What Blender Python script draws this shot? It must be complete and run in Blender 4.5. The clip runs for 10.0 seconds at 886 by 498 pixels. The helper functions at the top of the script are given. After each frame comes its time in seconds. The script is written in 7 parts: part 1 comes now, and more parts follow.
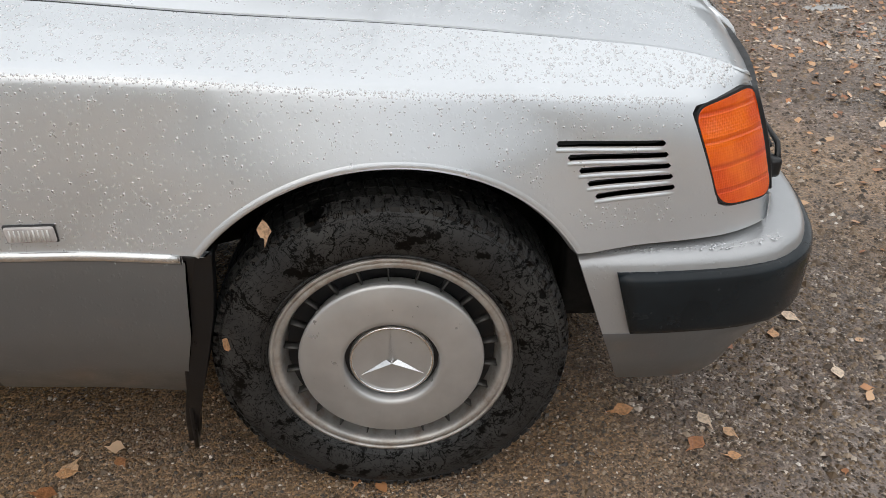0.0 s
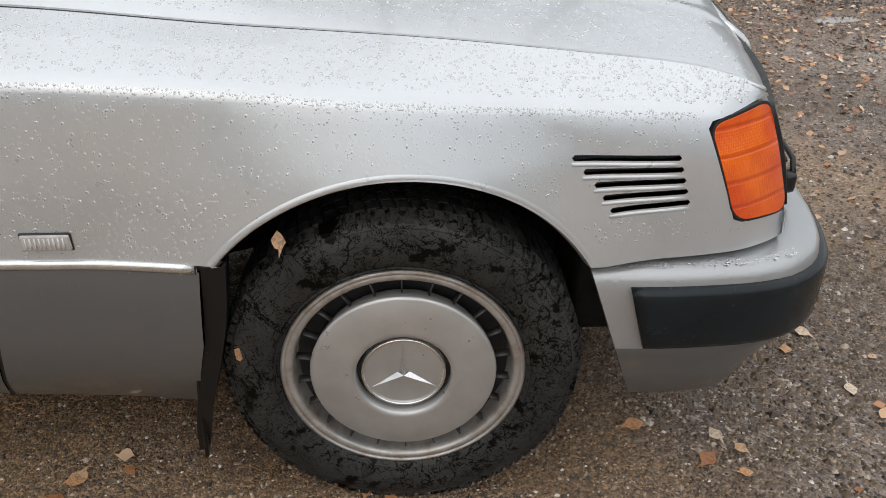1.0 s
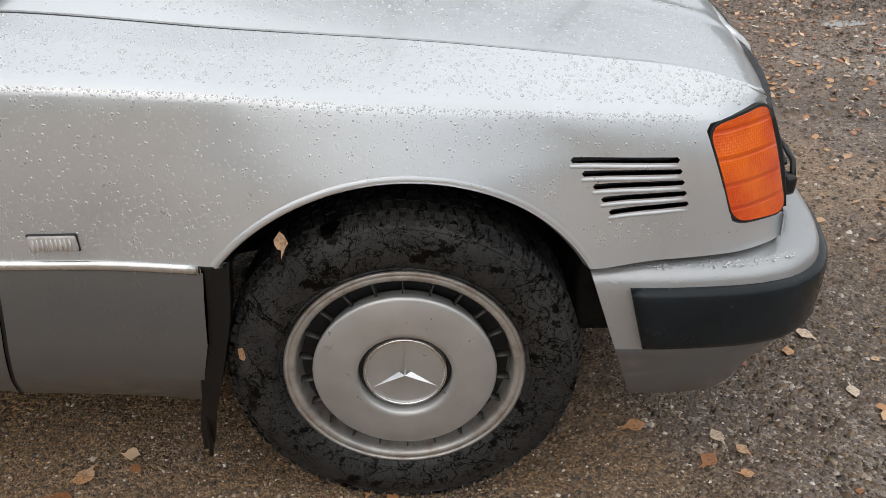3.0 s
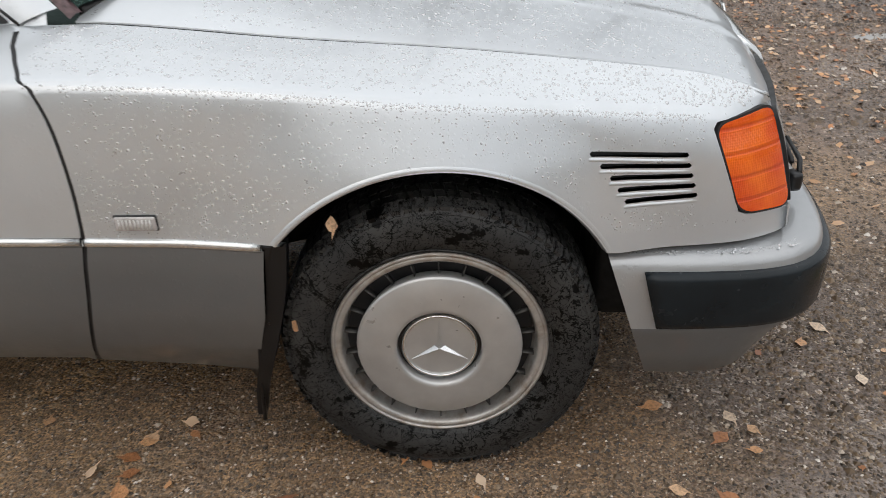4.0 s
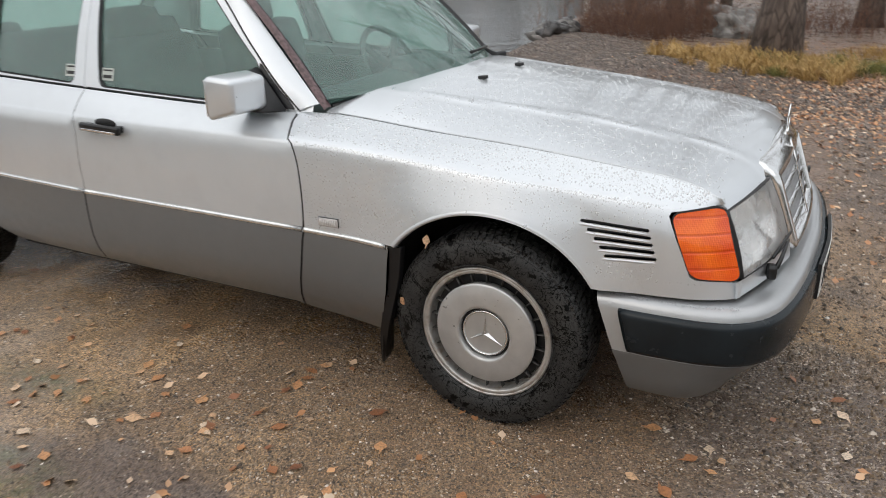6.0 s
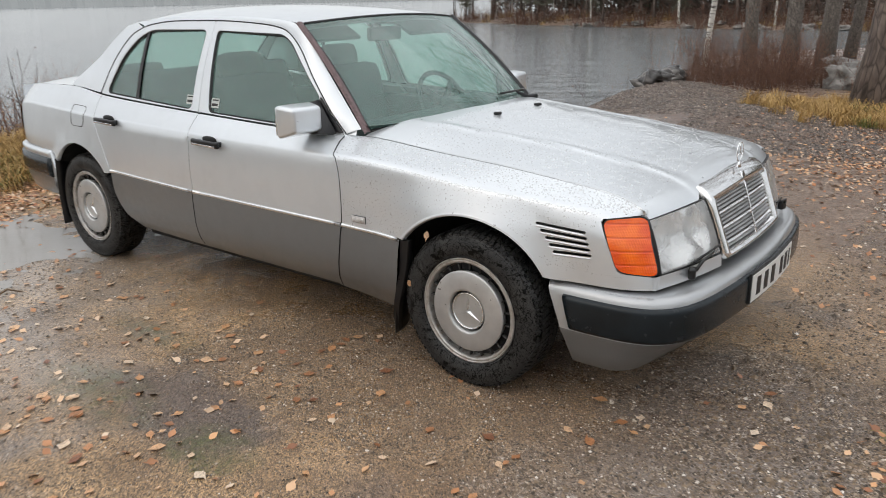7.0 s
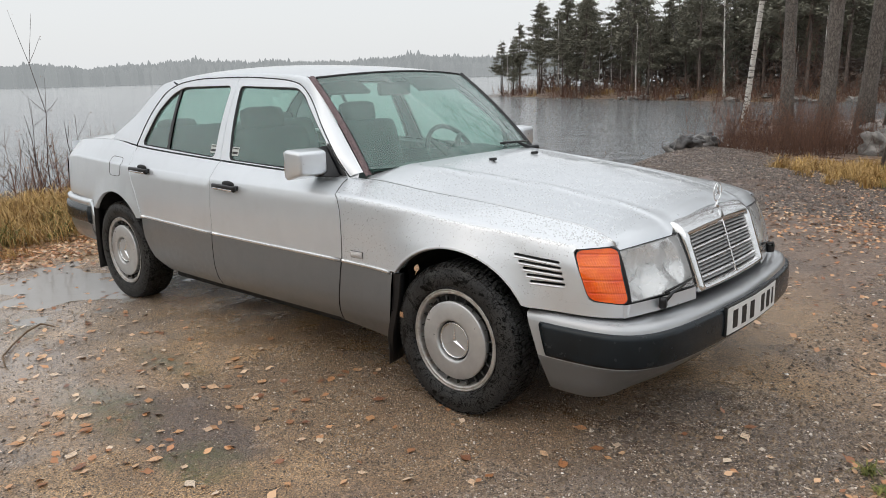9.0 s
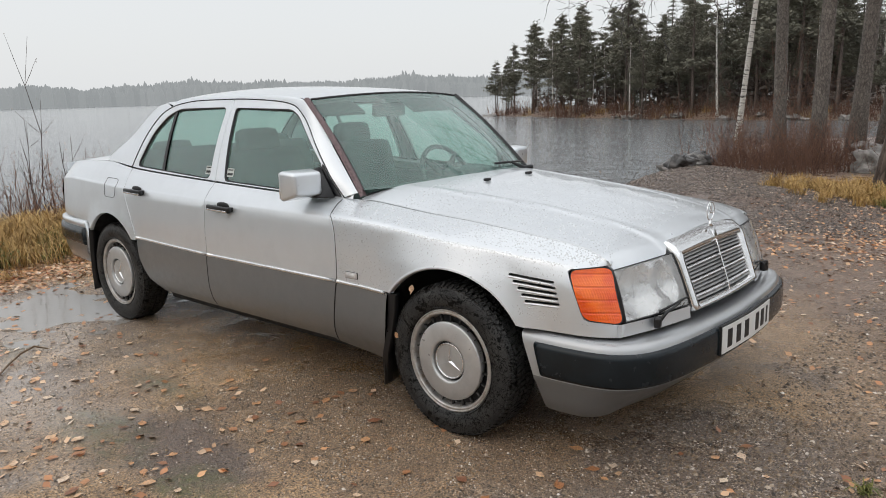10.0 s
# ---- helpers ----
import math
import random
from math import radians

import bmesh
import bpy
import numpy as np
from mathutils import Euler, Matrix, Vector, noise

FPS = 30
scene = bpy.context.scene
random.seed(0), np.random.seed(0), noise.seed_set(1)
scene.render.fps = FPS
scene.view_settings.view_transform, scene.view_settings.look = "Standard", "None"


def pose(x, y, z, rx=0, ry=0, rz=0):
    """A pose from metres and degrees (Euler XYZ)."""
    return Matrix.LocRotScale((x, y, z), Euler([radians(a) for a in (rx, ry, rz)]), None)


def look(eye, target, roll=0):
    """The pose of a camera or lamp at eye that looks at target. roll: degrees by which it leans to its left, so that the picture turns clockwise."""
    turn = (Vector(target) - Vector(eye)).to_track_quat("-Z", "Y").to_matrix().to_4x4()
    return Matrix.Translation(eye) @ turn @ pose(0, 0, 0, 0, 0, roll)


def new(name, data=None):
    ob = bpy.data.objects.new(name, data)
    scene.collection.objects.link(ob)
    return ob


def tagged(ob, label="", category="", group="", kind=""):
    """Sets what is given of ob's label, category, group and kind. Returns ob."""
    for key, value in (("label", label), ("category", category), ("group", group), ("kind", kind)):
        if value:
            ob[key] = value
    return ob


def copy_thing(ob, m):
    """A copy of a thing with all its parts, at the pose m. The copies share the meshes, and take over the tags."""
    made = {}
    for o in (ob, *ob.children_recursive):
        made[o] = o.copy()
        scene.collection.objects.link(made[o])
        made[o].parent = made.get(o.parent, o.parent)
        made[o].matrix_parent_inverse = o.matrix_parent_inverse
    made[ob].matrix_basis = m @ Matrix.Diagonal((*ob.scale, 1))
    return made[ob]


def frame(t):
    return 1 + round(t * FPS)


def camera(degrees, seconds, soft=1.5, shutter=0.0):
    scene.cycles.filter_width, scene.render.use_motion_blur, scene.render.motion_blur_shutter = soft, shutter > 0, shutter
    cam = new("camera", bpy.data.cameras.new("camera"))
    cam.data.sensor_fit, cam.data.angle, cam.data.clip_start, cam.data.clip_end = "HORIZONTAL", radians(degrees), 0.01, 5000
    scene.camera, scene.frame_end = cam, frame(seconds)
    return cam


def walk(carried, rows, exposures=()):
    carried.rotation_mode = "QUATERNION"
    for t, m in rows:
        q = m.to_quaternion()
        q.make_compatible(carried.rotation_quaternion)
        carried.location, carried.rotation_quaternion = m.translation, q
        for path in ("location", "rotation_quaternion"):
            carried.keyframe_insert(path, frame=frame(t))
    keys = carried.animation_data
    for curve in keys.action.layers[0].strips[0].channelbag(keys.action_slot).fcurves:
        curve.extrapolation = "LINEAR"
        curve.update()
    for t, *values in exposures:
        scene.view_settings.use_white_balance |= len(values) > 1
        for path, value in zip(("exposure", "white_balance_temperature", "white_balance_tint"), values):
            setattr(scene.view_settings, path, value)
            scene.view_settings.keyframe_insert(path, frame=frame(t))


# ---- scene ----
cam = camera(59.8, 10.0, soft=0.8, shutter=0.4)
PATH = [
    (0, (0.039, -1.901, 1.18), (0.121, -0.196, 0.139), 0.0),
    (0.5, (0.03, -1.896, 1.179), (0.102, -0.184, 0.147), 0.2),
    (1, (0.027, -1.894, 1.186), (0.093, -0.178, 0.161), 0.4),
    (1.5, (0.021, -1.897, 1.188), (0.087, -0.174, 0.175), 0.5),
    (2, (0.022, -1.896, 1.188), (0.081, -0.171, 0.178), 0.4),
    (3.5, (0.046, -1.943, 1.191), (0.064, -0.221, 0.174), -0.5),
    (4, (0.041, -2.069, 1.219), (-0.004, -0.328, 0.236), -0.8),
    (4.5, (0.067, -2.187, 1.258), (-0.097, -0.429, 0.318), -1.1),
    (5, (0.294, -2.317, 1.31), (-0.13, -0.563, 0.447), -1.9),
    (5.5, (0.562, -2.499, 1.336), (-0.087, -0.784, 0.539), -1.6),
    (6, (0.874, -2.733, 1.4), (-0.005, -1.091, 0.669), -1.4),
    (6.2, (1.001, -2.799, 1.427), (0.053, -1.185, 0.722), -1.1),
    (7.3, (1.796, -3.132, 1.461), (0.577, -1.659, 0.873), -1.1),
    (7.5, (1.876, -3.16, 1.465), (0.64, -1.692, 0.901), -0.9),
    (8, (1.995, -3.165, 1.431), (0.727, -1.711, 0.904), -0.9),
    (8.5, (1.952, -3.12, 1.391), (0.669, -1.663, 0.91), -1.1),
    (9, (1.931, -3.072, 1.353), (0.635, -1.614, 0.912), -1.4),
    (9.5, (1.932, -3.071, 1.349), (0.634, -1.607, 0.935), -1.6),
    (10, (1.937, -3.071, 1.359), (0.643, -1.597, 0.966), -1.6),
]
walk(cam, [(t, look(eye, target, roll)) for t, eye, target, roll in PATH], exposures=[(0, 0.02), (2, -0.04), (4.5, -0.04), (6, 0.06), (7.5, 0.12), (8.5, 0.10), (9.5, 0.03), (10, 0.02)])

# ---- overcast light ----
SUN_ELEVATION, SUN_ROTATION = radians(40), radians(200)
world = bpy.data.worlds.new("overcast_sky")
scene.world = world
world.use_nodes = True
wn, wl = world.node_tree.nodes, world.node_tree.links
wn.clear()
sky = wn.new("ShaderNodeTexSky")
sky.sky_type, sky.sun_disc, sky.sun_elevation, sky.sun_rotation = "NISHITA", False, SUN_ELEVATION, SUN_ROTATION
sky.air_density, sky.dust_density = 1.0, 4.0
cloud = wn.new("ShaderNodeMix")
cloud.data_type, cloud.inputs[0].default_value = "RGBA", 0.82
cloud.inputs[7].default_value = (7.5, 7.65, 7.75, 1)
shade = wn.new("ShaderNodeBackground")
shade.inputs["Strength"].default_value = 0.12
wl.new(sky.outputs[0], cloud.inputs[6])
wl.new(cloud.outputs[2], shade.inputs["Color"])
wl.new(shade.outputs[0], wn.new("ShaderNodeOutputWorld").inputs[0])
sun = new("sun", bpy.data.lights.new("sun", "SUN"))
sun.data.energy, sun.data.angle, sun.data.color = 1.0, radians(110), (1.0, 0.995, 0.985)
sun.matrix_world = look((1.5, -2.5, 16), (0, 0, 0))

# ---- materials ----
class Nodes:
    """A small wrapper to lay out a procedural material."""

    def __init__(self, name):
        self.mat = bpy.data.materials.new(name)
        self.mat.use_nodes = True
        self.n, self.l = self.mat.node_tree.nodes, self.mat.node_tree.links
        self.bsdf = self.n["Principled BSDF"]
        self.coord = self.n.new("ShaderNodeTexCoord").outputs["Object"]

    def set(self, **values):
        for key, value in values.items():
            self.put(key.replace("_", " "), value)
        return self

    def put(self, key, value):
        socket = self.bsdf.inputs[key]
        if isinstance(value, bpy.types.NodeSocket):
            self.l.new(value, socket)
        elif isinstance(value, tuple):
            socket.default_value = (*value, 1.0) if len(socket.default_value) == 4 else value
        else:
            socket.default_value = value

    def plug(self, socket, value):
        if isinstance(value, bpy.types.NodeSocket):
            self.l.new(value, socket)
        elif isinstance(value, tuple):
            socket.default_value = (*value, 1.0)[: len(socket.default_value)]
        else:
            socket.default_value = value

    def scaled(self, sx, sy, sz, source=None):
        node = self.n.new("ShaderNodeMapping")
        node.inputs["Scale"].default_value = (sx, sy, sz)
        self.l.new(source or self.coord, node.inputs["Vector"])
        return node.outputs[0]

    def noise(self, scale, detail=4, rough=0.55, at=None, distort=0.0):
        node = self.n.new("ShaderNodeTexNoise")
        node.inputs["Scale"].default_value, node.inputs["Detail"].default_value = scale, detail
        node.inputs["Roughness"].default_value, node.inputs["Distortion"].default_value = rough, distort
        self.l.new(at or self.coord, node.inputs["Vector"])
        return node.outputs[0]

    def voronoi(self, scale, out="Distance", at=None, feature="F1", random_=1.0):
        node = self.n.new("ShaderNodeTexVoronoi")
        node.feature = feature
        node.inputs["Scale"].default_value, node.inputs["Randomness"].default_value = scale, random_
        self.l.new(at or self.coord, node.inputs["Vector"])
        return node.outputs[out]

    def wave(self, scale, axis="Z", distort=0.0):
        node = self.n.new("ShaderNodeTexWave")
        node.bands_direction = axis
        node.inputs["Scale"].default_value, node.inputs["Distortion"].default_value = scale, distort
        self.l.new(self.coord, node.inputs["Vector"])
        return node.outputs[1]

    def ramp(self, value, *stops):
        node = self.n.new("ShaderNodeValToRGB")
        while len(node.color_ramp.elements) < len(stops):
            node.color_ramp.elements.new(0.5)
        for element, (at, c) in zip(node.color_ramp.elements, stops):
            element.position, element.color = at, (*c, 1) if isinstance(c, tuple) else (c, c, c, 1)
        self.l.new(value, node.inputs[0])
        return node.outputs[0]

    def math(self, op, a, b=0.0, clamp=False):
        node = self.n.new("ShaderNodeMath")
        node.operation, node.use_clamp = op, clamp
        self.plug(node.inputs[0], a), self.plug(node.inputs[1], b)
        return node.outputs[0]

    def blend(self, fac, a, b, mode="MIX"):
        node = self.n.new("ShaderNodeMix")
        node.data_type, node.blend_type = "RGBA", mode
        self.plug(node.inputs[0], fac), self.plug(node.inputs[6], a), self.plug(node.inputs[7], b)
        return node.outputs[2]

    def bump(self, height, strength=0.3, distance=0.002, after=None):
        node = self.n.new("ShaderNodeBump")
        node.inputs["Strength"].default_value, node.inputs["Distance"].default_value = strength, distance
        self.l.new(height, node.inputs["Height"])
        if after:
            self.l.new(after, node.inputs["Normal"])
        self.normal = node.outputs[0]
        self.l.new(self.normal, self.bsdf.inputs["Normal"])
        return self.normal

    def random(self):
        return self.n.new("ShaderNodeObjectInfo").outputs["Random"]

    def island(self):
        return self.n.new("ShaderNodeNewGeometry").outputs["Random Per Island"]

    def split(self):
        node = self.n.new("ShaderNodeSeparateXYZ")
        self.l.new(self.coord, node.inputs[0])
        return node.outputs


def plain(name, color, rough=0.5, metal=0.0, vary=0.2, scale=20, grain=0.15, grain_scale=300, coat=0.0, **more):
    m = Nodes(name)
    n = m.noise(scale)
    dark, light = tuple(c * (1 - vary) for c in color), tuple(min(1, c * (1 + vary)) for c in color)
    m.set(Base_Color=m.ramp(n, (0.3, dark), (0.7, light)), Metallic=metal, Coat_Weight=coat, Coat_Roughness=0.06)
    m.put("Roughness", m.ramp(m.noise(scale * 2.7), (0.3, rough * 0.8), (0.7, min(1, rough * 1.2))))
    if grain:
        m.bump(m.noise(grain_scale, 3), grain, 0.001)
    for key, value in more.items():
        m.put(key.replace("_", " "), value)
    return m.mat


def droplets(m, amount=1.0):
    """Beads of rain that stand on a lacquered surface: two sizes, unevenly spread."""
    heights = []
    for scale, radius in ((85, 0.34), (170, 0.36)):
        dist = m.voronoi(scale)
        cell = m.n[m.n[-1].name].outputs["Color"]
        pick = m.n.new("ShaderNodeSeparateColor")
        m.l.new(cell, pick.inputs[0])
        size = m.math("MULTIPLY", m.math("ADD", pick.outputs[0], 0.1), radius)
        bead = m.math("SUBTRACT", 1.0, m.math("DIVIDE", dist, size), clamp=True)
        bead = m.math("POWER", bead, 0.5)
        heights.append(m.math("MULTIPLY", bead, 60 / scale))
    return m.math("MULTIPLY", m.math("MAXIMUM", *heights), amount)


def paint(name, color, rough, wet=1.0, dirt=True):
    m = Nodes(name)
    tint = m.ramp(m.noise(3.0), (0.35, tuple(c * 0.96 for c in color)), (0.65, color))
    if dirt:
        grime = m.math("MULTIPLY", m.ramp(m.noise(9, 6), (0.5, 0.0), (0.75, 1.0)), 0.25)
        tint = m.blend(grime, tint, tuple(c * 0.8 for c in color))
    m.set(Base_Color=tint, Metallic=0.62, Coat_Weight=0.7, Coat_Roughness=0.04)
    m.put("Roughness", m.ramp(m.noise(30), (0.3, rough * 0.85), (0.7, rough * 1.15)))
    if wet:
        m.bump(droplets(m, wet), 0.55, 0.0022)
    return m.mat


SILVER = paint("silver_metallic_paint", (0.70, 0.73, 0.758), 0.32, 0.14)
SILVER_SIDE = paint("silver_metallic_paint_side", (0.705, 0.735, 0.762), 0.36, 0.25)
CLADDING = paint("grey_cladding_paint", (0.190, 0.196, 0.201), 0.40, 0.35)
BUMPER_GREY = paint("grey_bumper_paint", (0.46, 0.47, 0.48), 0.36, 0.4)
CHROME = plain("chrome", (0.82, 0.82, 0.82), 0.16, 1.0, 0.06, 30, 0.05)
STRIP = plain("bright_strip", (0.78, 0.78, 0.77), 0.22, 0.9, 0.08, 30, 0.05)
WHEEL_SILVER = plain("wheel_silver", (0.52, 0.52, 0.515), 0.34, 0.6, 0.10, 14, 0.06)
# fins coloured dark for the shade down in the wheel's slots
WHEEL_FIN = plain("shaded_wheel_fin", (0.075, 0.072, 0.068), 0.45, 0.5, 0.2, 30, 0.1)


def rim_material():
    m = Nodes("wheel_rim_dusty")
    clean = m.ramp(m.noise(22), (0.3, (0.40, 0.39, 0.375)), (0.7, (0.58, 0.565, 0.54)))
    grime = m.math("MULTIPLY", m.ramp(m.noise(16, 6, 0.7), (0.46, 0.0), (0.68, 1.0)), 0.75)
    m.set(Base_Color=m.blend(grime, clean, (0.27, 0.19, 0.13)), Metallic=0.6)
    m.put("Roughness", m.math("ADD", 0.34, m.math("MULTIPLY", grime, 0.3)))
    m.bump(m.noise(120), 0.2, 0.001)
    return m.mat


RIM_STEEL = rim_material()
BLACK_PLASTIC = plain("black_plastic", (0.005, 0.005, 0.006), 0.34, 0, 0.3, 12, 0.25, 250)
BUMPER_RUBBER = plain("bumper_rubber", (0.0095, 0.0140, 0.0175), 0.24, 0, 0.3, 10, 0.2, 180, Specular_IOR_Level=0.32)
SEAL = plain("rubber_seal", (0.012, 0.012, 0.013), 0.5, 0, 0.3, 20, 0.1)
PILLAR_SEAL = plain("faded_brown_seal", (0.135, 0.088, 0.092), 0.5, 0, 0.55, 90, 0.4, 200)
DARK = plain("dark_underside", (0.010, 0.010, 0.010), 0.85, 0, 0.4, 8, 0.3, 40)
CLOTH = plain("dark_grey_seat_cloth", (0.05, 0.055, 0.06), 0.85, 0, 0.2, 30, 0.4, 400)
TRIM = plain("dark_interior_trim", (0.035, 0.038, 0.04), 0.6, 0, 0.2, 12, 0.2, 200)
HEADLINER = plain("pale_grey_headliner", (0.42, 0.43, 0.42), 0.9, 0, 0.06, 10, 0.2, 300)
WHITE = plain("white_plate", (0.75, 0.75, 0.73), 0.35, 0, 0.05, 20, 0.03)
BAR_BLACK = plain("black_ink", (0.012, 0.012, 0.012), 0.5, 0, 0.1, 20, 0.0)


def tyre_material():
    """Dull rubber with black branching runs of wet over the sidewall."""
    m = Nodes("wet_tyre_rubber")
    patchy = m.ramp(m.noise(8, 4), (0.34, 0.25), (0.66, 1.0))

    def veins(scale, width, distort):
        v = m.math("ABSOLUTE", m.math("SUBTRACT", m.noise(scale, 6, 0.62, distort=distort), 0.5))
        return m.math("LESS_THAN", v, m.math("MULTIPLY", patchy, width))

    wet = m.math("MAXIMUM", veins(15, 0.020, 0.5), m.math("MAXIMUM", veins(27, 0.015, 1.2), veins(44, 0.010, 0.4)))
    wet = m.math("MAXIMUM", wet, m.ramp(m.noise(13, 6, 0.65), (0.58, 0.0), (0.61, 1.0)))
    dry = m.blend(m.ramp(m.noise(7, 6), (0.35, 0.0), (0.65, 1.0)), (0.020, 0.020, 0.0205), (0.046, 0.045, 0.043))
    m.set(Base_Color=m.blend(wet, dry, (0.0016, 0.0016, 0.0016)))
    m.put("Specular IOR Level", m.math("SUBTRACT", 0.34, m.math("MULTIPLY", wet, 0.22)))
    m.put("Roughness", m.math("SUBTRACT", 0.55, m.math("MULTIPLY", wet, 0.25)))
    m.bump(m.noise(130, 6), 0.3, 0.002)
    return m.mat


def glass_material(name, tint, rough=0.0, beads=True, haze=0.0, mist=(0.75, 0.75, 0.74)):
    """A thin pane: what lies behind, tinted, and the mirrored sky on its skin."""
    m = Nodes(name)
    clear = m.n.new("ShaderNodeBsdfTransparent")
    clear.inputs[0].default_value = (*tint, 1)
    shine = m.n.new("ShaderNodeBsdfGlossy")
    shine.inputs["Roughness"].default_value = rough
    facing = m.n.new("ShaderNodeLayerWeight")
    facing.inputs["Blend"].default_value = 0.5
    gloss = m.math("ADD", m.math("MULTIPLY", m.math("POWER", facing.outputs["Facing"], 3.0), 0.9), 0.06)
    if beads:
        m.l.new(m.bump(droplets(m, 1.0), 0.35, 0.002), shine.inputs["Normal"])
    mixed = m.n.new("ShaderNodeMixShader")
    m.l.new(gloss, mixed.inputs[0])
    m.l.new(clear.outputs[0], mixed.inputs[1])
    m.l.new(shine.outputs[0], mixed.inputs[2])
    if haze:
        film = m.n.new("ShaderNodeBsdfDiffuse")
        film.inputs[0].default_value = (*mist, 1)
        over = m.n.new("ShaderNodeMixShader")
        m.l.new(m.math("MULTIPLY", m.ramp(m.noise(14, 5), (0.3, 0.6), (0.7, 1.0)), haze), over.inputs[0])
        m.l.new(mixed.outputs[0], over.inputs[1])
        m.l.new(film.outputs[0], over.inputs[2])
        mixed = over
    m.l.new(mixed.outputs[0], m.n["Material Output"].inputs["Surface"])
    return m.mat


TYRE = tyre_material()
GLASS = glass_material("green_tinted_glass", (0.70, 0.92, 0.85), haze=0.24, mist=(0.46, 0.69, 0.63))
LAMP_GLASS = glass_material("clear_lamp_glass", (0.95, 0.96, 0.96), 0.03, False, 0.36)
SCREEN_GLASS = glass_material("windscreen_glass", (0.70, 0.92, 0.85), haze=0.22, mist=(0.46, 0.68, 0.62))


def amber_material():
    """Deep orange plastic with fine horizontal ribs, small optics; its glow is painted as paler patches."""
    m = Nodes("amber_lamp_lens")
    ribs = m.wave(7.0, "Z")
    fine = m.voronoi(210, random_=0.15)
    glow = m.ramp(m.noise(11, 3), (0.38, 0.0), (0.66, 1.0))
    tint = m.blend(glow, (0.78, 0.072, 0.0015), (0.98, 0.168, 0.003))
    tint = m.blend(m.ramp(ribs, (0.0, 0.5), (0.10, 0.0)), tint, (0.55, 0.035, 0.001))
    m.set(Base_Color=tint, Roughness=0.14)
    m.set(Coat_Weight=0.8, Coat_Roughness=0.03)
    first = m.bump(fine, 0.35, 0.0015)
    m.bump(m.ramp(ribs, (0.0, 0.0), (0.12, 1.0)), 0.5, 0.002, first)
    return m.mat


AMBER = amber_material()
RED_LENS = plain("red_tail_lens", (0.35, 0.01, 0.01), 0.15, 0, 0.2, 20, 0.1, 100)
REFLECTOR = plain("lamp_reflector", (0.86, 0.86, 0.86), 0.20, 0.85, 0.10, 10, 0.4, 55)


# ---- mesh helpers ----
def mesh_of(name, verts, faces, material, smooth=True, normals=None):
    me = bpy.data.meshes.new(name)
    me.from_pydata([tuple(v) for v in verts], [], faces)
    me.materials.append(material)
    if smooth:
        me.shade_smooth()
    me.update()
    if normals:
        me.normals_split_custom_set_from_vertices(normals)
    return me


def part(name, bm, material=None, parent=None, label="", smooth=True):
    """Links a bmesh or a mesh as one object, under a thing or a part."""
    if isinstance(bm, bmesh.types.BMesh):
        me = bpy.data.meshes.new(name)
        bm.to_mesh(me)
        bm.free()
        me.materials.append(material)
        if smooth:
            me.shade_smooth()
    else:
        me = bm
    ob = new(name, me)
    if parent:
        ob.parent = parent
    return tagged(ob, label) if label else ob


def smoothstep(a, b, x):
    t = np.clip((x - a) / (b - a), 0, 1)
    return t * t * (3 - 2 * t)


def curve(*pts):
    """A smooth monotone curve through (x, y) points, which does not overshoot."""
    pts = sorted(pts)
    xs, ys = np.array([p[0] for p in pts], float), np.array([p[1] for p in pts], float)
    h = np.diff(xs)
    d = np.diff(ys) / h
    m = np.zeros(len(xs))
    m[0], m[-1] = d[0], d[-1]
    for i in range(1, len(xs) - 1):
        if d[i - 1] * d[i] > 0:
            w1, w2 = 2 * h[i] + h[i - 1], h[i] + 2 * h[i - 1]
            m[i] = (w1 + w2) / (w1 / d[i - 1] + w2 / d[i])

    def at(x):
        x = min(max(x, xs[0]), xs[-1])
        i = min(int(np.searchsorted(xs, x, side="right")) - 1, len(xs) - 2)
        t = (x - xs[i]) / h[i]
        return float((1 + 2 * t) * (1 - t) ** 2 * ys[i] + t * (1 - t) ** 2 * h[i] * m[i] + t * t * (3 - 2 * t) * ys[i + 1] + t * t * (t - 1) * h[i] * m[i + 1])

    return at


def fbm(x, y, scale, octaves=3, seed=0.0):
    return noise.fractal(Vector((x * scale + seed, y * scale - seed, seed * 1.7)), 1.0, 2.0, octaves)


def tube(bm, pts, radii, sides=6, cap=True):
    """A tapering round bar along points."""
    rings, pts = [], [Vector(p) for p in pts]
    side = None
    for i, p in enumerate(pts):
        way = (pts[min(i + 1, len(pts) - 1)] - pts[max(i - 1, 0)]).normalized()
        if side is None:
            side = way.orthogonal().normalized()
        side = (side - way * side.dot(way)).normalized()
        other = way.cross(side)
        r = radii[i] if isinstance(radii, (list, tuple)) else radii
        rings.append([bm.verts.new(p + r * (math.cos(a) * side + math.sin(a) * other)) for a in (2 * math.pi * k / sides for k in range(sides))])
    for a, b in zip(rings, rings[1:]):
        for k in range(sides):
            bm.faces.new((a[k], a[(k + 1) % sides], b[(k + 1) % sides], b[k]))
    if cap:
        bm.faces.new(rings[0][::-1]), bm.faces.new(rings[-1])


def block(bm, centre, size, turn=None, bevel=0.0):
    """A box with rounded edges."""
    made = bmesh.ops.create_cube(bm, size=1.0)["verts"]
    m = Matrix.Translation(centre) @ (turn or Matrix()) @ Matrix.Diagonal((*size, 1))
    bmesh.ops.transform(bm, matrix=m, verts=made)
    if bevel:
        edges = list({e for v in made for e in v.link_edges})
        bmesh.ops.bevel(bm, geom=edges, offset=bevel, segments=2, affect="EDGES", profile=0.6)


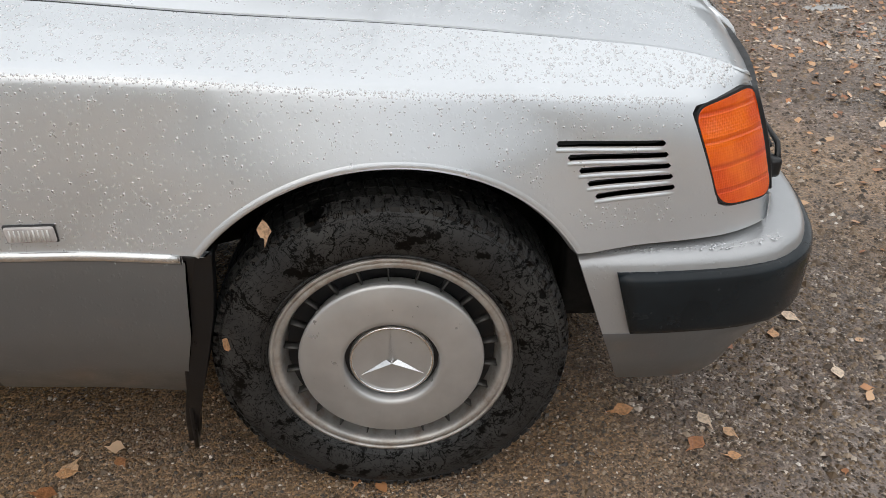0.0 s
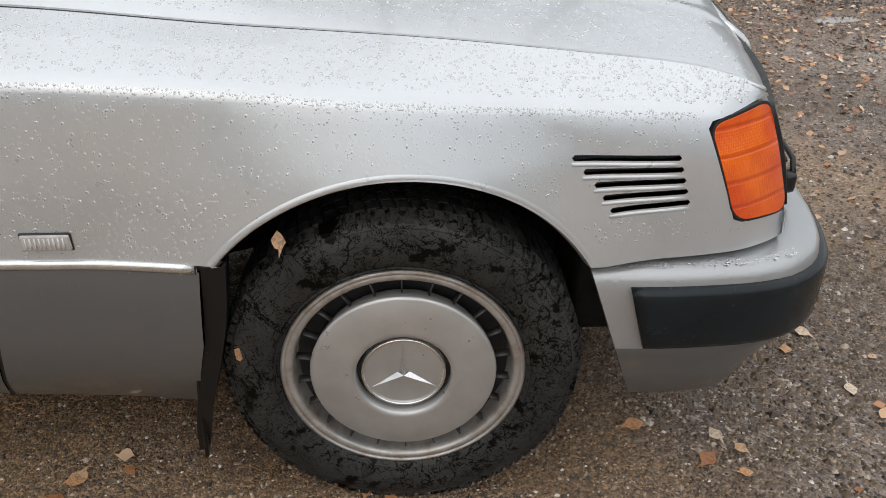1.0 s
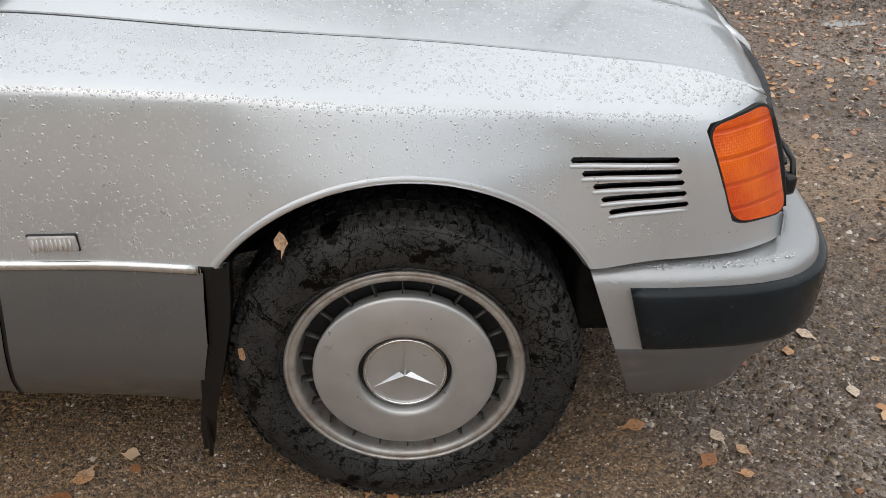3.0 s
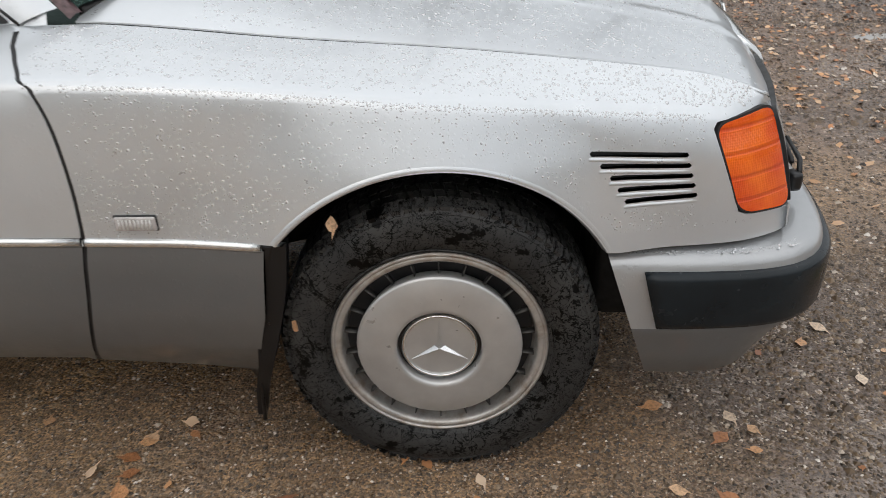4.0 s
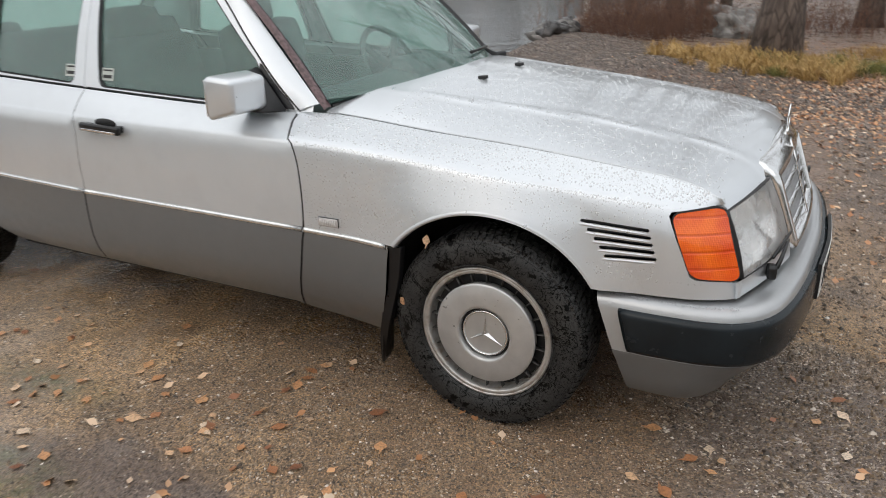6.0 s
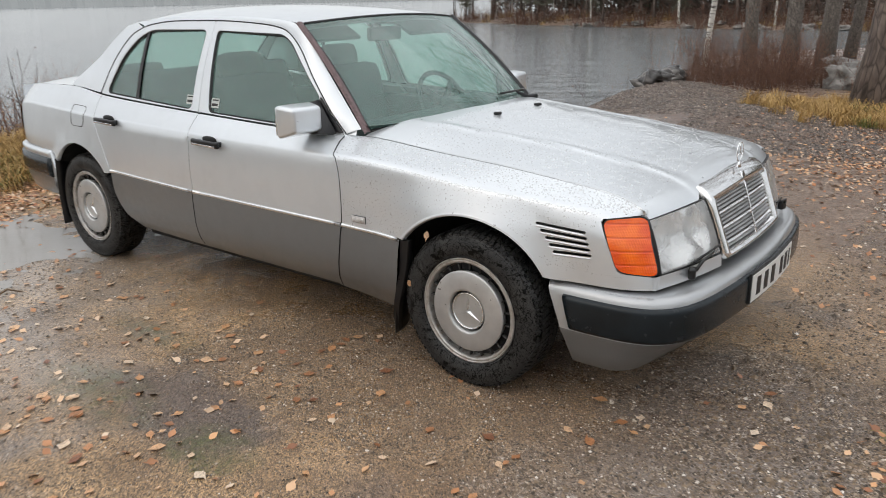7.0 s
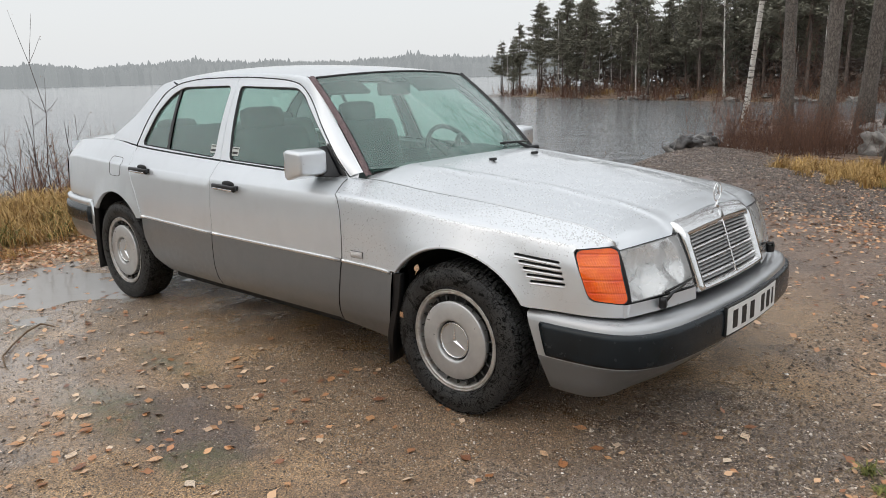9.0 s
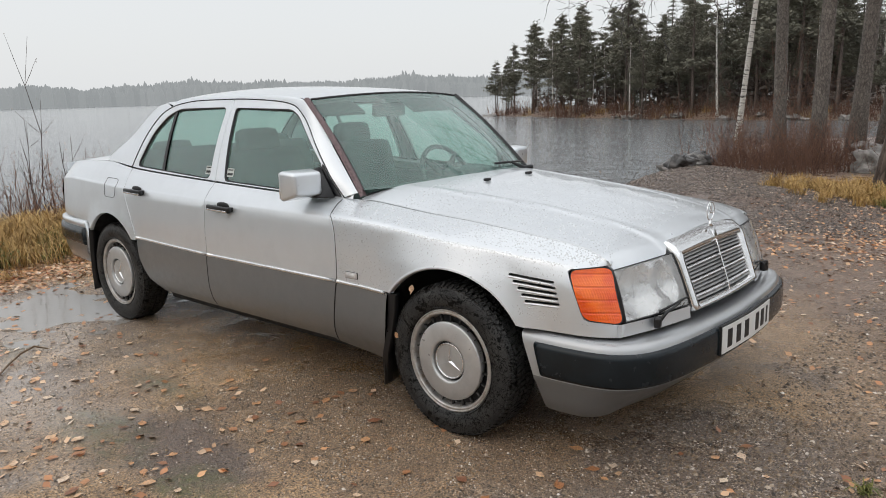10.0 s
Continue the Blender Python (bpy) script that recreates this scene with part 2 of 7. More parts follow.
def lathe(profile, n=72, axis="y"):
    """Turns (radius, offset) pairs round the y axis; returns verts and faces."""
    verts, faces = [], []
    for r, o in profile:
        for k in range(n):
            a = 2 * math.pi * k / n
            verts.append((r * math.cos(a), o, r * math.sin(a)))
    for i in range(len(profile) - 1):
        for k in range(n):
            a, b = i * n + k, i * n + (k + 1) % n
            faces.append((a, b, b + n, a + n))
    return verts, faces


# ---- the land and the lake ----
WATER = -0.70
NEAR_LAND = [(-7.2, -60), (-7.3, -6), (-7.6, -2), (-7.2, 1.2), (-6.0, 3.0), (-4.7, 5.0), (-3.95, 6.6), (-3.9, 8.0), (-4.2, 9.2), (-4.4, 10.3), (-4.2, 11.6), (-4.7, 13.5), (-5.8, 15.5), (-4.0, 20.0), (3.0, 25.0), (18.0, 28.0), (60, 24), (700, 60), (700, -700), (-200, -700), (-60, -200)]
HEADLAND = [(-47, 58), (-42, 53.5), (-34, 50), (-25, 46.2), (-17, 44.6), (-9, 43.6), (4, 42), (30, 41), (80, 46), (700, 90), (700, 400), (200, 300), (20, 130), (-25, 90), (-46, 68)]


def inland(x, y, ring):
    """Distance to the shore, above nought on land. Arrays."""
    best, inside = np.full(x.shape, 1e9), np.zeros(x.shape, bool)
    for (ax, ay), (bx, by) in zip(ring, ring[1:] + ring[:1]):
        ex, ey = bx - ax, by - ay
        t = np.clip(((x - ax) * ex + (y - ay) * ey) / (ex * ex + ey * ey), 0, 1)
        best = np.minimum(best, np.hypot(x - ax - t * ex, y - ay - t * ey))
        inside ^= ((ay > y) != (by > y)) & (x < ex * (y - ay) / (ey or 1e-9) + ax)
    return np.where(inside, best, -best)


def land_height(x, y):
    x, y = np.asarray(x, float), np.asarray(y, float)
    wob = 0.22 * np.sin(1.3 * x + 0.8 * y) * np.sin(0.9 * y - 0.5 * x)
    near, head = inland(x, y, NEAR_LAND) + wob, inland(x, y, HEADLAND) + 2.2 * wob
    far = np.hypot(x, y) - 640
    z = np.full(x.shape, -2.6)
    z = np.maximum(z, -1.5 + 1.5 * smoothstep(-0.9, 1.1, near))
    z = np.maximum(z, -1.6 + 1.5 * smoothstep(-2.5, 4.0, head) + 1.6 * smoothstep(2, 40, head))
    z = np.maximum(z, -2.0 + 3.0 * smoothstep(12, 50, far))
    # the gravel heap by the shore, and the low bank on the left
    heap = 0.20 * np.exp(-(((x + 2.9) / 0.9) ** 2 + ((y - 8.0) / 1.5) ** 2)) + 0.16 * np.exp(-(((x + 1.3) / 0.95) ** 2 + ((y - 6.3) / 1.0) ** 2))
    bank = 0.16 * smoothstep(-4.9, -6.0, x) * smoothstep(2.5, 0.5, y)
    # hollows that hold the rain
    wet = 0.020 * np.exp(-(((x + 3.55) / 0.75) ** 2 + ((y + 0.95) / 0.42) ** 2)) + 0.013 * np.exp(-(((x + 2.2) / 0.75) ** 2 + ((y + 2.15) / 0.35) ** 2))
    wet += 0.012 * np.exp(-(((x - 3.6) / 0.9) ** 2 + ((y - 2.3) / 0.5) ** 2))
    rough = 0.0055 * np.sin(9.1 * x + 3.3 * y) * np.sin(8.3 * y - 2.9 * x + 2) + 0.0045 * np.sin(17.3 * x - 6.1 * y) * np.sin(15.1 * y + 7.7 * x + 1)
    rough = rough * smoothstep(14, 6, np.hypot(x, y)) + 0.006 * np.sin(2.1 * x + 1.1 * y) * np.sin(1.7 * y - 0.9 * x + 1) + 0.004 * np.sin(5.3 * x - 2.0) * np.sin(4.7 * y + 0.6)
    return z + (heap + bank - wet + rough) * (near > -0.5)


def ground_heights(x, y):
    """Heights on the ground sheet itself."""
    x, y = np.asarray(x, float), np.asarray(y, float)
    i = np.clip(np.searchsorted(grid_x, x) - 1, 0, count - 2)
    j = np.clip(np.searchsorted(grid_y, y) - 1, 0, count - 2)
    a, b = (x - grid_x[i]) / (grid_x[i + 1] - grid_x[i]), (y - grid_y[j]) / (grid_y[j + 1] - grid_y[j])
    return (gz[i, j] * (1 - a) + gz[i + 1, j] * a) * (1 - b) + (gz[i, j + 1] * (1 - a) + gz[i + 1, j + 1] * a) * b


def ground_at(x, y):
    return float(ground_heights(x, y))


def ground_material():
    m = Nodes("wet_gravel_ground")
    xyz = m.split()
    stones, stone_tint = m.voronoi(90), m.voronoi(90, "Color")
    grit, grit_tint = m.voronoi(215), m.voronoi(215, "Color")

    def blob(x, y, rx, ry, soft=0.35):
        dx = m.math("DIVIDE", m.math("SUBTRACT", xyz[0], x), rx)
        dy = m.math("DIVIDE", m.math("SUBTRACT", xyz[1], y), ry)
        d = m.math("SQRT", m.math("ADD", m.math("MULTIPLY", dx, dx), m.math("MULTIPLY", dy, dy)))
        d = m.math("ADD", d, m.math("MULTIPLY", m.math("SUBTRACT", m.noise(3.2, 6, 0.65), 0.5), 1.3))
        return m.ramp(d, (1 - soft, 1.0), (1.0, 0.0))

    def grey(socket):
        node = m.n.new("ShaderNodeSeparateColor")
        m.l.new(socket, node.inputs[0])
        return node.outputs[0]

    sand = m.blend(m.ramp(m.noise(2.2, 6), (0.35, 0.0), (0.65, 1.0)), (0.215, 0.138, 0.073), (0.470, 0.318, 0.178))
    sand = m.blend(0.9, sand, m.ramp(grey(grit_tint), (0.0, (0.13, 0.13, 0.13)), (0.55, (0.90, 0.90, 0.90)), (1.0, (2.3, 2.15, 1.95))), "MULTIPLY")
    tar = m.blend(m.ramp(grey(stone_tint), (0.66, 0.0), (0.98, 1.0)), (0.140, 0.112, 0.094), (0.60, 0.54, 0.48))
    tar = m.blend(0.85, tar, m.ramp(grey(grit_tint), (0.0, (0.18, 0.18, 0.18)), (1.0, (1.75, 1.7, 1.65))), "MULTIPLY")
    bare = m.math("MAXIMUM", m.math("MAXIMUM", blob(1.25, -1.45, 0.95, 0.72), blob(-0.62, -1.62, 0.36, 0.16)), blob(0.95, -0.5, 0.55, 0.7))
    bare = m.math("MAXIMUM", bare, m.math("MAXIMUM", blob(-1.6, -2.5, 1.3, 0.42), blob(3.2, 0.6, 1.6, 1.6)))
    heap = m.math("MAXIMUM", blob(-1.9, 7.0, 2.2, 2.0, 0.5), blob(-0.5, 5.4, 1.9, 1.15, 0.5))
    loam = m.blend(m.ramp(m.noise(38, 8, 0.7), (0.40, 0.0), (0.62, 1.0)), (0.125, 0.085, 0.065), (0.340, 0.250, 0.196))
    loam = m.blend(0.8, loam, m.ramp(grey(stone_tint), (0.0, (0.40, 0.40, 0.40)), (0.7, (1.0, 1.0, 1.0)), (1.0, (1.9, 1.85, 1.8))), "MULTIPLY")
    away = m.math("ADD", m.math("MULTIPLY", xyz[0], 0.55), m.math("MULTIPLY", xyz[1], 0.50))
    away = m.math("ADD", away, m.math("MULTIPLY", m.math("SUBTRACT", m.noise(1.1, 6, 0.65), 0.5), 2.2))
    sand = m.blend(m.ramp(m.math("MULTIPLY", away, 0.5), (0.30, 0.0), (0.70, 0.92)), sand, loam)
    color = m.blend(bare, sand, tar)
    damp = m.math("MULTIPLY", m.ramp(m.noise(1.15, 6, 0.6), (0.50, 0.0), (0.60, 1.0)), 0.68)
    soaked = m.math("MAXIMUM", damp, m.math("MAXIMUM", m.math("MULTIPLY", blob(-0.78, -1.62, 0.62, 0.26, 0.4), 0.95), m.math("MULTIPLY", blob(0.75, -0.95, 0.55, 0.30, 0.6), 0.6)))
    color = m.blend(soaked, color, m.blend(m.ramp(grey(grit_tint), (0.2, 0.0), (1.0, 1.0)), (0.030, 0.023, 0.019), (0.235, 0.180, 0.145)))
    color = m.blend(m.math("MULTIPLY", heap, 0.92), color, m.blend(m.ramp(grey(stone_tint), (0.3, 0.0), (0.95, 1.0)), (0.050, 0.040, 0.036), (0.21, 0.165, 0.145)))
    moss = m.math("MAXIMUM", m.math("MAXIMUM", blob(-0.42, -1.74, 0.24, 0.16, 0.4), blob(-1.15, -1.75, 0.42, 0.20, 0.5)), m.math("MAXIMUM", blob(-1.5, -1.3, 0.5, 0.12, 0.9), blob(-2.7, -1.55, 0.32, 0.25, 0.8)))
    color = m.blend(m.math("MULTIPLY", moss, m.ramp(m.noise(11, 8, 0.7), (0.38, 0.05), (0.62, 0.95))), color, m.blend(m.ramp(m.noise(60, 6), (0.4, 0.0), (0.6, 1.0)), (0.035, 0.050, 0.012), (0.115, 0.130, 0.035)))
    litter = m.math("MAXIMUM", blob(1.5, 7.5, 4.2, 3.2), blob(-6.6, -0.2, 1.7, 4.0))
    color = m.blend(m.math("MULTIPLY", litter, 0.75), color, m.blend(m.ramp(m.noise(42, 8, 0.7), (0.42, 0.0), (0.58, 1.0)), (0.085, 0.044, 0.028), (0.34, 0.170, 0.092)))
    color = m.blend(m.ramp(m.noise(0.35, 3), (0.40, 0.0), (0.62, 0.4)), color, m.blend(m.ramp(m.noise(55, 8, 0.7), (0.42, 0.0), (0.58, 1.0)), (0.095, 0.062, 0.046), (0.27, 0.185, 0.140)))
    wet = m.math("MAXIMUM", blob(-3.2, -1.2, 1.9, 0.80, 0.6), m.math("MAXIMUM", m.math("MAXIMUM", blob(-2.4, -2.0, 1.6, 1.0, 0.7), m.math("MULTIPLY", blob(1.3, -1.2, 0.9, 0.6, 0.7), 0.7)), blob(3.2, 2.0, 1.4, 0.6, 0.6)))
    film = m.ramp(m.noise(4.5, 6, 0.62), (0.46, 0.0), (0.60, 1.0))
    # the wet patches' sky sheen is partly painted in as a pale base colour
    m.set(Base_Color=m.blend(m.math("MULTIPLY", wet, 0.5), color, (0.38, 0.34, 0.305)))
    m.put("Specular IOR Level", m.math("ADD", 0.5, m.math("MULTIPLY", wet, 0.4)))
    rough = m.math("SUBTRACT", m.math("SUBTRACT", 0.36, m.math("MULTIPLY", wet, 0.22)), m.math("MULTIPLY", film, 0.14))
    m.put("Roughness", rough)
    flat = m.math("SUBTRACT", 1.0, m.math("MULTIPLY", wet, 0.78))
    first = m.bump(m.math("MULTIPLY", m.math("SUBTRACT", 1.0, grit), flat), 0.75, 0.0025)
    second = m.bump(m.math("MULTIPLY", m.math("SUBTRACT", 1.0, stones), flat), 0.55, 0.005, first)
    m.bump(m.noise(5, 6), 0.4, 0.02, second)
    return m.mat


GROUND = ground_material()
u = np.linspace(-7.15, 7.15, 480)
grid_x, grid_y = 2.0 * np.sinh(u) - 0.9, 2.0 * np.sinh(u) - 0.4
gx, gy = np.meshgrid(grid_x, grid_y, indexing="ij")
gz = land_height(gx, gy)
count = len(u)
corner = np.arange(count * count).reshape(count, count)[:-1, :-1].ravel()
ground_faces = np.stack([corner, corner + count, corner + count + 1, corner + 1], 1).tolist()
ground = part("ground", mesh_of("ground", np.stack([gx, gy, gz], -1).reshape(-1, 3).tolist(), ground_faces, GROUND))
tagged(ground, "wet brown gravel ground with sandy and tarred patches beside a lake", "ground", kind="structure")


def water_material(name, color, ripple, rough):
    m = Nodes(name)
    m.set(Base_Color=color, Roughness=rough, IOR=1.33)
    along = m.n.new("ShaderNodeMapping")
    along.inputs["Rotation"].default_value = (0, 0, radians(-41))
    m.l.new(m.coord, along.inputs["Vector"])
    long = m.noise(0.55, 6, 0.65, m.scaled(0.40, 2.2, 1.0, along.outputs[0]))
    fine = m.noise(3.5, 4, 0.6, m.scaled(0.7, 2.0, 1.0, along.outputs[0]))
    first = m.bump(long, ripple, 0.25)
    m.bump(fine, ripple, 0.05, first)
    return m.mat


LAKE = water_material("lake_water", (0.20, 0.21, 0.215), 0.36, 0.12)
PUDDLE = water_material("puddle_water", (0.33, 0.31, 0.285), 0.03, 0.05)
ring = [(1450 * math.cos(a), 1450 * math.sin(a), WATER) for a in (2 * math.pi * k / 64 for k in range(64))]
lake = part("water", mesh_of("water", ring, [tuple(range(64))], LAKE))
tagged(lake, "grey rippled lake reflecting the overcast sky", "lake", kind="structure")


def puddle(x, y, rx, ry, level):
    pts = [(x, y, level)]
    for k in range(48):
        a = 2 * math.pi * k / 48
        pts.append((x + rx * math.cos(a), y + ry * math.sin(a), level))
    ob = part("puddle", mesh_of("puddle", pts, [(0, 1 + k, 1 + (k + 1) % 48) for k in range(48)], PUDDLE))
    return tagged(ob, "shallow rain puddle lying in the gravel", "puddle", "puddles on the gravel")


puddle(-3.55, -0.95, 1.35, 0.75, -0.0100)
puddle(3.6, 2.3, 1.4, 0.8, -0.0070)


# ---- trees ----
def leaf_material(name, dark, light, rough=0.75):
    m = Nodes(name)
    m.set(Base_Color=m.blend(m.island(), dark, light), Roughness=rough)
    return m.mat


# needles paled, so the mist over the bay is put into their colour
NEEDLES = leaf_material("misted_pine_needles", (0.124, 0.120, 0.090), (0.205, 0.196, 0.146))
SPRUCE = leaf_material("spruce_needles", (0.100, 0.108, 0.082), (0.170, 0.180, 0.136))
BARE_TWIGS = leaf_material("bare_birch_twigs", (0.095, 0.072, 0.066), (0.20, 0.155, 0.14))


DARK_TWIGS = leaf_material("dark_bare_twigs", (0.035, 0.030, 0.028), (0.085, 0.072, 0.066))


def bark_material(name, dark, light, scale, stretch, strength):
    m = Nodes(name)
    at = m.scaled(1, 1, stretch)
    plates = m.voronoi(scale, at=at, feature="DISTANCE_TO_EDGE")
    worn = m.ramp(m.noise(scale * 0.8, 5, at=at), (0.35, 0.0), (0.65, 1.0))
    tint = m.blend(worn, dark, light)
    m.set(Base_Color=m.blend(m.ramp(plates, (0.0, 0.75), (0.12, 0.0)), tint, tuple(c * 0.35 for c in dark)), Roughness=0.85)
    m.bump(plates, strength, 0.03)
    return m.mat


PINE_BARK = bark_material("pine_bark", (0.085, 0.065, 0.056), (0.21, 0.165, 0.14), 14, 0.28, 0.9)
ALDER_BARK = bark_material("grey_alder_bark", (0.105, 0.088, 0.076), (0.215, 0.188, 0.165), 34, 0.45, 0.6)


def birch_bark():
    m = Nodes("birch_bark")
    bands = m.ramp(m.noise(9, 5, 0.7, m.scaled(0.35, 0.35, 2.2)), (0.52, 0.0), (0.60, 1.0))
    m.set(Base_Color=m.blend(bands, (0.62, 0.59, 0.54), (0.05, 0.04, 0.035)), Roughness=0.7)
    m.bump(m.noise(40), 0.3, 0.01)
    return m.mat


BIRCH_BARK = birch_bark()


def trunk_mesh(name, height, radius, material, rng, bend=0.03, sides=10, root=1.5):
    bm = bmesh.new()
    steps = 12
    pts, radii = [], []
    dx, dy = rng.uniform(-1, 1), rng.uniform(-1, 1)
    for i in range(steps + 1):
        t = i / steps
        pts.append((bend * height * dx * math.sin(2.2 * t), bend * height * dy * math.sin(1.7 * t), -0.3 + (height + 0.3) * t))
        flare = 1 + (root - 1) * math.exp(-t * height / 0.35)
        radii.append(radius * flare * (1 - 0.82 * t) + 0.01)
    tube(bm, pts, radii, sides)
    me = bpy.data.meshes.new(name)
    bm.to_mesh(me)
    bm.free()
    me.materials.append(material)
    me.shade_smooth()
    return me, pts, radii


def tuft(verts, faces, p, size, rng, count=9, flat=0.6, blade=1.0):
    """A loose clump of small leaf blades round a point."""
    for _ in range(count):
        c = Vector(p) + Vector((rng.gauss(0, size), rng.gauss(0, size), rng.gauss(0, size * flat)))
        a = Vector((rng.uniform(-1, 1), rng.uniform(-1, 1), rng.uniform(-0.5, 0.5))).normalized() * size * blade * rng.uniform(0.5, 1.0)
        b = Vector((rng.uniform(-1, 1), rng.uniform(-1, 1), rng.uniform(-0.6, 0.6))).normalized() * size * blade * rng.uniform(0.22, 0.5)
        n = len(verts)
        verts.extend([c - a, c + b, c + a * 1.1, c - b])
        faces.append((n, n + 1, n + 2, n + 3))


def pine(seed, height, radius):
    rng = random.Random(seed)
    tree = new("pine_tree")
    me, pts, radii = trunk_mesh("trunk", height, radius, PINE_BARK, rng, 0.02, 8)
    part("trunk", me, None, tree)
    verts, faces, limbs = [], [], bmesh.new()
    start = rng.uniform(0.30, 0.52)
    for i in range(46):
        t = start + (1 - start) * (i + rng.random()) / 46
        z = height * t
        a = rng.uniform(0, 6.28)
        reach = height * 0.205 * (1.15 - 0.9 * (t - start) / (1 - start)) * rng.uniform(0.5, 1.1)
        base = Vector((pts[int(t * 12)][0], pts[int(t * 12)][1], z))
        tip = base + Vector((math.cos(a) * reach, math.sin(a) * reach, reach * rng.uniform(-0.1, 0.4)))
        tube(limbs, [base, (base + tip) / 2 + Vector((0, 0, 0.1 * reach)), tip], [0.035, 0.02, 0.008], 4, False)
        for f in (0.55, 0.8, 1.0):
            tuft(verts, faces, base.lerp(tip, f) + Vector((0, 0, 0.1)), 0.13 + 0.10 * reach, rng, 42, 0.45, 0.75)
    tuft(verts, faces, (pts[-1][0], pts[-1][1], height), 0.3, rng, 16, 1.0)
    for _ in range(10):
        z, a = height * rng.uniform(0.15, start), rng.uniform(0, 6.28)
        tube(limbs, [(0, 0, z), (math.cos(a) * 0.6, math.sin(a) * 0.6, z - 0.05)], [0.02, 0.006], 3, False)
    tagged(part("branchwork", limbs, PINE_BARK, tree), kind="stuff")
    part("crown", mesh_of("crown", verts, faces, NEEDLES, False), None, tree)
    return tagged(tree, "tall slender pine with a bare trunk and dark green crown", "tree", "pines across the bay")


def spruce(seed, height):
    rng = random.Random(seed)
    tree = new("spruce_tree")
    me, pts, radii = trunk_mesh("trunk", height, height * 0.011, PINE_BARK, rng, 0.006, 7)
    part("trunk", me, None, tree)
    verts, faces = [], []
    tiers = 26
    for i in range(tiers):
        t = 0.10 + 0.90 * i / tiers
        reach = height * 0.16 * (1 - t) ** 0.8 + 0.12
        for k in range(9):
            a = rng.uniform(0, 6.28)
            r = reach * rng.uniform(0.55, 1.15)
            for f in (0.35, 0.7, 1.0):
                p = (math.cos(a) * r * f, math.sin(a) * r * f, height * t - 0.32 * r * f)
                tuft(verts, faces, p, 0.10 + 0.08 * reach, rng, 9, 0.35, 0.6)
    part("crown", mesh_of("crown", verts, faces, SPRUCE, False), None, tree)
    return tagged(tree, "dark green spruce with drooping branches", "tree", "spruces across the bay")


def bare_birch(seed, height):
    rng = random.Random(seed)
    tree = new("birch_tree")
    me, pts, radii = trunk_mesh("trunk", height, height * 0.009 + 0.03, BIRCH_BARK, rng, 0.03, 8)
    part("trunk", me, None, tree)
    limbs = bmesh.new()
    for i in range(60):
        t = rng.uniform(0.28, 0.98)
        j = int(t * 12)
        base, a = Vector(pts[j]), rng.uniform(0, 6.28)
        reach = height * 0.16 * (1.1 - t) * rng.uniform(0.6, 1.2) + 0.4
        way = Vector((math.cos(a) * 0.7, math.sin(a) * 0.7, 0.75)) * reach
        mid, tip = base + way * 0.5, base + way + Vector((0, 0, -0.12 * reach))
        tube(limbs, [base, mid, tip], [0.03, 0.016, 0.005], 3, False)
        for _ in range(5):
            f = rng.uniform(0.3, 1.0)
            p = base.lerp(tip, f)
            q = p + Vector((rng.uniform(-1, 1), rng.uniform(-1, 1), rng.uniform(-0.6, 0.7))) * reach * 0.35
            tube(limbs, [p, q], [0.008, 0.003], 3, False)
    tagged(part("branchwork", limbs, BARE_TWIGS, tree), kind="stuff")
    return tagged(tree, "leafless birch with a white trunk and thin twigs", "tree", "birches across the bay")


rng = random.Random(11)
kinds = [pine(1, 13, 0.17), pine(2, 15, 0.2), pine(3, 11.5, 0.15), spruce(4, 13), spruce(5, 10), bare_birch(6, 10), bare_birch(7, 12), pine(8, 14, 0.18)]
RISE, TALL = curve((0, 3.3), (4, 4.7), (7, 6.2), (11, 7.3), (17, 8.4), (27, 10.0), (60, 12)), (13, 15, 11.5, 13, 10, 10, 12, 14)
spots = []
while len(spots) < 430:
    x, y = rng.uniform(-47, 42), rng.uniform(43, 96)
    d = float(inland(np.array([x]), np.array([y]), HEADLAND)[0])
    if x > -16 and rng.random() < 0.45:
        continue
    if d > 1.5 and rng.random() < math.exp(-max(0, d - 6) / 12) and all((x - a) ** 2 + (y - b) ** 2 > 1.1 for a, b in spots):
        spots.append((x, y))
for i, (x, y) in enumerate(spots):
    d = float(inland(np.array([x]), np.array([y]), HEADLAND)[0])
    choice = rng.choices(range(8), (3, 3, 3, 0.6, 0.7, 1.5 if d < 10 else 0.9, 1.2 if d < 10 else 0.7, 3) if x < -16 else (2.2, 2.2, 2.0, 0.4, 0.4, 2.4, 2.6, 2.2))[0]
    size = rng.uniform(0.78, 1.12) * RISE(0.75 * x + 0.66 * y) / TALL[i if i < 8 else choice]
    m = pose(x, y, ground_at(x, y), rng.uniform(-2, 2), rng.uniform(-2, 2), rng.uniform(0, 360)) @ Matrix.Diagonal((size, size, size, 1))
    if i < 8:
        kinds[i].matrix_basis = m
    else:
        copy_thing(kinds[choice], m)

# the dim undergrowth that closes the wood behind the first trunks
UNDERGROWTH = leaf_material("dim_undergrowth", (0.060, 0.048, 0.042), (0.150, 0.118, 0.098))
rng, verts, faces = random.Random(17), [], []
while len(faces) < 26000:
    x, y = rng.uniform(-44, 44), rng.uniform(46, 84)
    d = float(inland(np.array([x]), np.array([y]), HEADLAND)[0])
    if 5.0 < d < 20:
        tuft(verts, faces, (x, y, ground_at(x, y) + rng.uniform(0.2, 1.0) * min(2.6, 0.5 + 0.16 * d)), 0.42, rng, 9, 0.8, 0.7)
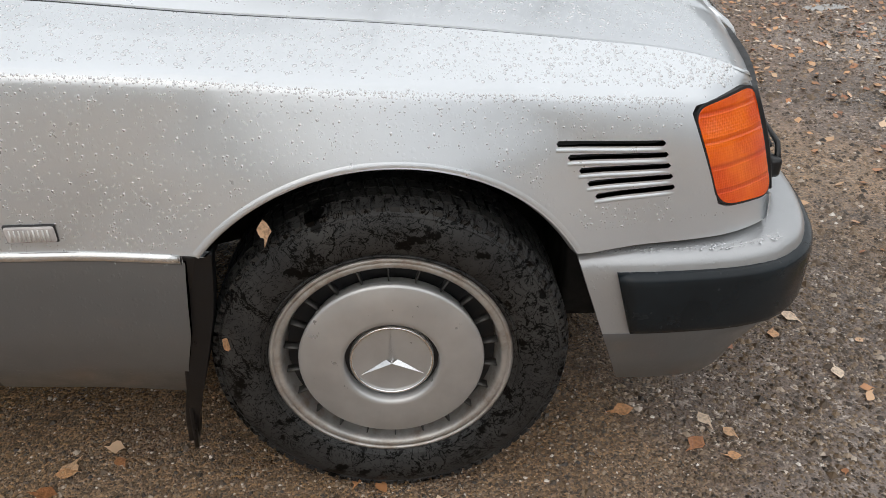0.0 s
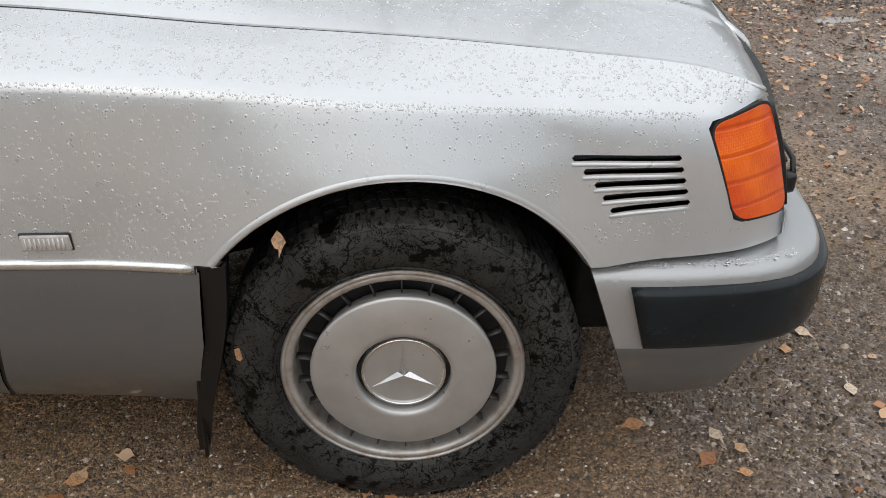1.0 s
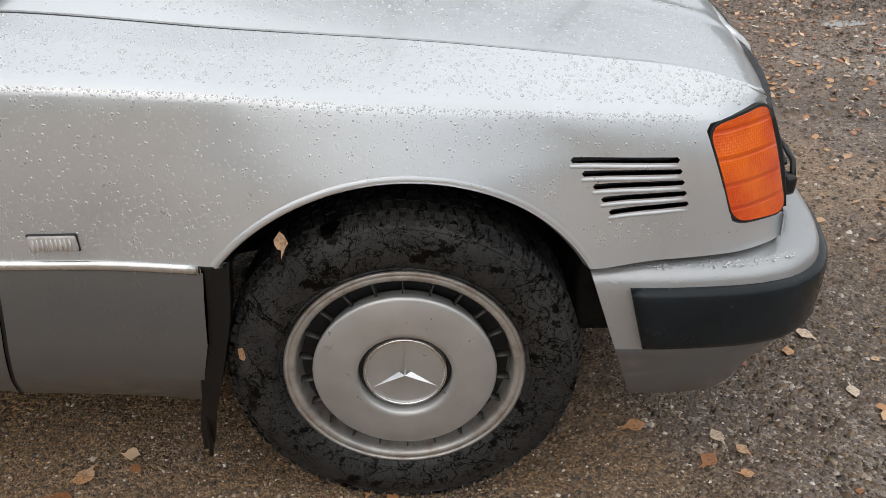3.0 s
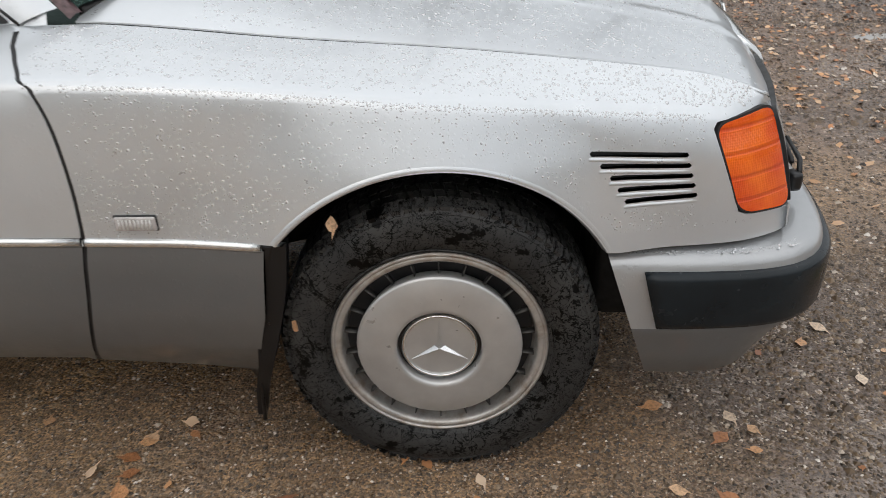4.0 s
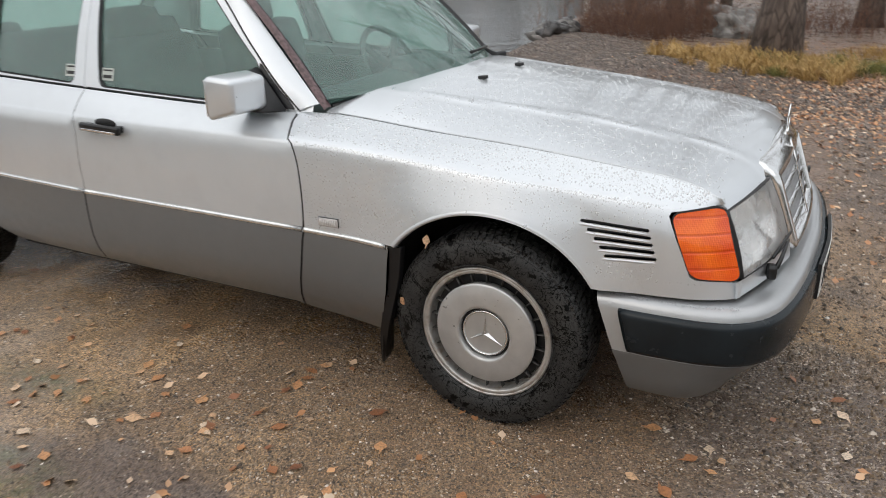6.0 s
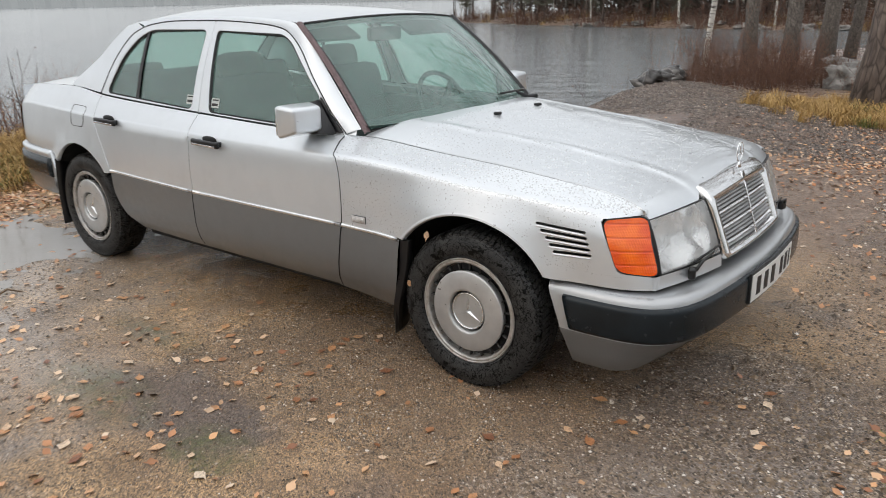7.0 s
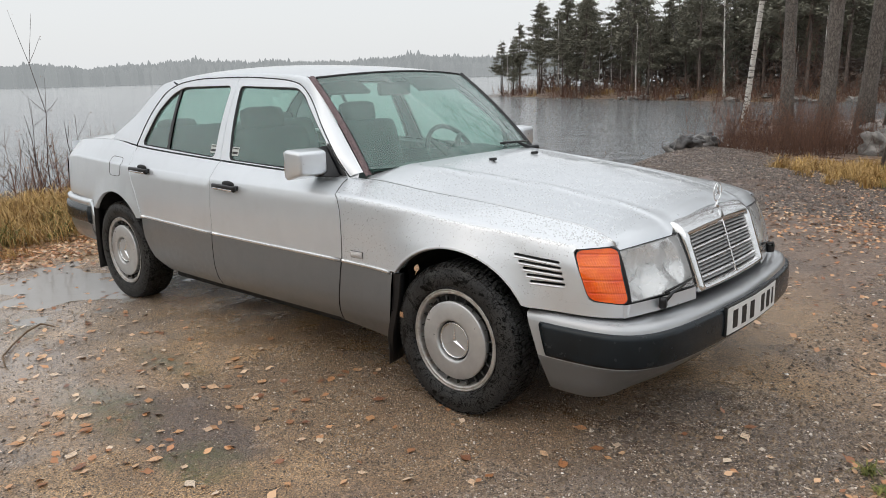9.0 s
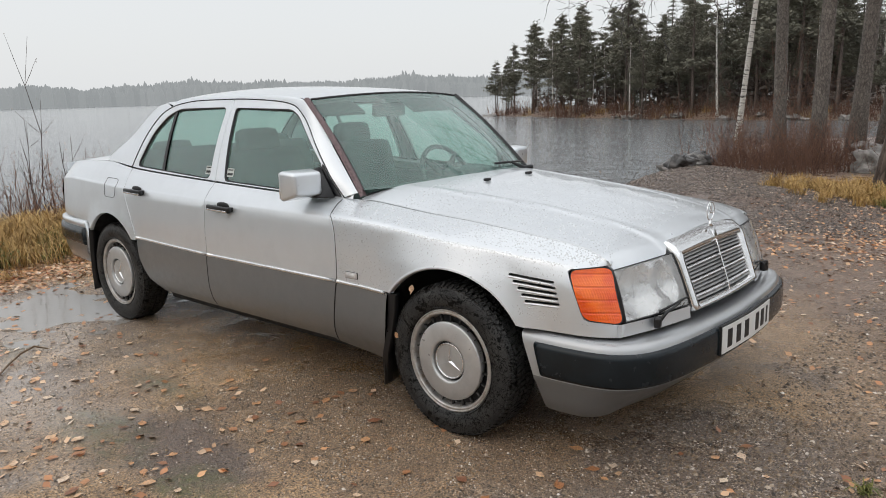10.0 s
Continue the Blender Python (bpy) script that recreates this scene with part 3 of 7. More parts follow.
tagged(part("undergrowth", mesh_of("undergrowth", verts, faces, UNDERGROWTH, False), None), "dim brown undergrowth between the trunks across the bay", "undergrowth", kind="stuff")

# ---- the far shore, a kilometre of woods, the mist put in as a glow ----
FAR_WOOD = Nodes("haze_glow_far_wood")
# near-black base; an even grey emission stands in for the haze
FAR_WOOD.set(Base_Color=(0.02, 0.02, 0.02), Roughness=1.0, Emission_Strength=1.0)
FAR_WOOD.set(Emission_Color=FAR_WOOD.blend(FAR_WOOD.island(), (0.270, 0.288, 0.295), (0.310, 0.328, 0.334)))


def unseen_wood_belt():
    """An unseen wood behind the walk, added to darken what the car mirrors."""
    rng = random.Random(6)
    verts, faces = [], []
    for i in range(900):
        a, far = radians(rng.uniform(205, 372)), rng.uniform(36, 48)
        x, y, tall = far * math.cos(a), far * math.sin(a), rng.uniform(3.5, 6.5)
        for f in (0.06, 0.2, 0.35, 0.5, 0.65, 0.8, 0.95):
            tuft(verts, faces, (x, y, tall * f), 1.1 * (1.2 - f), rng, 6, 0.9, 0.9)
    return mesh_of("unseen_wood_belt", verts, faces, SPRUCE, False)


tagged(part("backdrop", unseen_wood_belt(), None), "unseen dark evergreen wood added to darken the car's reflections", "wood", kind="structure")


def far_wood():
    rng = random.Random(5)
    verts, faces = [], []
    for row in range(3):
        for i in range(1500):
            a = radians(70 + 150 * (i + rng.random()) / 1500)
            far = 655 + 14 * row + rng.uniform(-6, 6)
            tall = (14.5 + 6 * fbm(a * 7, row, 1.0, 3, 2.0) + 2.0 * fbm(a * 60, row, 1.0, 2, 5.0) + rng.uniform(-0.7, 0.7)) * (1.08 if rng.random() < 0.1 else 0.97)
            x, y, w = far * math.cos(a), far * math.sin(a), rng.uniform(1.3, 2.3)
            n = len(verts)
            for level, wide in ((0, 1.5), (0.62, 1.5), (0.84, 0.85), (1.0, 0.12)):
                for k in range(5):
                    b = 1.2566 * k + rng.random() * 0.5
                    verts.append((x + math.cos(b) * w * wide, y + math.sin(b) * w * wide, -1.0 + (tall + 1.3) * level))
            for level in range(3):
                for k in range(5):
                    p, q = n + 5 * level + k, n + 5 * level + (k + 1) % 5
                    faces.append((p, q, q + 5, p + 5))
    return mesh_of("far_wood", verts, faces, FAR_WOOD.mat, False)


tagged(part("backdrop", far_wood(), None), "grey wooded shore across the wide lake, its mist painted as glow", "far wood", kind="structure")


# ---- near trees by the water ----
def near_trunk(x, y, height, radius, material, seed, lean, name, label, branches=34):
    rng = random.Random(seed)
    tree = new(name)
    me, pts, radii = trunk_mesh("trunk", height, radius, material, rng, 0.012, 20, 1.45)
    part("trunk", me, None, tree)
    limbs, twigs = bmesh.new(), bmesh.new()
    for _ in range(branches):
        t = rng.uniform(0.42, 0.95)
        j = min(int(t * 12), 11)
        base, a = Vector(pts[j]), rng.uniform(0, 6.28)
        reach = rng.uniform(1.2, 3.2) * (1.15 - 0.5 * t)
        p, chain = base, [base]
        way = Vector((math.cos(a), math.sin(a), rng.uniform(0.1, 0.5)))
        for s in range(4):
            way = (way + Vector((rng.gauss(0, 0.25), rng.gauss(0, 0.25), rng.gauss(0, 0.2)))).normalized()
            p = p + way * reach / 4
            chain.append(p)
        tube(limbs, chain, [0.045, 0.034, 0.024, 0.015, 0.006], 5, False)
        for _ in range(8):
            s = rng.randrange(1, 5)
            q = chain[s] + Vector((rng.gauss(0, 0.35), rng.gauss(0, 0.35), rng.gauss(0, 0.3)))
            mid = chain[s].lerp(q, 0.5) + Vector((0, 0, 0.06))
            tube(twigs, [chain[s], mid, q], [0.008, 0.005, 0.002], 3, False)
    tagged(part("branchwork", limbs, material, tree), kind="stuff")
    tagged(part("twigs", twigs, BARE_TWIGS, tree), kind="stuff")
    tree.matrix_basis = pose(x, y, ground_at(x, y), lean[0], lean[1], 0)
    return tagged(tree, label, "tree", "trees at the water's edge")


near_trunk(-0.05, 7.9, 12, 0.25, PINE_BARK, 21, (0, 4), "pine_tree", "old leaning pine trunk with coarse peeling bark", 8)
near_trunk(0.95, 12.3, 13, 0.17, PINE_BARK, 22, (0, -2), "pine_tree", "straight pine trunk with brown scaly bark")
near_trunk(-2.05, 11.4, 13, 0.125, ALDER_BARK, 23, (0, 0), "alder_tree", "grey bare alder trunk at the waterside")
near_trunk(-3.15, 12.9, 13, 0.120, ALDER_BARK, 24, (0, -2.2), "alder_tree", "grey bare alder trunk at the waterside")
near_trunk(-2.05, 14.1, 14, 0.15, ALDER_BARK, 25, (0, 3), "alder_tree", "thick grey alder trunk leaning slightly")
near_trunk(-1.75, 14.9, 13, 0.10, ALDER_BARK, 26, (0, 4), "alder_tree", "slim grey alder trunk leaning slightly")
near_trunk(-4.75, 14.9, 11, 0.058, BIRCH_BARK, 27, (1, 5), "birch_tree", "leaning white birch trunk with bare branches", 16)
near_trunk(2.6, 13.5, 13, 0.18, PINE_BARK, 28, (0, 0), "pine_tree", "straight pine trunk with brown scaly bark")
near_trunk(4.4, 11.8, 13, 0.19, ALDER_BARK, 29, (0, -1), "alder_tree", "grey bare alder trunk at the waterside")


# a long bare branch of the waterside alder, hanging out over the lake
def hanging_branch():
    rng = random.Random(77)
    bm = bmesh.new()

    def grow(p, way, length, r, depth):
        chain, radii, steps = [p], [r], 7
        for k in range(steps):
            way = (way + Vector((rng.gauss(0, 0.16), rng.gauss(0, 0.16), rng.gauss(0, 0.15) - 0.015))).normalized()
            chain.append(chain[-1] + way * length / steps)
            radii.append(r * (1 - 0.85 * (k + 1) / steps))
            if depth and k:
                for _ in range(2):
                    turn = Vector((rng.gauss(0, 0.6), rng.gauss(0, 0.6), rng.gauss(-0.15, 0.5)))
                    grow(chain[-1], (way * 0.7 + turn).normalized(), length * rng.uniform(0.22, 0.42), max(0.007, radii[-1] * 0.6), depth - 1)
        tube(bm, chain, radii, 4, False)

    for start, aim, length in (((-2.2, 11.3, 3.85), (-0.93, -0.1, -0.26), 3.7), ((-2.2, 11.3, 4.2), (-0.95, -0.15, -0.22), 4.3), ((-2.1, 11.3, 4.5), (-0.95, -0.2, -0.26), 4.4)):
        grow(Vector(start), Vector(aim).normalized(), length, 0.036, 2)
    return bm


ob = part("overhanging_branch", hanging_branch(), DARK_TWIGS)
tagged(ob, "bare dark branch hanging out over the lake", "branch", kind="stuff")


# ---- brush, grass and stones ----
STEMS = leaf_material("red_brown_brush", (0.085, 0.042, 0.030), (0.24, 0.125, 0.080), 0.8)
DARK_STEMS = leaf_material("dark_bush_stems", (0.035, 0.022, 0.020), (0.095, 0.060, 0.050), 0.8)
GRASS = leaf_material("autumn_grass", (0.23, 0.125, 0.036), (0.62, 0.415, 0.155), 0.7)
GREEN_GRASS = leaf_material("green_grass", (0.055, 0.085, 0.018), (0.26, 0.24, 0.065), 0.75)
BRUSH_LEAF = leaf_material("withered_brush_leaves", (0.11, 0.04, 0.02), (0.38, 0.20, 0.09), 0.7)


def brush(name, area, count, tall, material, seed, label, leaf=0.0, spread=0.28, thick=0.0035):
    """Thin upright stems that fork, over an ellipse (x, y, rx, ry)."""
    rng = random.Random(seed)
    bm = bmesh.new()
    lv, lf = [], []
    cx, cy, rx, ry = area
    for _ in range(count):
        a, r = rng.uniform(0, 6.28), math.sqrt(rng.random())
        x, y = cx + rx * r * math.cos(a), cy + ry * r * math.sin(a)
        p = Vector((x, y, ground_at(x, y) - 0.05))
        h = tall * (0.35 + 0.9 * rng.random() ** 1.8)
        way = Vector((rng.gauss(0, spread), rng.gauss(0, spread), 1)).normalized()
        chain = [p]
        for s in range(4):
            way = (way + Vector((rng.gauss(0, 0.13), rng.gauss(0, 0.13), 0.05))).normalized()
            chain.append(chain[-1] + way * h / 4)
        t = thick * rng.uniform(0.7, 1.5)
        tube(bm, chain, [t, t * 0.85, t * 0.7, t * 0.5, t * 0.25], 3, False)
        for _ in range(5):
            s = rng.randrange(1, 4)
            tip = chain[s] + Vector((rng.gauss(0, 0.10), rng.gauss(0, 0.10), rng.uniform(0.06, 0.24))) * h
            tube(bm, [chain[s], chain[s].lerp(tip, 0.5) + Vector((0, 0, -0.01)), tip], [t * 0.5, t * 0.4, t * 0.2], 3, False)
            if rng.random() < leaf:
                tuft(lv, lf, tip, 0.018, rng, 2, 1.0)
    ob = part(name, bm, material)
    if lf:
        part("withered_leaves", mesh_of("withered_leaves", lv, lf, BRUSH_LEAF, False), None, ob)
    return tagged(ob, label, "bush", kind="stuff")


brush("waterside_brush", (-2.2, 10.1, 1.0, 1.5), 1000, 0.80, STEMS, 31, "reddish brown bare brush at the foot of the trees", 0.25)
brush("waterside_brush", (-0.6, 11.2, 1.6, 1.4), 420, 0.75, STEMS, 32, "reddish brown bare brush at the foot of the trees", 0.25)
brush("waterside_brush", (2.6, 11.6, 2.6, 1.7), 600, 0.85, STEMS, 33, "reddish brown bare brush behind the pines", 0.2)
brush("tall_sapling_brush", (-3.3, 12.3, 1.3, 1.3), 60, 2.3, STEMS, 34, "tall thin saplings with a few withered leaves", 0.6, 0.14, 0.006)
brush("shore_weeds", (-4.5, 8.0, 0.7, 2.4), 40, 1.05, DARK_STEMS, 35, "sparse dark weed stalks at the water's edge", 0.4, 0.16, 0.005)
brush("bare_bush", (-8.0, 0.2, 0.75, 1.3), 420, 1.45, DARK_STEMS, 36, "leafless dark bush beside the lake", 0.08, 0.20, 0.0042)
brush("bare_bush", (-6.6, 0.35, 0.3, 0.3), 6, 1.75, DARK_STEMS, 37, "tall bare sapling with a few curled leaves", 0.5, 0.10, 0.0055)
brush("low_brush", (-6.7, 0.8, 0.8, 1.5), 700, 0.75, STEMS, 38, "low reddish brush on the bank", 0.2)


def grass(area, count, tall, material, seed, label, lie=0.8):
    """Tussocks of long blades that bow over, each tussock combed its own way."""
    rng = random.Random(seed)
    verts, faces = [], []
    cx, cy, rx, ry = area
    clumps = [(rng.gauss(0, 0.5), rng.gauss(0, 0.5), rng.uniform(0, 6.28), rng.uniform(0.5, 1.25)) for _ in range(max(6, count // 60))]
    for _ in range(count):
        kx, ky, comb, lush = rng.choice(clumps)
        x, y = cx + rx * (kx + rng.gauss(0, 0.06)), cy + ry * (ky + rng.gauss(0, 0.06))
        p = Vector((x, y, ground_at(x, y) - 0.01))
        h = tall * lush * rng.uniform(0.45, 1.2)
        a = comb + rng.gauss(0, 1.1)
        out = Vector((math.cos(a), math.sin(a), 0))
        side = Vector((-math.sin(a), math.cos(a), 0)) * rng.uniform(0.0016, 0.0040)
        bend = lie * rng.uniform(0.35, 1.25)
        low = p + out * h * bend * 0.18 + Vector((0, 0, h * 0.42))
        top = p + out * h * bend * 0.62 + Vector((0, 0, h * (0.80 - 0.25 * bend)))
        tip = p + out * h * bend * 1.15 + Vector((0, 0, max(0.02, h * (0.86 - 0.62 * bend))))
        n = len(verts)
        verts.extend([p - side, p + side, low + side, low - side, top + side * 0.7, top - side * 0.7, tip])
        faces.extend([(n, n + 1, n + 2, n + 3), (n + 3, n + 2, n + 4, n + 5), (n + 5, n + 4, n + 6)])
    return tagged(part("grass", mesh_of("grass", verts, faces, material, False), None), label, "grass", kind="stuff")


grass((-5.8, -0.1, 0.80, 1.5), 9000, 0.27, GRASS, 41, "long yellow autumn grass on the bank", 1.15)
grass((-5.4, -0.2, 0.6, 0.9), 600, 0.28, GREEN_GRASS, 42, "green and yellow grass tuft on the bank", 1.1)
grass((-0.55, 7.4, 0.75, 1.1), 4800, 0.22, GRASS, 43, "yellow withered grass round the pine trunk")
grass((1.6, 7.9, 1.7, 1.2), 5200, 0.20, GRASS, 44, "yellow withered grass under the trees")
grass((3.2, 8.6, 1.8, 1.0), 3000, 0.26, GREEN_GRASS, 45, "green and yellow grass under the trees")
grass((1.62, -0.45, 0.16, 0.18), 2600, 0.06, GREEN_GRASS, 46, "short green grass at the edge of the gravel", 0.8)
grass((0.3, 6.7, 0.7, 0.6), 3600, 0.22, GRASS, 47, "withered yellow grass among fallen leaves")
grass((0.9, 6.9, 1.1, 0.6), 1300, 0.24, GREEN_GRASS, 48, "green grass tufts among fallen leaves")

STONE = Nodes("grey_granite")
STONE.set(Base_Color=STONE.blend(STONE.ramp(STONE.noise(6, 6), (0.4, 0.0), (0.6, 1.0)), (0.14, 0.13, 0.12), (0.32, 0.30, 0.28)), Roughness=0.6)
STONE.bump(STONE.noise(18, 8), 0.6, 0.03)
DARK_STONE = Nodes("dark_wet_rock")
DARK_STONE.set(Base_Color=DARK_STONE.ramp(DARK_STONE.noise(5, 6), (0.35, (0.030, 0.028, 0.027)), (0.65, (0.10, 0.09, 0.085))), Roughness=0.35)
DARK_STONE.bump(DARK_STONE.noise(14, 8), 0.6, 0.03)


def boulder(x, y, size, material, seed, label, group, sink=0.3):
    rng = random.Random(seed)
    bm = bmesh.new()
    bmesh.ops.create_icosphere(bm, subdivisions=3, radius=1.0)
    for v in bm.verts:
        k = 1 + 0.75 * fbm(v.co.x + seed, v.co.y, 0.9, 3, v.co.z + seed) + 0.10 * fbm(v.co.x, v.co.z, 4, 2, seed)
        v.co = Vector((v.co.x * k * size[0], v.co.y * k * size[1], v.co.z * k * size[2]))
    ob = part("boulder", bm, material)
    ob.matrix_basis = pose(x, y, ground_at(x, y) + size[2] * (1 - 2 * sink), 0, 0, rng.uniform(0, 360))
    return tagged(ob, label, "rock", group)


rng = random.Random(51)
for i in range(34):
    s = rng.uniform(0.07, 0.19)
    boulder(-3.65 + rng.uniform(-0.75, 0.75), 8.75 + rng.uniform(-0.6, 0.8), (s * rng.uniform(0.8, 1.7), s * rng.uniform(0.8, 1.4), s * rng.uniform(0.6, 1.1)), STONE.mat if i % 5 == 0 else DARK_STONE.mat, 60 + i, "dark wet rock piled at the shore", "rocks at the shore", 0.15)
boulder(-0.85, 10.3, (0.36, 0.30, 0.27), STONE.mat, 80, "grey granite boulder in the brush", "boulders in the brush")
boulder(-1.2, 12.2, (0.35, 0.3, 0.24), STONE.mat, 81, "grey granite boulder in the brush", "boulders in the brush")
boulder(-7.3, 1.6, (0.35, 0.45, 0.25), DARK_STONE.mat, 82, "dark rock on the lake bank", "rocks on the bank")
for i in range(26):
    f = rng.random()
    x, y = -45 + 42 * f, 54.6 - 11.3 * f ** 0.65 + rng.uniform(-0.4, 0.8)
    s = rng.uniform(0.18, 0.48) * (2.6 if f < 0.16 else 1.0)
    boulder(x, y, (s * 1.4, s, s * 0.55), STONE.mat, 90 + i, "pale granite boulder along the far side of the bay", "boulders across the bay", 0.3)
for i, (x, y) in enumerate(((-38, 52.5), (-30, 48.8), (-22, 46), (-14, 44.8), (-7, 44), (2, 43), (12, 42.5))):
    brush("shore_brush", (x, y + 1.6, 4.2, 1.3), 260, 1.3, STEMS, 120 + i, "reddish brown brush along the far side of the bay", 0.0, 0.3, 0.016)
    grass((x + 2, y + 1.2, 3.2, 0.8), 420, 0.7, GRASS, 140 + i, "yellow reeds along the far side of the bay")


# ---- fallen leaves and loose stones ----
def leaf_mesh(seed):
    rng = random.Random(seed)
    outline = [(0, -0.50), (0.24, -0.38), (0.42, -0.12), (0.38, 0.14), (0.22, 0.34), (0.0, 0.60), (-0.22, 0.33), (-0.39, 0.12), (-0.41, -0.12), (-0.22, -0.39)]
    curl, fold = rng.uniform(-0.08, 0.14), rng.uniform(0.0, 0.10)
    verts = []
    for k, (x, y) in enumerate(outline + [(0, -0.2), (0, 0.2), (0, -0.95)]):
        x, y = x * rng.uniform(0.85, 1.15), y * rng.uniform(0.92, 1.08)
        verts.append((x, y, 0.02 + fold * abs(x) + curl * y * y * 0.5 + rng.uniform(-0.03, 0.03)))
    faces = [(0, 1, 10), (1, 2, 10), (2, 3, 11, 10), (3, 4, 11), (4, 5, 11), (5, 6, 11), (6, 7, 11), (7, 8, 10, 11), (8, 9, 10), (9, 0, 10), (0, 12, 1)]
    return mesh_of("fallen_leaf", verts, faces, FALLEN)


def fallen_material(name, pick):
    m = Nodes(name)
    value = m.random() if pick == "object" else m.island()
    tint = m.ramp(value, (0.0, (0.22, 0.085, 0.040)), (0.22, (0.50, 0.22, 0.095)), (0.5, (0.68, 0.36, 0.170)), (0.8, (0.74, 0.49, 0.30)), (1.0, (0.80, 0.65, 0.50)))
    m.set(Base_Color=m.blend(m.ramp(m.noise(5, 4), (0.45, 0.0), (0.7, 0.6)), tint, (0.10, 0.045, 0.02)), Roughness=0.28)
    m.bump(m.noise(9), 0.25, 0.05)
    return m.mat


FALLEN = fallen_material("fallen_leaf", "object")
LITTER = fallen_material("leaf_litter", "island")
leaf_kinds = [leaf_mesh(200 + i) for i in range(7)]


def under_car(x, y):
    return -3.6 < x < 0.75 and -0.62 < y < 0.85


def lay_leaf(x, y, size, rng):
    ob = new("fallen_leaf", rng.choice(leaf_kinds))
    ob.matrix_basis = pose(x, y, ground_at(x, y) + 0.007, rng.uniform(-6, 6), rng.uniform(-6, 6), rng.uniform(0, 360)) @ Matrix.Diagonal((size, size, size, 1))
    tagged(ob, "fallen orange-brown birch leaf on wet gravel", "leaf", "fallen leaves on the gravel")


rng = random.Random(301)
known = [(-0.43, -1.36), (-1.29, -1.54), (0.30, -1.14), (0.62, -0.77), (1.02, -0.57), (0.49, -0.67), (-0.68, -0.99), (-0.66, -0.89), (0.66, -0.70), (1.0, -0.35), (0.93, -0.42), (-0.38, -1.32)]
for x, y in known:
    lay_leaf(x, y, rng.uniform(0.034, 0.046), rng)
laid, x, y = 0, 0.0, 0.0
while laid < 275:
    if rng.random() < 0.35 and laid < 200:
        x, y = x + rng.gauss(0, 0.09), y + rng.gauss(0, 0.09)
    else:
        x, y = rng.gauss(-1.3, 1.3), rng.gauss(-1.55, 0.6)
    if laid > 215:
        x, y = rng.uniform(0.7, 4.5), rng.uniform(-1.2, 4.8)
    if under_car(x, y) or not (-6 < x < 5 and -3.2 < y < 6) or math.hypot(x, y + 0.8) < 0.36:
        continue
    lay_leaf(x, y, rng.choice((0.026, 0.031, 0.036, 0.044)) * rng.uniform(0.85, 1.15), rng)
    laid += 1


def litter(name, areas, seed, label):
    rng = random.Random(seed)
    verts, faces = [], []
    for cx, cy, rx, ry, count in areas:
        for _ in range(count):
            x, y = rng.gauss(cx, rx), rng.gauss(cy, ry)
            if under_car(x, y) or y > 10.5:
                continue
            base, s, turn = rng.choice(leaf_kinds), rng.uniform(0.018, 0.038), pose(0, 0, 0, rng.uniform(-25, 25), rng.uniform(-25, 25), rng.uniform(0, 360))
            z, n = ground_at(x, y) + 0.006, len(verts)
            verts.extend([Vector((x, y, z)) + turn @ (Vector(v.co) * s) for v in base.vertices])
            faces.extend([tuple(n + i for i in p.vertices) for p in base.polygons])
    return tagged(part(name, mesh_of(name, verts, faces, LITTER), None), label, "leaves", kind="stuff")


litter("leaf_litter", ((1.6, 6.1, 1.1, 0.9, 3800), (3.2, 7.0, 1.6, 1.2, 2600), (2.4, 4.2, 1.6, 0.9, 1100), (0.9, 4.4, 0.6, 0.4, 600), (0.2, 4.0, 0.8, 0.5, 1000), (2.6, 2.6, 1.2, 1.0, 1300), (3.0, 0.8, 1.0, 1.0, 420), (0.2, 7.2, 0.6, 0.5, 900)), 302, "drift of brown fallen leaves under the trees")
litter("leaf_litter", ((-4.75, -0.75, 0.35, 0.35, 1300), (-5.3, -0.4, 0.4, 0.6, 1500), (-5.6, -0.3, 0.55, 1.0, 1800), (-6.2, 1.0, 0.7, 1.0, 700), (-4.9, -1.0, 0.5, 0.7, 500)), 303, "brown fallen leaves on the grassy bank")
litter("leaf_litter", ((-1.5, -1.75, 1.3, 0.45, 200), (1.6, 0.6, 1.3, 1.5, 200), (-2.9, -1.6, 0.8, 0.5, 130)), 306, "scattered small brown leaves on the gravel")
litter("leaf_litter", ((1.58, -0.42, 0.16, 0.2, 90),), 304, "brown leaves in the short grass")

PEBBLE = Nodes("loose_pebbles")
PEBBLE.set(Base_Color=PEBBLE.ramp(PEBBLE.island(), (0.0, (0.028, 0.021, 0.016)), (0.50, (0.125, 0.084, 0.050)), (0.86, (0.26, 0.185, 0.118)), (0.96, (0.46, 0.38, 0.30)), (1.0, (0.78, 0.72, 0.66))), Roughness=0.38)


DARK_PEBBLE = Nodes("dark_wet_pebbles")
DARK_PEBBLE.set(Base_Color=DARK_PEBBLE.ramp(DARK_PEBBLE.island(), (0.0, (0.022, 0.016, 0.012)), (0.6, (0.100, 0.072, 0.054)), (0.92, (0.215, 0.165, 0.128)), (1.0, (0.44, 0.37, 0.31))), Roughness=0.3)


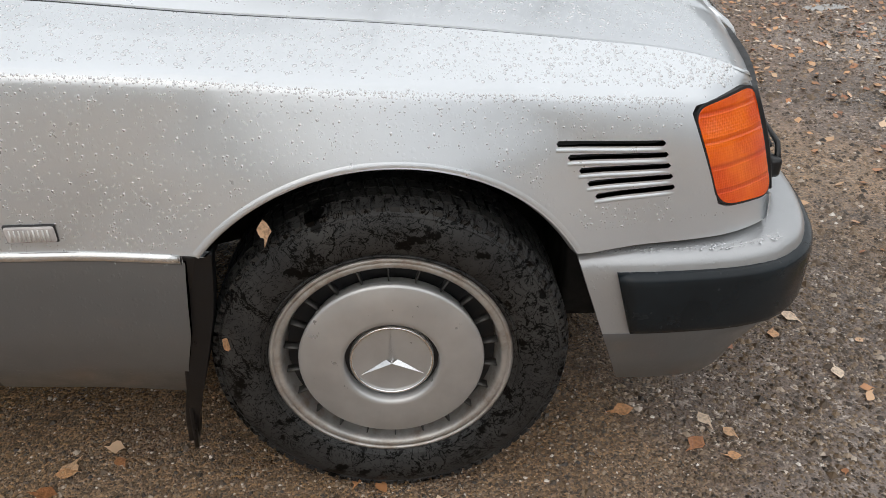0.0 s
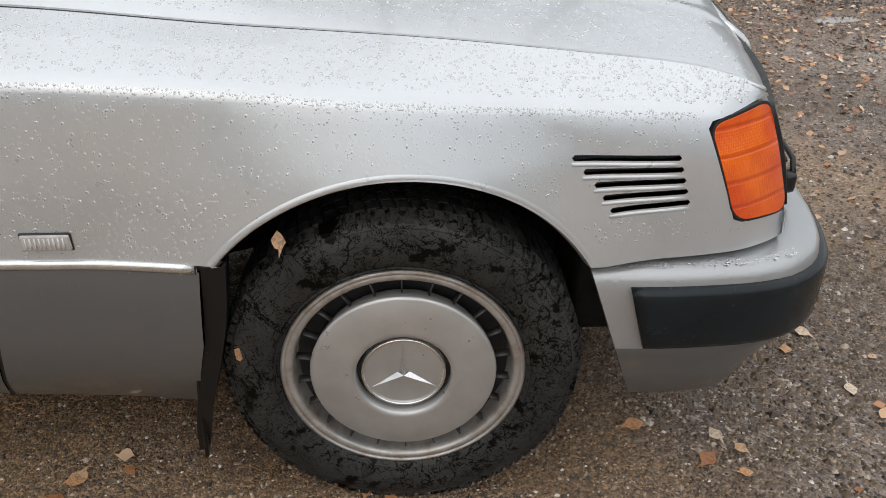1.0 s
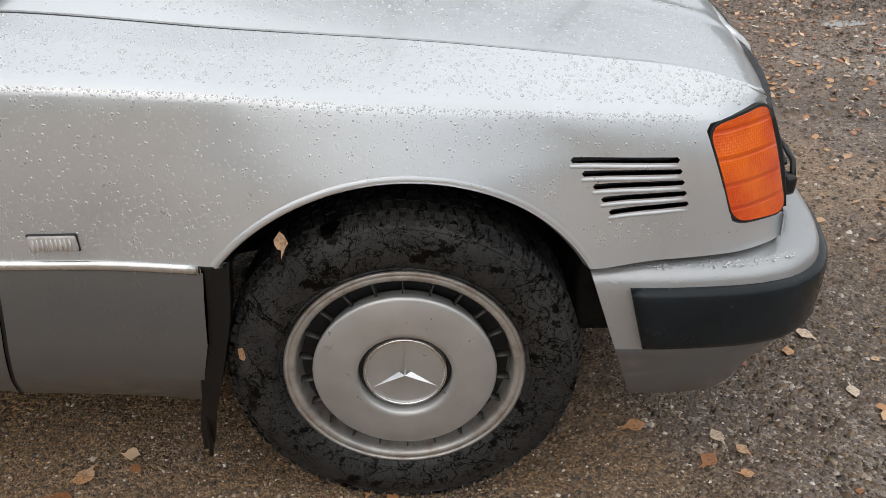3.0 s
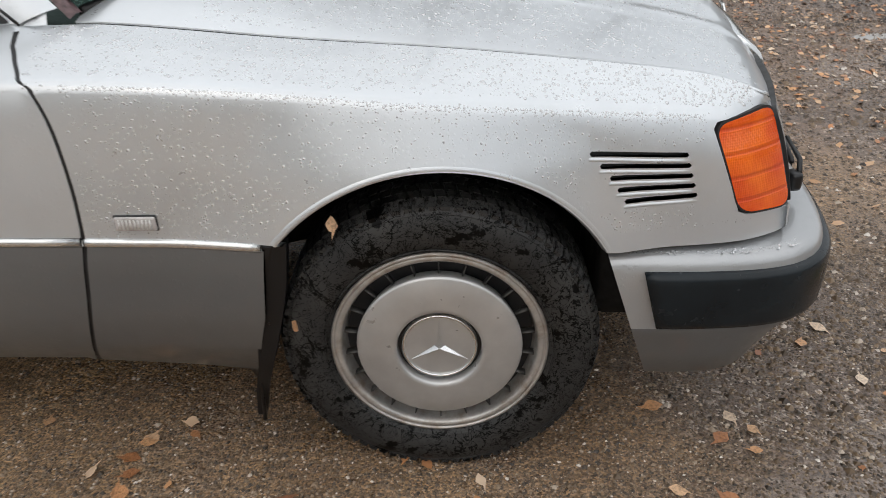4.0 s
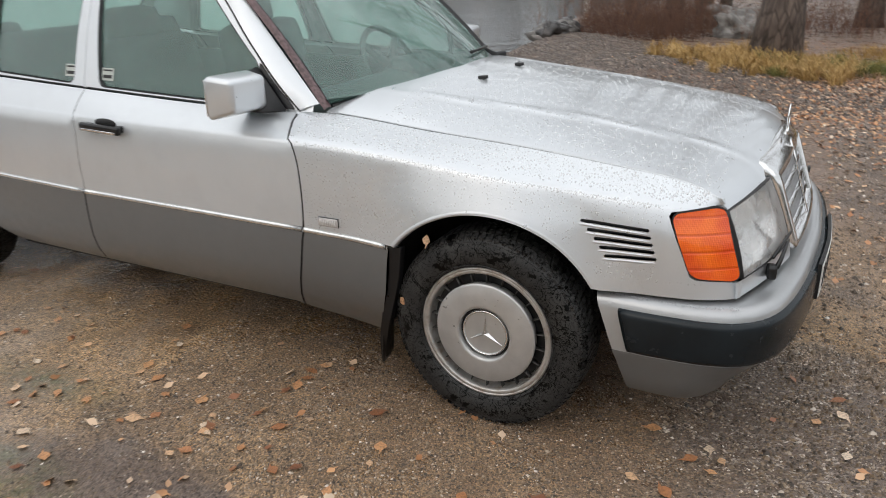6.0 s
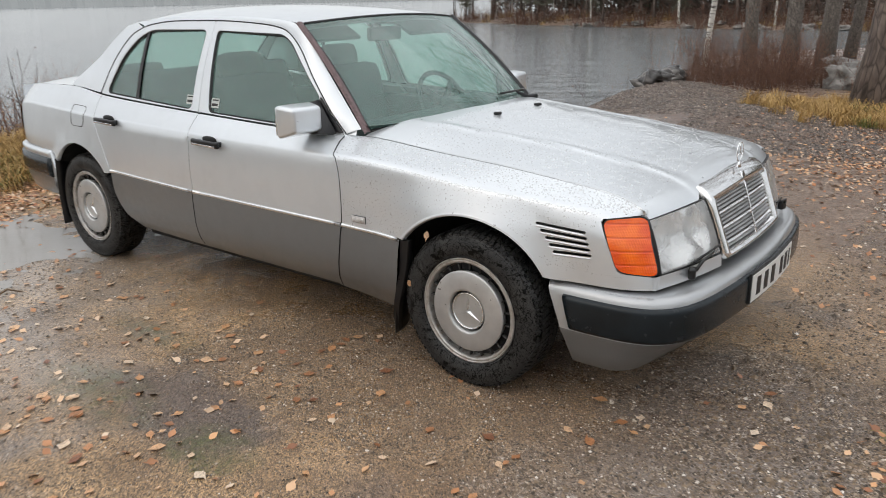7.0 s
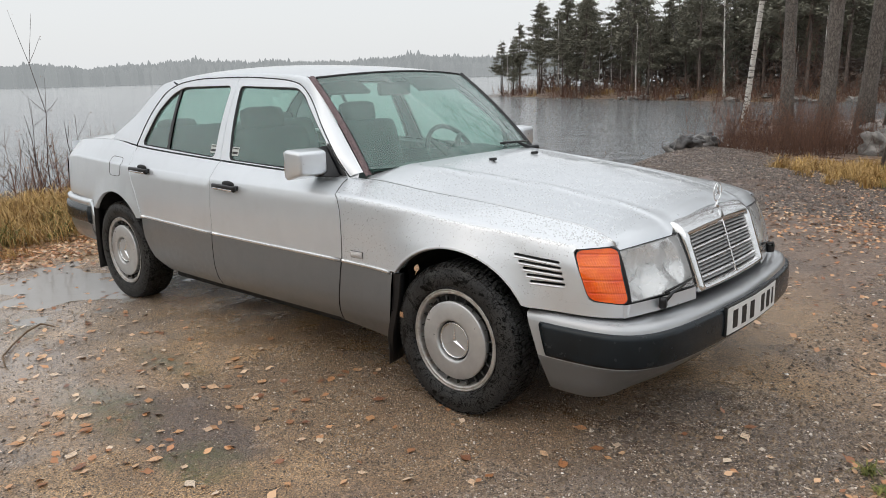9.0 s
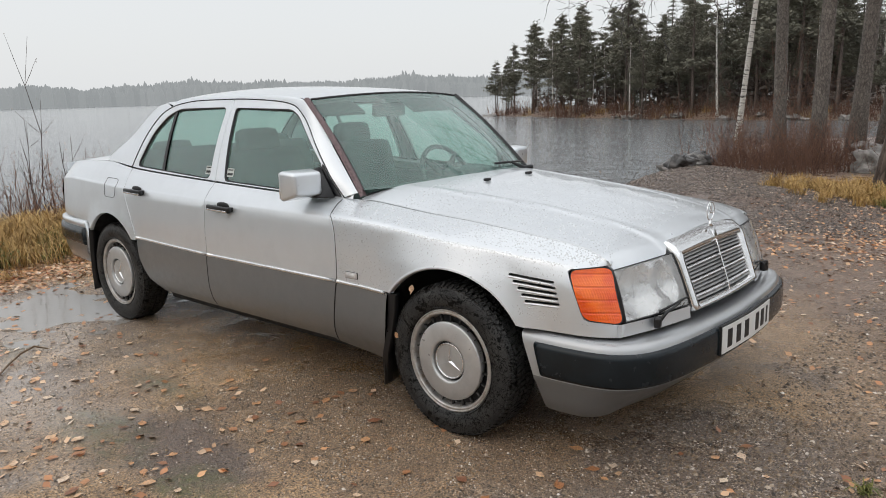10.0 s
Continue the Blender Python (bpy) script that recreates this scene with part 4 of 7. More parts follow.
def pebbles(areas, seed, material=None):
    """Small faceted stones, half sunk in the ground."""
    rng = np.random.RandomState(seed)
    base = np.array([(1, 0, 0), (-0.3, 0.9, 0.1), (-0.8, -0.5, 0.0), (0.1, -0.9, 0.15), (0.1, 0.05, 0.75), (0.6, 0.6, 0.1)])
    tri = np.array([(0, 5, 4), (5, 1, 4), (1, 2, 4), (2, 3, 4), (3, 0, 4)])
    verts, faces, n = [], [], 0
    for x0, x1, y0, y1, number, big in areas:
        xs, ys = rng.uniform(x0, x1, number), rng.uniform(y0, y1, number)
        zs = ground_heights(xs, ys)
        s = (rng.gamma(3.0, 0.00105, number) + 0.0012) * big
        a, q = rng.uniform(0, 6.28, number), rng.uniform(0.6, 1.3, number)
        c, d = (np.cos(a) * s)[:, None], (np.sin(a) * s)[:, None]
        px, py, pz = base[:, 0][None], base[:, 1][None] * q[:, None], base[:, 2][None] * q[:, None]
        verts.append(np.stack([xs[:, None] + c * px - d * py, ys[:, None] + d * px + c * py, zs[:, None] - 0.0008 * big + s[:, None] * pz], -1).reshape(-1, 3))
        faces.append((n + 6 * np.arange(number)[:, None, None] + tri[None]).reshape(-1, 3))
        n += 6 * number
    return mesh_of("gravel", np.concatenate(verts).tolist(), np.concatenate(faces).tolist(), material or PEBBLE.mat, False)


gravel = part("gravel", pebbles(((-1.2, 1.6, -1.45, 0.1, 120000, 0.62), (-3.5, 2.2, -2.4, -0.7, 60000, 0.72), (0.5, 1.7, -1.5, -0.3, 5000, 1.2), (0.8, 3.4, -1.0, 3.4, 40000, 1.4)), 305), None)
tagged(gravel, "loose brown, grey and pale grit on the wet ground", "gravel", kind="stuff")

heap_gravel = part("gravel", pebbles(((-3.4, 0.2, 5.8, 8.8, 42000, 2.2), (-1.6, 1.4, 4.4, 6.4, 26000, 2.0), (0.8, 4.0, 3.0, 6.0, 16000, 1.9)), 307, DARK_PEBBLE.mat), None)
tagged(heap_gravel, "heaped dark brown wet gravel by the shore", "gravel", kind="stuff")

STICK = plain("wet_stick", (0.16, 0.10, 0.055), 0.5, 0, 0.3, 30, 0.4, 120)
bm = bmesh.new()
tube(bm, [(-2.50, -1.42, 0.012), (-2.56, -1.47, 0.03), (-2.52, -1.56, 0.018), (-2.38, -1.68, 0.012), (-2.20, -1.80, 0.016), (-2.05, -1.84, 0.012)], [0.003, 0.006, 0.006, 0.0055, 0.005, 0.003], 7)
tagged(part("stick", bm, STICK), "bent brown stick lying on the wet gravel", "stick")


# ---- the car: x ahead, y to its left, front axle at nought ----
from mathutils.geometry import delaunay_2d_cdt

car = new("car")
tagged(car, "silver four-door saloon car wet with rain, parked on gravel", "car")


def dense(pts, step):
    out = []
    for (ax, ay), (bx, by) in zip(pts, pts[1:] + pts[:1]):
        n = max(1, int(math.hypot(bx - ax, by - ay) / step))
        out.extend([(ax + (bx - ax) * i / n, ay + (by - ay) * i / n) for i in range(n)])
    return out


def within(px, py, loop):
    x0, y0 = np.array(loop).T
    x1, y1 = np.roll(x0, -1), np.roll(y0, -1)
    hit = (y0 > py[:, None]) != (y1 > py[:, None])
    cut = (x1 - x0) * (py[:, None] - y0) / np.where(y1 == y0, 1e-12, y1 - y0) + x0
    return (hit & (px[:, None] < cut)).sum(1) % 2 == 1


def panel_data(outline, surf, holes=(), step=0.03, thick=0.014, aspect=1.0):
    """A pressed sheet: the outline, in the surface's own two measures, filled with a fine net, its edges turned in."""
    loops = [dense([(u, v * aspect) for u, v in loop], step * 0.6) for loop in (outline, *holes)]
    pts, edges = [], []
    for loop in loops:
        n = len(pts)
        pts.extend(loop)
        edges.extend([(n + i, n + (i + 1) % len(loop)) for i in range(len(loop))])
    rim = np.array(pts)
    us, vs = np.arange(rim[:, 0].min(), rim[:, 0].max(), step), np.arange(rim[:, 1].min(), rim[:, 1].max(), step)
    g = np.array([(a + 0.5 * step * (j % 2), b) for j, b in enumerate(vs) for a in us])
    keep = within(g[:, 0], g[:, 1], loops[0])
    for hole in loops[1:]:
        keep &= ~within(g[:, 0], g[:, 1], hole)
    keep &= np.array([np.hypot(rim[:, 0] - a, rim[:, 1] - b).min() > step * 0.45 for a, b in g])
    pts.extend([tuple(p) for p in g[keep]])
    flat, _, tris, *_ = delaunay_2d_cdt([Vector(p) for p in pts], edges, [], 0, 1e-7)
    mid = np.array([[sum(flat[i][k] for i in t) / len(t) for k in (0, 1)] for t in tris])
    inside = within(mid[:, 0], mid[:, 1], loops[0])
    for hole in loops[1:]:
        inside &= ~within(mid[:, 0], mid[:, 1], hole)
    verts, normals = [Vector(surf(p[0], p[1] / aspect)) for p in flat], []
    faces = [tuple(t) for t, ok in zip(tris, inside) if ok]

    def normal(u, v):
        e = 2e-3
        a = Vector(surf(u + e, v)) - Vector(surf(u - e, v))
        b = Vector(surf(u, v + e)) - Vector(surf(u, v - e))
        return a.cross(b).normalized()

    u, v = flat[faces[len(faces) // 2][0]][0], flat[faces[len(faces) // 2][0]][1] / aspect
    p = Vector(surf(u, v))
    sign = 1 if normal(u, v).dot(p - Vector((min(max(p.x, -2.9), 0.1), 0, 0.62))) > 0 else -1
    if sign < 0:
        faces = [f[::-1] for f in faces]
    normals = [normal(p[0], p[1] / aspect) * sign for p in flat]
    if thick:
        for which, loop in enumerate(loops):
            n, k = len(verts), len(loop)
            spin = sum(a[0] * b[1] - b[0] * a[1] for a, b in zip(loop, loop[1:] + loop[:1]))
            spin = (1 if spin > 0 else -1) * (1 if which == 0 else -1)
            rim3 = [Vector(surf(a, b / aspect)) for a, b in loop]
            for i, (a, b) in enumerate(loop):
                p, q = rim3[i], normal(a, b / aspect)
                along = rim3[(i + 1) % k] - rim3[i - 1]
                out = along.cross(q).normalized() * spin
                verts.extend([p, p - q * sign * thick])
                normals.extend([(out + q * sign * 0.6).normalized(), out])
            faces.extend([(n + 2 * i, n + 2 * i + 1, n + 2 * ((i + 1) % k) + 1, n + 2 * ((i + 1) % k)) for i in range(k)])
    return sheet(verts, normals), faces


class Sheet(list):
    """Points that carry the surface's own normals."""


def sheet(verts, normals):
    out = Sheet(verts)
    out.normals = normals
    return out


def sheet_mesh(name, verts, faces, material):
    return mesh_of(name, verts, faces, material, True, verts.normals)


def both(name, verts, faces, material, parents=None, label="", left=True, smooth=True):
    """A part on the car's right side and its mirror image on the left."""
    made = []
    for side in (1, -1) if left else (1,):
        vs = [(v[0], v[1] * side, v[2]) for v in verts]
        fs = faces if side == 1 else [f[::-1] for f in faces]
        parent = (parents if parents else [car, car])[0 if side == 1 else 1]
        bent = [(n[0], n[1] * side, n[2]) for n in verts.normals] if isinstance(verts, Sheet) else None
        made.append(part(name, mesh_of(name, vs, fs, material, smooth, bent), None, parent, label))
    return made


# the body's half width along the car, and its lines
HALF = curve((-3.84, 0.62), (-3.78, 0.675), (-3.70, 0.73), (-3.6, 0.765), (-3.4, 0.80), (-3.1, 0.825), (-2.8, 0.840), (-2.4, 0.853), (-1.6, 0.866), (-0.6, 0.866), (-0.3, 0.860), (0, 0.845), (0.27, 0.805), (0.45, 0.783), (0.57, 0.759), (0.64, 0.722), (0.69, 0.683), (0.72, 0.645))
EDGE_Y = curve((-3.84, 0.52), (-3.7, 0.62), (-3.3, 0.70), (-2.9, 0.735), (-2.5, 0.755), (-1.7, 0.765), (-1.2, 0.755), (-0.85, 0.735), (-0.70, 0.695), (-0.6, 0.675), (0.0, 0.668), (0.5, 0.662), (0.63, 0.672))
EDGE_Z = curve((-3.84, 0.90), (-3.7, 0.955), (-3.4, 0.985), (-2.95, 1.0), (-2.56, 0.965), (-1.7, 0.93), (-0.95, 0.905), (-0.66, 0.900), (-0.26, 0.868), (0.03, 0.848), (0.3, 0.821), (0.48, 0.799), (0.57, 0.777), (0.61, 0.762), (0.63, 0.753))
SHOULDER = curve((-3.84, 0.84), (-3.4, 0.885), (-2.6, 0.865), (-1.6, 0.850), (-0.6, 0.840), (0.0, 0.797), (0.3, 0.766), (0.5, 0.747), (0.63, 0.730))


def ref_y(x, z):
    return HALF(x + 0.37 * float(smoothstep(0.1, 0.5, x)) * (z - 0.56))


def arch_radius(a):
    """The front arch's radius at an angle in degrees; it stands a little tall."""
    return 0.374 + 0.008 * max(0.0, math.sin(radians(a))) ** 3


def arch_line(extra=0.0, a0=139.0, a1=32.0, n=48):
    angles = [a0 + (a1 - a0) * i / n for i in range(n + 1)]
    return [(-0.004 + (arch_radius(a) + extra) * math.cos(radians(a)), 0.308 + (arch_radius(a) + extra) * math.sin(radians(a))) for a in angles]


def flare(x, z):
    """The wings swell towards the lips of both arches, the front one more widely at its back."""
    r = math.hypot(x + 0.004, z - 0.308)
    lip = arch_radius(math.degrees(math.atan2(z - 0.308, x + 0.004)))
    reach = 0.118 + 0.055 * float(smoothstep(0.20, -0.30, x))
    t = min(1.15, max(0.0, 1 - (r - lip) / reach))
    q = math.hypot(x + 2.80, z - 0.305)
    s = min(1.0, max(0.0, 1 - (q - 0.385) / 0.10))
    return 0.025 * t ** 1.5 + 0.016 * s ** 1.5


def section(x):
    s, t, e = SHOULDER(x), EDGE_Z(x), EDGE_Y(x)
    zs = [0.42, 0.55, min(0.66, s - 0.09), s - 0.010, s + 0.003, s + 0.58 * (t - s), t]
    ys = [ref_y(x, zs[0]) - 0.006, ref_y(x, zs[1]), ref_y(x, zs[2]) + 0.001, ref_y(x, zs[3]) - 0.015, ref_y(x, zs[4]) - 0.024]
    ys += [ys[4] + 0.50 * (e - ys[4]), e]
    return ys, zs


section_cache = {}


def side(x, s):
    key = round(x, 4)
    if key not in section_cache:
        ys, zs = section(x)
        section_cache[key] = (curve(*[(i, y) for i, y in enumerate(ys)]), curve(*[(i, z) for i, z in enumerate(zs)]))
    fy, fz = section_cache[key]
    z = fz(s)
    return x, -(fy(s) + flare(x, z)), z


def at_z(x, z):
    """The place s on the section at x that lies at height z."""
    lo, hi = 0.0, 6.0
    for _ in range(24):
        mid = (lo + hi) / 2
        lo, hi = (mid, hi) if side(x, mid)[2] < z else (lo, mid)
    return (lo + hi) / 2


def on_side(pts):
    return [(x, at_z(x, z)) for x, z in pts]


def fine(pts, step=0.02):
    """An open line, cut into short steps."""
    out = []
    for (ax, ay), (bx, by) in zip(pts, pts[1:]):
        n = max(1, int(math.hypot(bx - ax, by - ay) / step))
        out.extend([(ax + (bx - ax) * i / n, ay + (by - ay) * i / n) for i in range(n)])
    return out + [pts[-1]]


def eased(pts, step=0.02):
    """A smooth open line through points, even by length."""
    d = np.r_[0, np.cumsum([math.hypot(b[0] - a[0], b[1] - a[1]) for a, b in zip(pts, pts[1:])])]
    fx, fy = curve(*zip(d, [p[0] for p in pts])), curve(*zip(d, [p[1] for p in pts]))
    return [(fx(t), fy(t)) for t in np.linspace(0, d[-1], max(2, int(d[-1] / step)))]


def arc(cx, cz, r, a0, a1, n=30):
    return [(cx + r * math.cos(radians(a0 + (a1 - a0) * i / n)), cz + r * math.sin(radians(a0 + (a1 - a0) * i / n))) for i in range(n + 1)]


def rounded(pts, r=0.02, n=4):
    """A closed outline with its corners rounded."""
    out = []
    for i, p in enumerate(pts):
        a, b, c = Vector(pts[i - 1]), Vector(p), Vector(pts[(i + 1) % len(pts)])
        k = min(r, (a - b).length * 0.45, (c - b).length * 0.45)
        s, e = b + (a - b).normalized() * k, b + (c - b).normalized() * k
        for j in range(n + 1):
            t = j / n
            q = (1 - t) ** 2 * s + 2 * t * (1 - t) * b + t * t * e
            out.append((q.x, q.y))
    return out


GAP = eased([(-0.745, 0.896), (-0.710, 0.866), (-0.665, 0.825), (-0.640, 0.74), (-0.633, 0.65), (-0.637, 0.56)])
LOW_GAP = eased([(-0.638, 0.545), (-0.645, 0.50), (-0.657, 0.426), (-0.688, 0.29), (-0.702, 0.25)])
REAR_EDGE = eased([(-2.615, 0.962), (-2.60, 0.88), (-2.575, 0.80), (-2.515, 0.69), (-2.458, 0.575)])
B_GAP = [(-1.700, 0.925), (-1.682, 0.80), (-1.680, 0.56)]
AS = 0.08
LAMP = [(0.499, 0.728), (0.567, 0.560), (0.688, 0.546), (0.624, 0.742)]


def offset(pts, dx):
    return [(x + dx, z) for x, z in pts]


# front wings, with five louvres on each side
lamp_cut = [(0.692, 0.541), (0.580, 0.553), (0.565, 0.560), (0.495, 0.722), (0.501, 0.7325), (0.622, 0.7455)]
wing = [(x, at_z(x, z)) for x, z in fine([(-0.633, 0.562), (-0.275, 0.556)])]
wing += on_side(arch_line())
wing += on_side(fine([(0.340, 0.502), (0.45, 0.499), (0.56, 0.498), (0.66, 0.498), (0.690, 0.500)]))
wing += on_side(fine(lamp_cut))
wing += [(x, 5.98) for x in np.linspace(0.612, -0.655, 60)]
wing += [(-0.69, 5.99), (-0.735, 5.99)] + on_side(offset(GAP, 0.004))[1:-1]
LOUVRES = [(0.268 + (0, 0.020, 0.040, 0.056, 0.071)[i], 0.452 + 0.0065 * i, 0.6955 - 0.0234 * i, 0.681 - 0.0195 * i) for i in range(5)]
slots = []
for left, right, z, w in LOUVRES:
    h = 0.0050
    slots.append(on_side(fine([(left + 0.004, z - h), (right - 0.004, w - h + 0.001)]) + [(right, w)] + fine([(right - 0.004, w + h), (left + 0.004, z + h - 0.001)]) + [(left, z)]))
verts, faces = panel_data(wing, side, slots, 0.017, 0.022, AS)
wings = both("front_wing", verts, faces, SILVER, label="silver front wing with five louvre slots and a dented lip")
verts, faces = panel_data(on_side([(0.25, 0.58), (0.50, 0.58), (0.50, 0.71), (0.25, 0.71)]), lambda x, s: (side(x, s)[0], side(x, s)[1] + 0.016, side(x, s)[2]), (), 0.05, 0, AS)
both("louvre_backing", verts, faces, SEAL, wings)
# pressed lips under each louvre
verts, faces = [], []
for left, right, z0, z1 in LOUVRES:
    n = len(verts)
    for k in range(13):
        x, z = left + (right - left) * k / 12, z0 + (z1 - z0) * k / 12 - 0.0105
        y, out = side(x, at_z(x, z))[1], 0.003 * math.sin(math.pi * min(1, max(0.02, k / 12 * 1.0))) ** 0.35
        verts.extend([(x, y + 0.001, z + 0.0035), (x, y - out, z + 0.001), (x, y - out * 0.6, z - 0.003), (x, y + 0.001, z - 0.0055)])
    for k in range(12):
        for j in range(3):
            a = n + 4 * k + j
            faces.append((a, a + 4, a + 5, a + 1))
both("louvre_lip", verts, faces, SILVER, wings)
# rolled lip round the arch
verts, faces = [], []
rim_in, rim_out = arch_line(0.0), arch_line(0.010)
for (x, z), (x2, z2) in zip(rim_in, rim_out):
    way = Vector((x2 - x, 0, z2 - z)).normalized()
    y = side(x2, at_z(x2, z2))[1]
    for d, out in ((0.010, 0.0003), (0.007, 0.0020), (0.003, 0.0032), (-0.001, 0.0028), (-0.003, -0.001), (-0.0035, -0.010), (-0.001, -0.026)):
        verts.append(Vector((x, y - out, z)) + way * d)
for i in range(len(rim_in) - 1):
    faces.extend([(7 * i + j, 7 * i + j + 1, 7 * i + j + 8, 7 * i + j + 7) for j in range(6)])
both("arch_lip", verts, faces, SILVER, wings, "silver rolled wheel arch lip")

# doors
front_door = on_side(fine([(-1.677, 0.563), (-0.642, 0.563)])) + on_side(offset(GAP, -0.004)[::-1])[1:-1] + [(x, 5.99) for x in np.linspace(-0.745, -1.697, 40)] + on_side(offset(fine(B_GAP), 0.003))[1:]
verts, faces = panel_data(front_door, side, (), 0.03, 0.02, AS)
front_doors = both("front_door", verts, faces, SILVER_SIDE, label="closed silver front door")
rear_door = on_side(fine([(-2.452, 0.575), (-1.684, 0.564)])) + on_side(offset(fine(B_GAP), -0.003)[::-1])[1:-1] + [(x, 5.99) for x in np.linspace(-1.703, -2.608, 36)] + on_side(offset(REAR_EDGE, 0.003))[1:]
verts, faces = panel_data(rear_door, side, (), 0.03, 0.02, AS)
rear_doors = both("rear_door", verts, faces, SILVER_SIDE, label="closed silver rear door")

def shut_line(line, parents, half=0.008, inset=0.0028, surf=None):
    """A dark strip just under the gap between two panels, in place of its shade."""
    verts = []
    for x, s in line:
        for d in (-half, half):
            a, b, c = surf(x + d, s) if surf else side(x + d, s)
            verts.append((a, b + inset, c))
    both("gap_seal", verts, [(2 * i, 2 * i + 1, 2 * i + 3, 2 * i + 2) for i in range(len(line) - 1)], SEAL, parents)


# rear wings
quarter = on_side(offset(REAR_EDGE, -0.003)[::-1]) + [(x, 5.99) for x in np.linspace(-2.62, -3.83, 44)] + on_side(fine([(-3.83, 0.62), (-3.15, 0.60)])) + on_side(arc(-2.80, 0.305, 0.385, 140, 40)) + on_side([(-2.47, 0.553)])
verts, faces = panel_data(quarter, side, (), 0.03, 0.022, AS)
quarters = both("rear_wing", verts, faces, SILVER_SIDE, label="silver rear wing")
shut_line(on_side(GAP), front_doors)
shut_line(on_side(fine(B_GAP)), rear_doors, 0.007)
shut_line(on_side(REAR_EDGE), rear_doors, 0.007)


# cladding below the bright strip
def clad(x, z):
    y = HALF(x) + curve((0.10, -0.115), (0.20, -0.085), (0.26, -0.045), (0.32, -0.012), (0.40, 0.003), (0.50, 0.005), (0.56, 0.001))(z)
    return x, -(y + 0.5 * flare(x, z)), z


pieces = (
    ("wing_cladding", fine([(-0.633, 0.545), (-0.312, 0.540), (-0.325, 0.40), (-0.375, 0.206), (-0.50, 0.225), (-0.694, 0.252)]) + offset(LOW_GAP[::-1], 0.004)[1:-1], wings),
    ("door_cladding", fine([(-1.677, 0.548), (-0.642, 0.545)]) + offset(LOW_GAP, -0.004)[1:] + fine([(-0.72, 0.262), (-1.677, 0.262)]), front_doors),
    ("door_cladding", fine([(-2.452, 0.560), (-1.684, 0.548), (-1.684, 0.262), (-2.25, 0.262), (-2.36, 0.33), (-2.43, 0.45)]), rear_doors),
)
for name, outline, parents in pieces:
    verts, faces = panel_data(outline, clad, (), 0.03, 0.015)
    both(name, verts, faces, CLADDING, parents, "dull grey lower cladding panel")
shut_line(LOW_GAP, front_doors, 0.008, 0.003, clad)
shut_line([(-1.6805, z) for z in np.linspace(0.548, 0.264, 10)], rear_doors, 0.007, 0.003, clad)
verts, faces = panel_data(fine([(-2.25, 0.256), (-0.70, 0.256), (-0.52, 0.222), (-0.52, 0.208), (-2.30, 0.222)]), lambda x, z: (x, clad(x, z)[1] + 0.05, z), (), 0.04, 0.02)
both("sill", verts, faces, DARK, label="dark sill underside")


edging = eased([(-0.314, 0.543), (-0.318, 0.47), (-0.333, 0.37), (-0.360, 0.26), (-0.376, 0.19), (-0.384, 0.125)]) + eased([(-0.366, 0.125), (-0.352, 0.19), (-0.332, 0.26), (-0.302, 0.37), (-0.282, 0.46), (-0.272, 0.549)])
verts, faces = panel_data(edging, lambda x, z: (x, -HALF(x) - 0.008 + 0.035 * float(smoothstep(0.30, 0.10, z)), z), (), 0.014, 0.03)
both("arch_edging", verts, faces, BLACK_PLASTIC, wings, "black plastic wheel arch edging")


def bar_along(pts, profile):
    """Sweeps a small (out, up) profile along points on the car's right side, out being -y."""
    verts, faces, k = [], [], len(profile)
    for x, y, z in pts:
        verts.extend([(x, y - o, z + u) for o, u in profile])
    for i in range(len(pts) - 1):
        for j in range(k):
            a, b = i * k + j, i * k + (j + 1) % k
            faces.append((a, b, b + k, a + k))
    faces.extend([tuple(range(k)), tuple((len(pts) - 1) * k + j for j in range(k))[::-1]])
    return verts, faces


strip_profile = [(-0.004, -0.009), (0.004, -0.0085), (0.0075, -0.003), (0.0075, 0.003), (0.004, 0.0085), (-0.004, 0.009)]
for (x0, z0), (x1, z1), parents in (((-0.634, 0.5535), (-0.315, 0.549), wings), ((-1.676, 0.5555), (-0.643, 0.5535), front_doors), ((-2.452, 0.568), (-1.685, 0.5555), rear_doors)):
    pts = [(x0 + (x1 - x0) * i / 16, -HALF(x0 + (x1 - x0) * i / 16) - 0.9 * flare(x0 + (x1 - x0) * i / 16, 0.55) + 0.001, z0 + (z1 - z0) * i / 16) for i in range(17)]
    verts, faces = bar_along(pts, strip_profile)
    both("trim_strip", verts, faces, STRIP, parents, "bright side trim strip")

# clear side repeater on the front wing
bm = bmesh.new()
y = side(-0.541, at_z(-0.541, 0.594))[1]
block(bm, (-0.534, y - 0.002, 0.594), (0.074, 0.010, 0.028), pose(0, 0, 0, 4, 0, 1), 0.004)
REPEATER = plain("clear_repeater_lens", (0.52, 0.49, 0.48), 0.2, 0, 0.15, 60, 0.4, 90)
for sgn, w in zip((1, -1), wings):
    c = bm.copy()
    bmesh.ops.transform(c, matrix=Matrix.Diagonal((1, sgn, 1, 1)), verts=c.verts)
    if sgn < 0:
        bmesh.ops.reverse_faces(c, faces=c.faces)
    lens = part("side_repeater", c, REPEATER, w, "clear side indicator lens")
    b2 = bmesh.new()
    block(b2, (-0.534, (y - 0.0005) * sgn, 0.594), (0.077, 0.006, 0.031), pose(0, 0, 0, 4, 0, 1), 0.002)
    part("repeater_gasket", b2, SEAL, lens)
    if sgn > 0:
        for k in range(9):
            b2 = bmesh.new()
            block(b2, (-0.562 + 0.007 * k, y - 0.0075, 0.594), (0.0020, 0.002, 0.019))
            part("rib", b2, WHITE, lens)
bm.free()


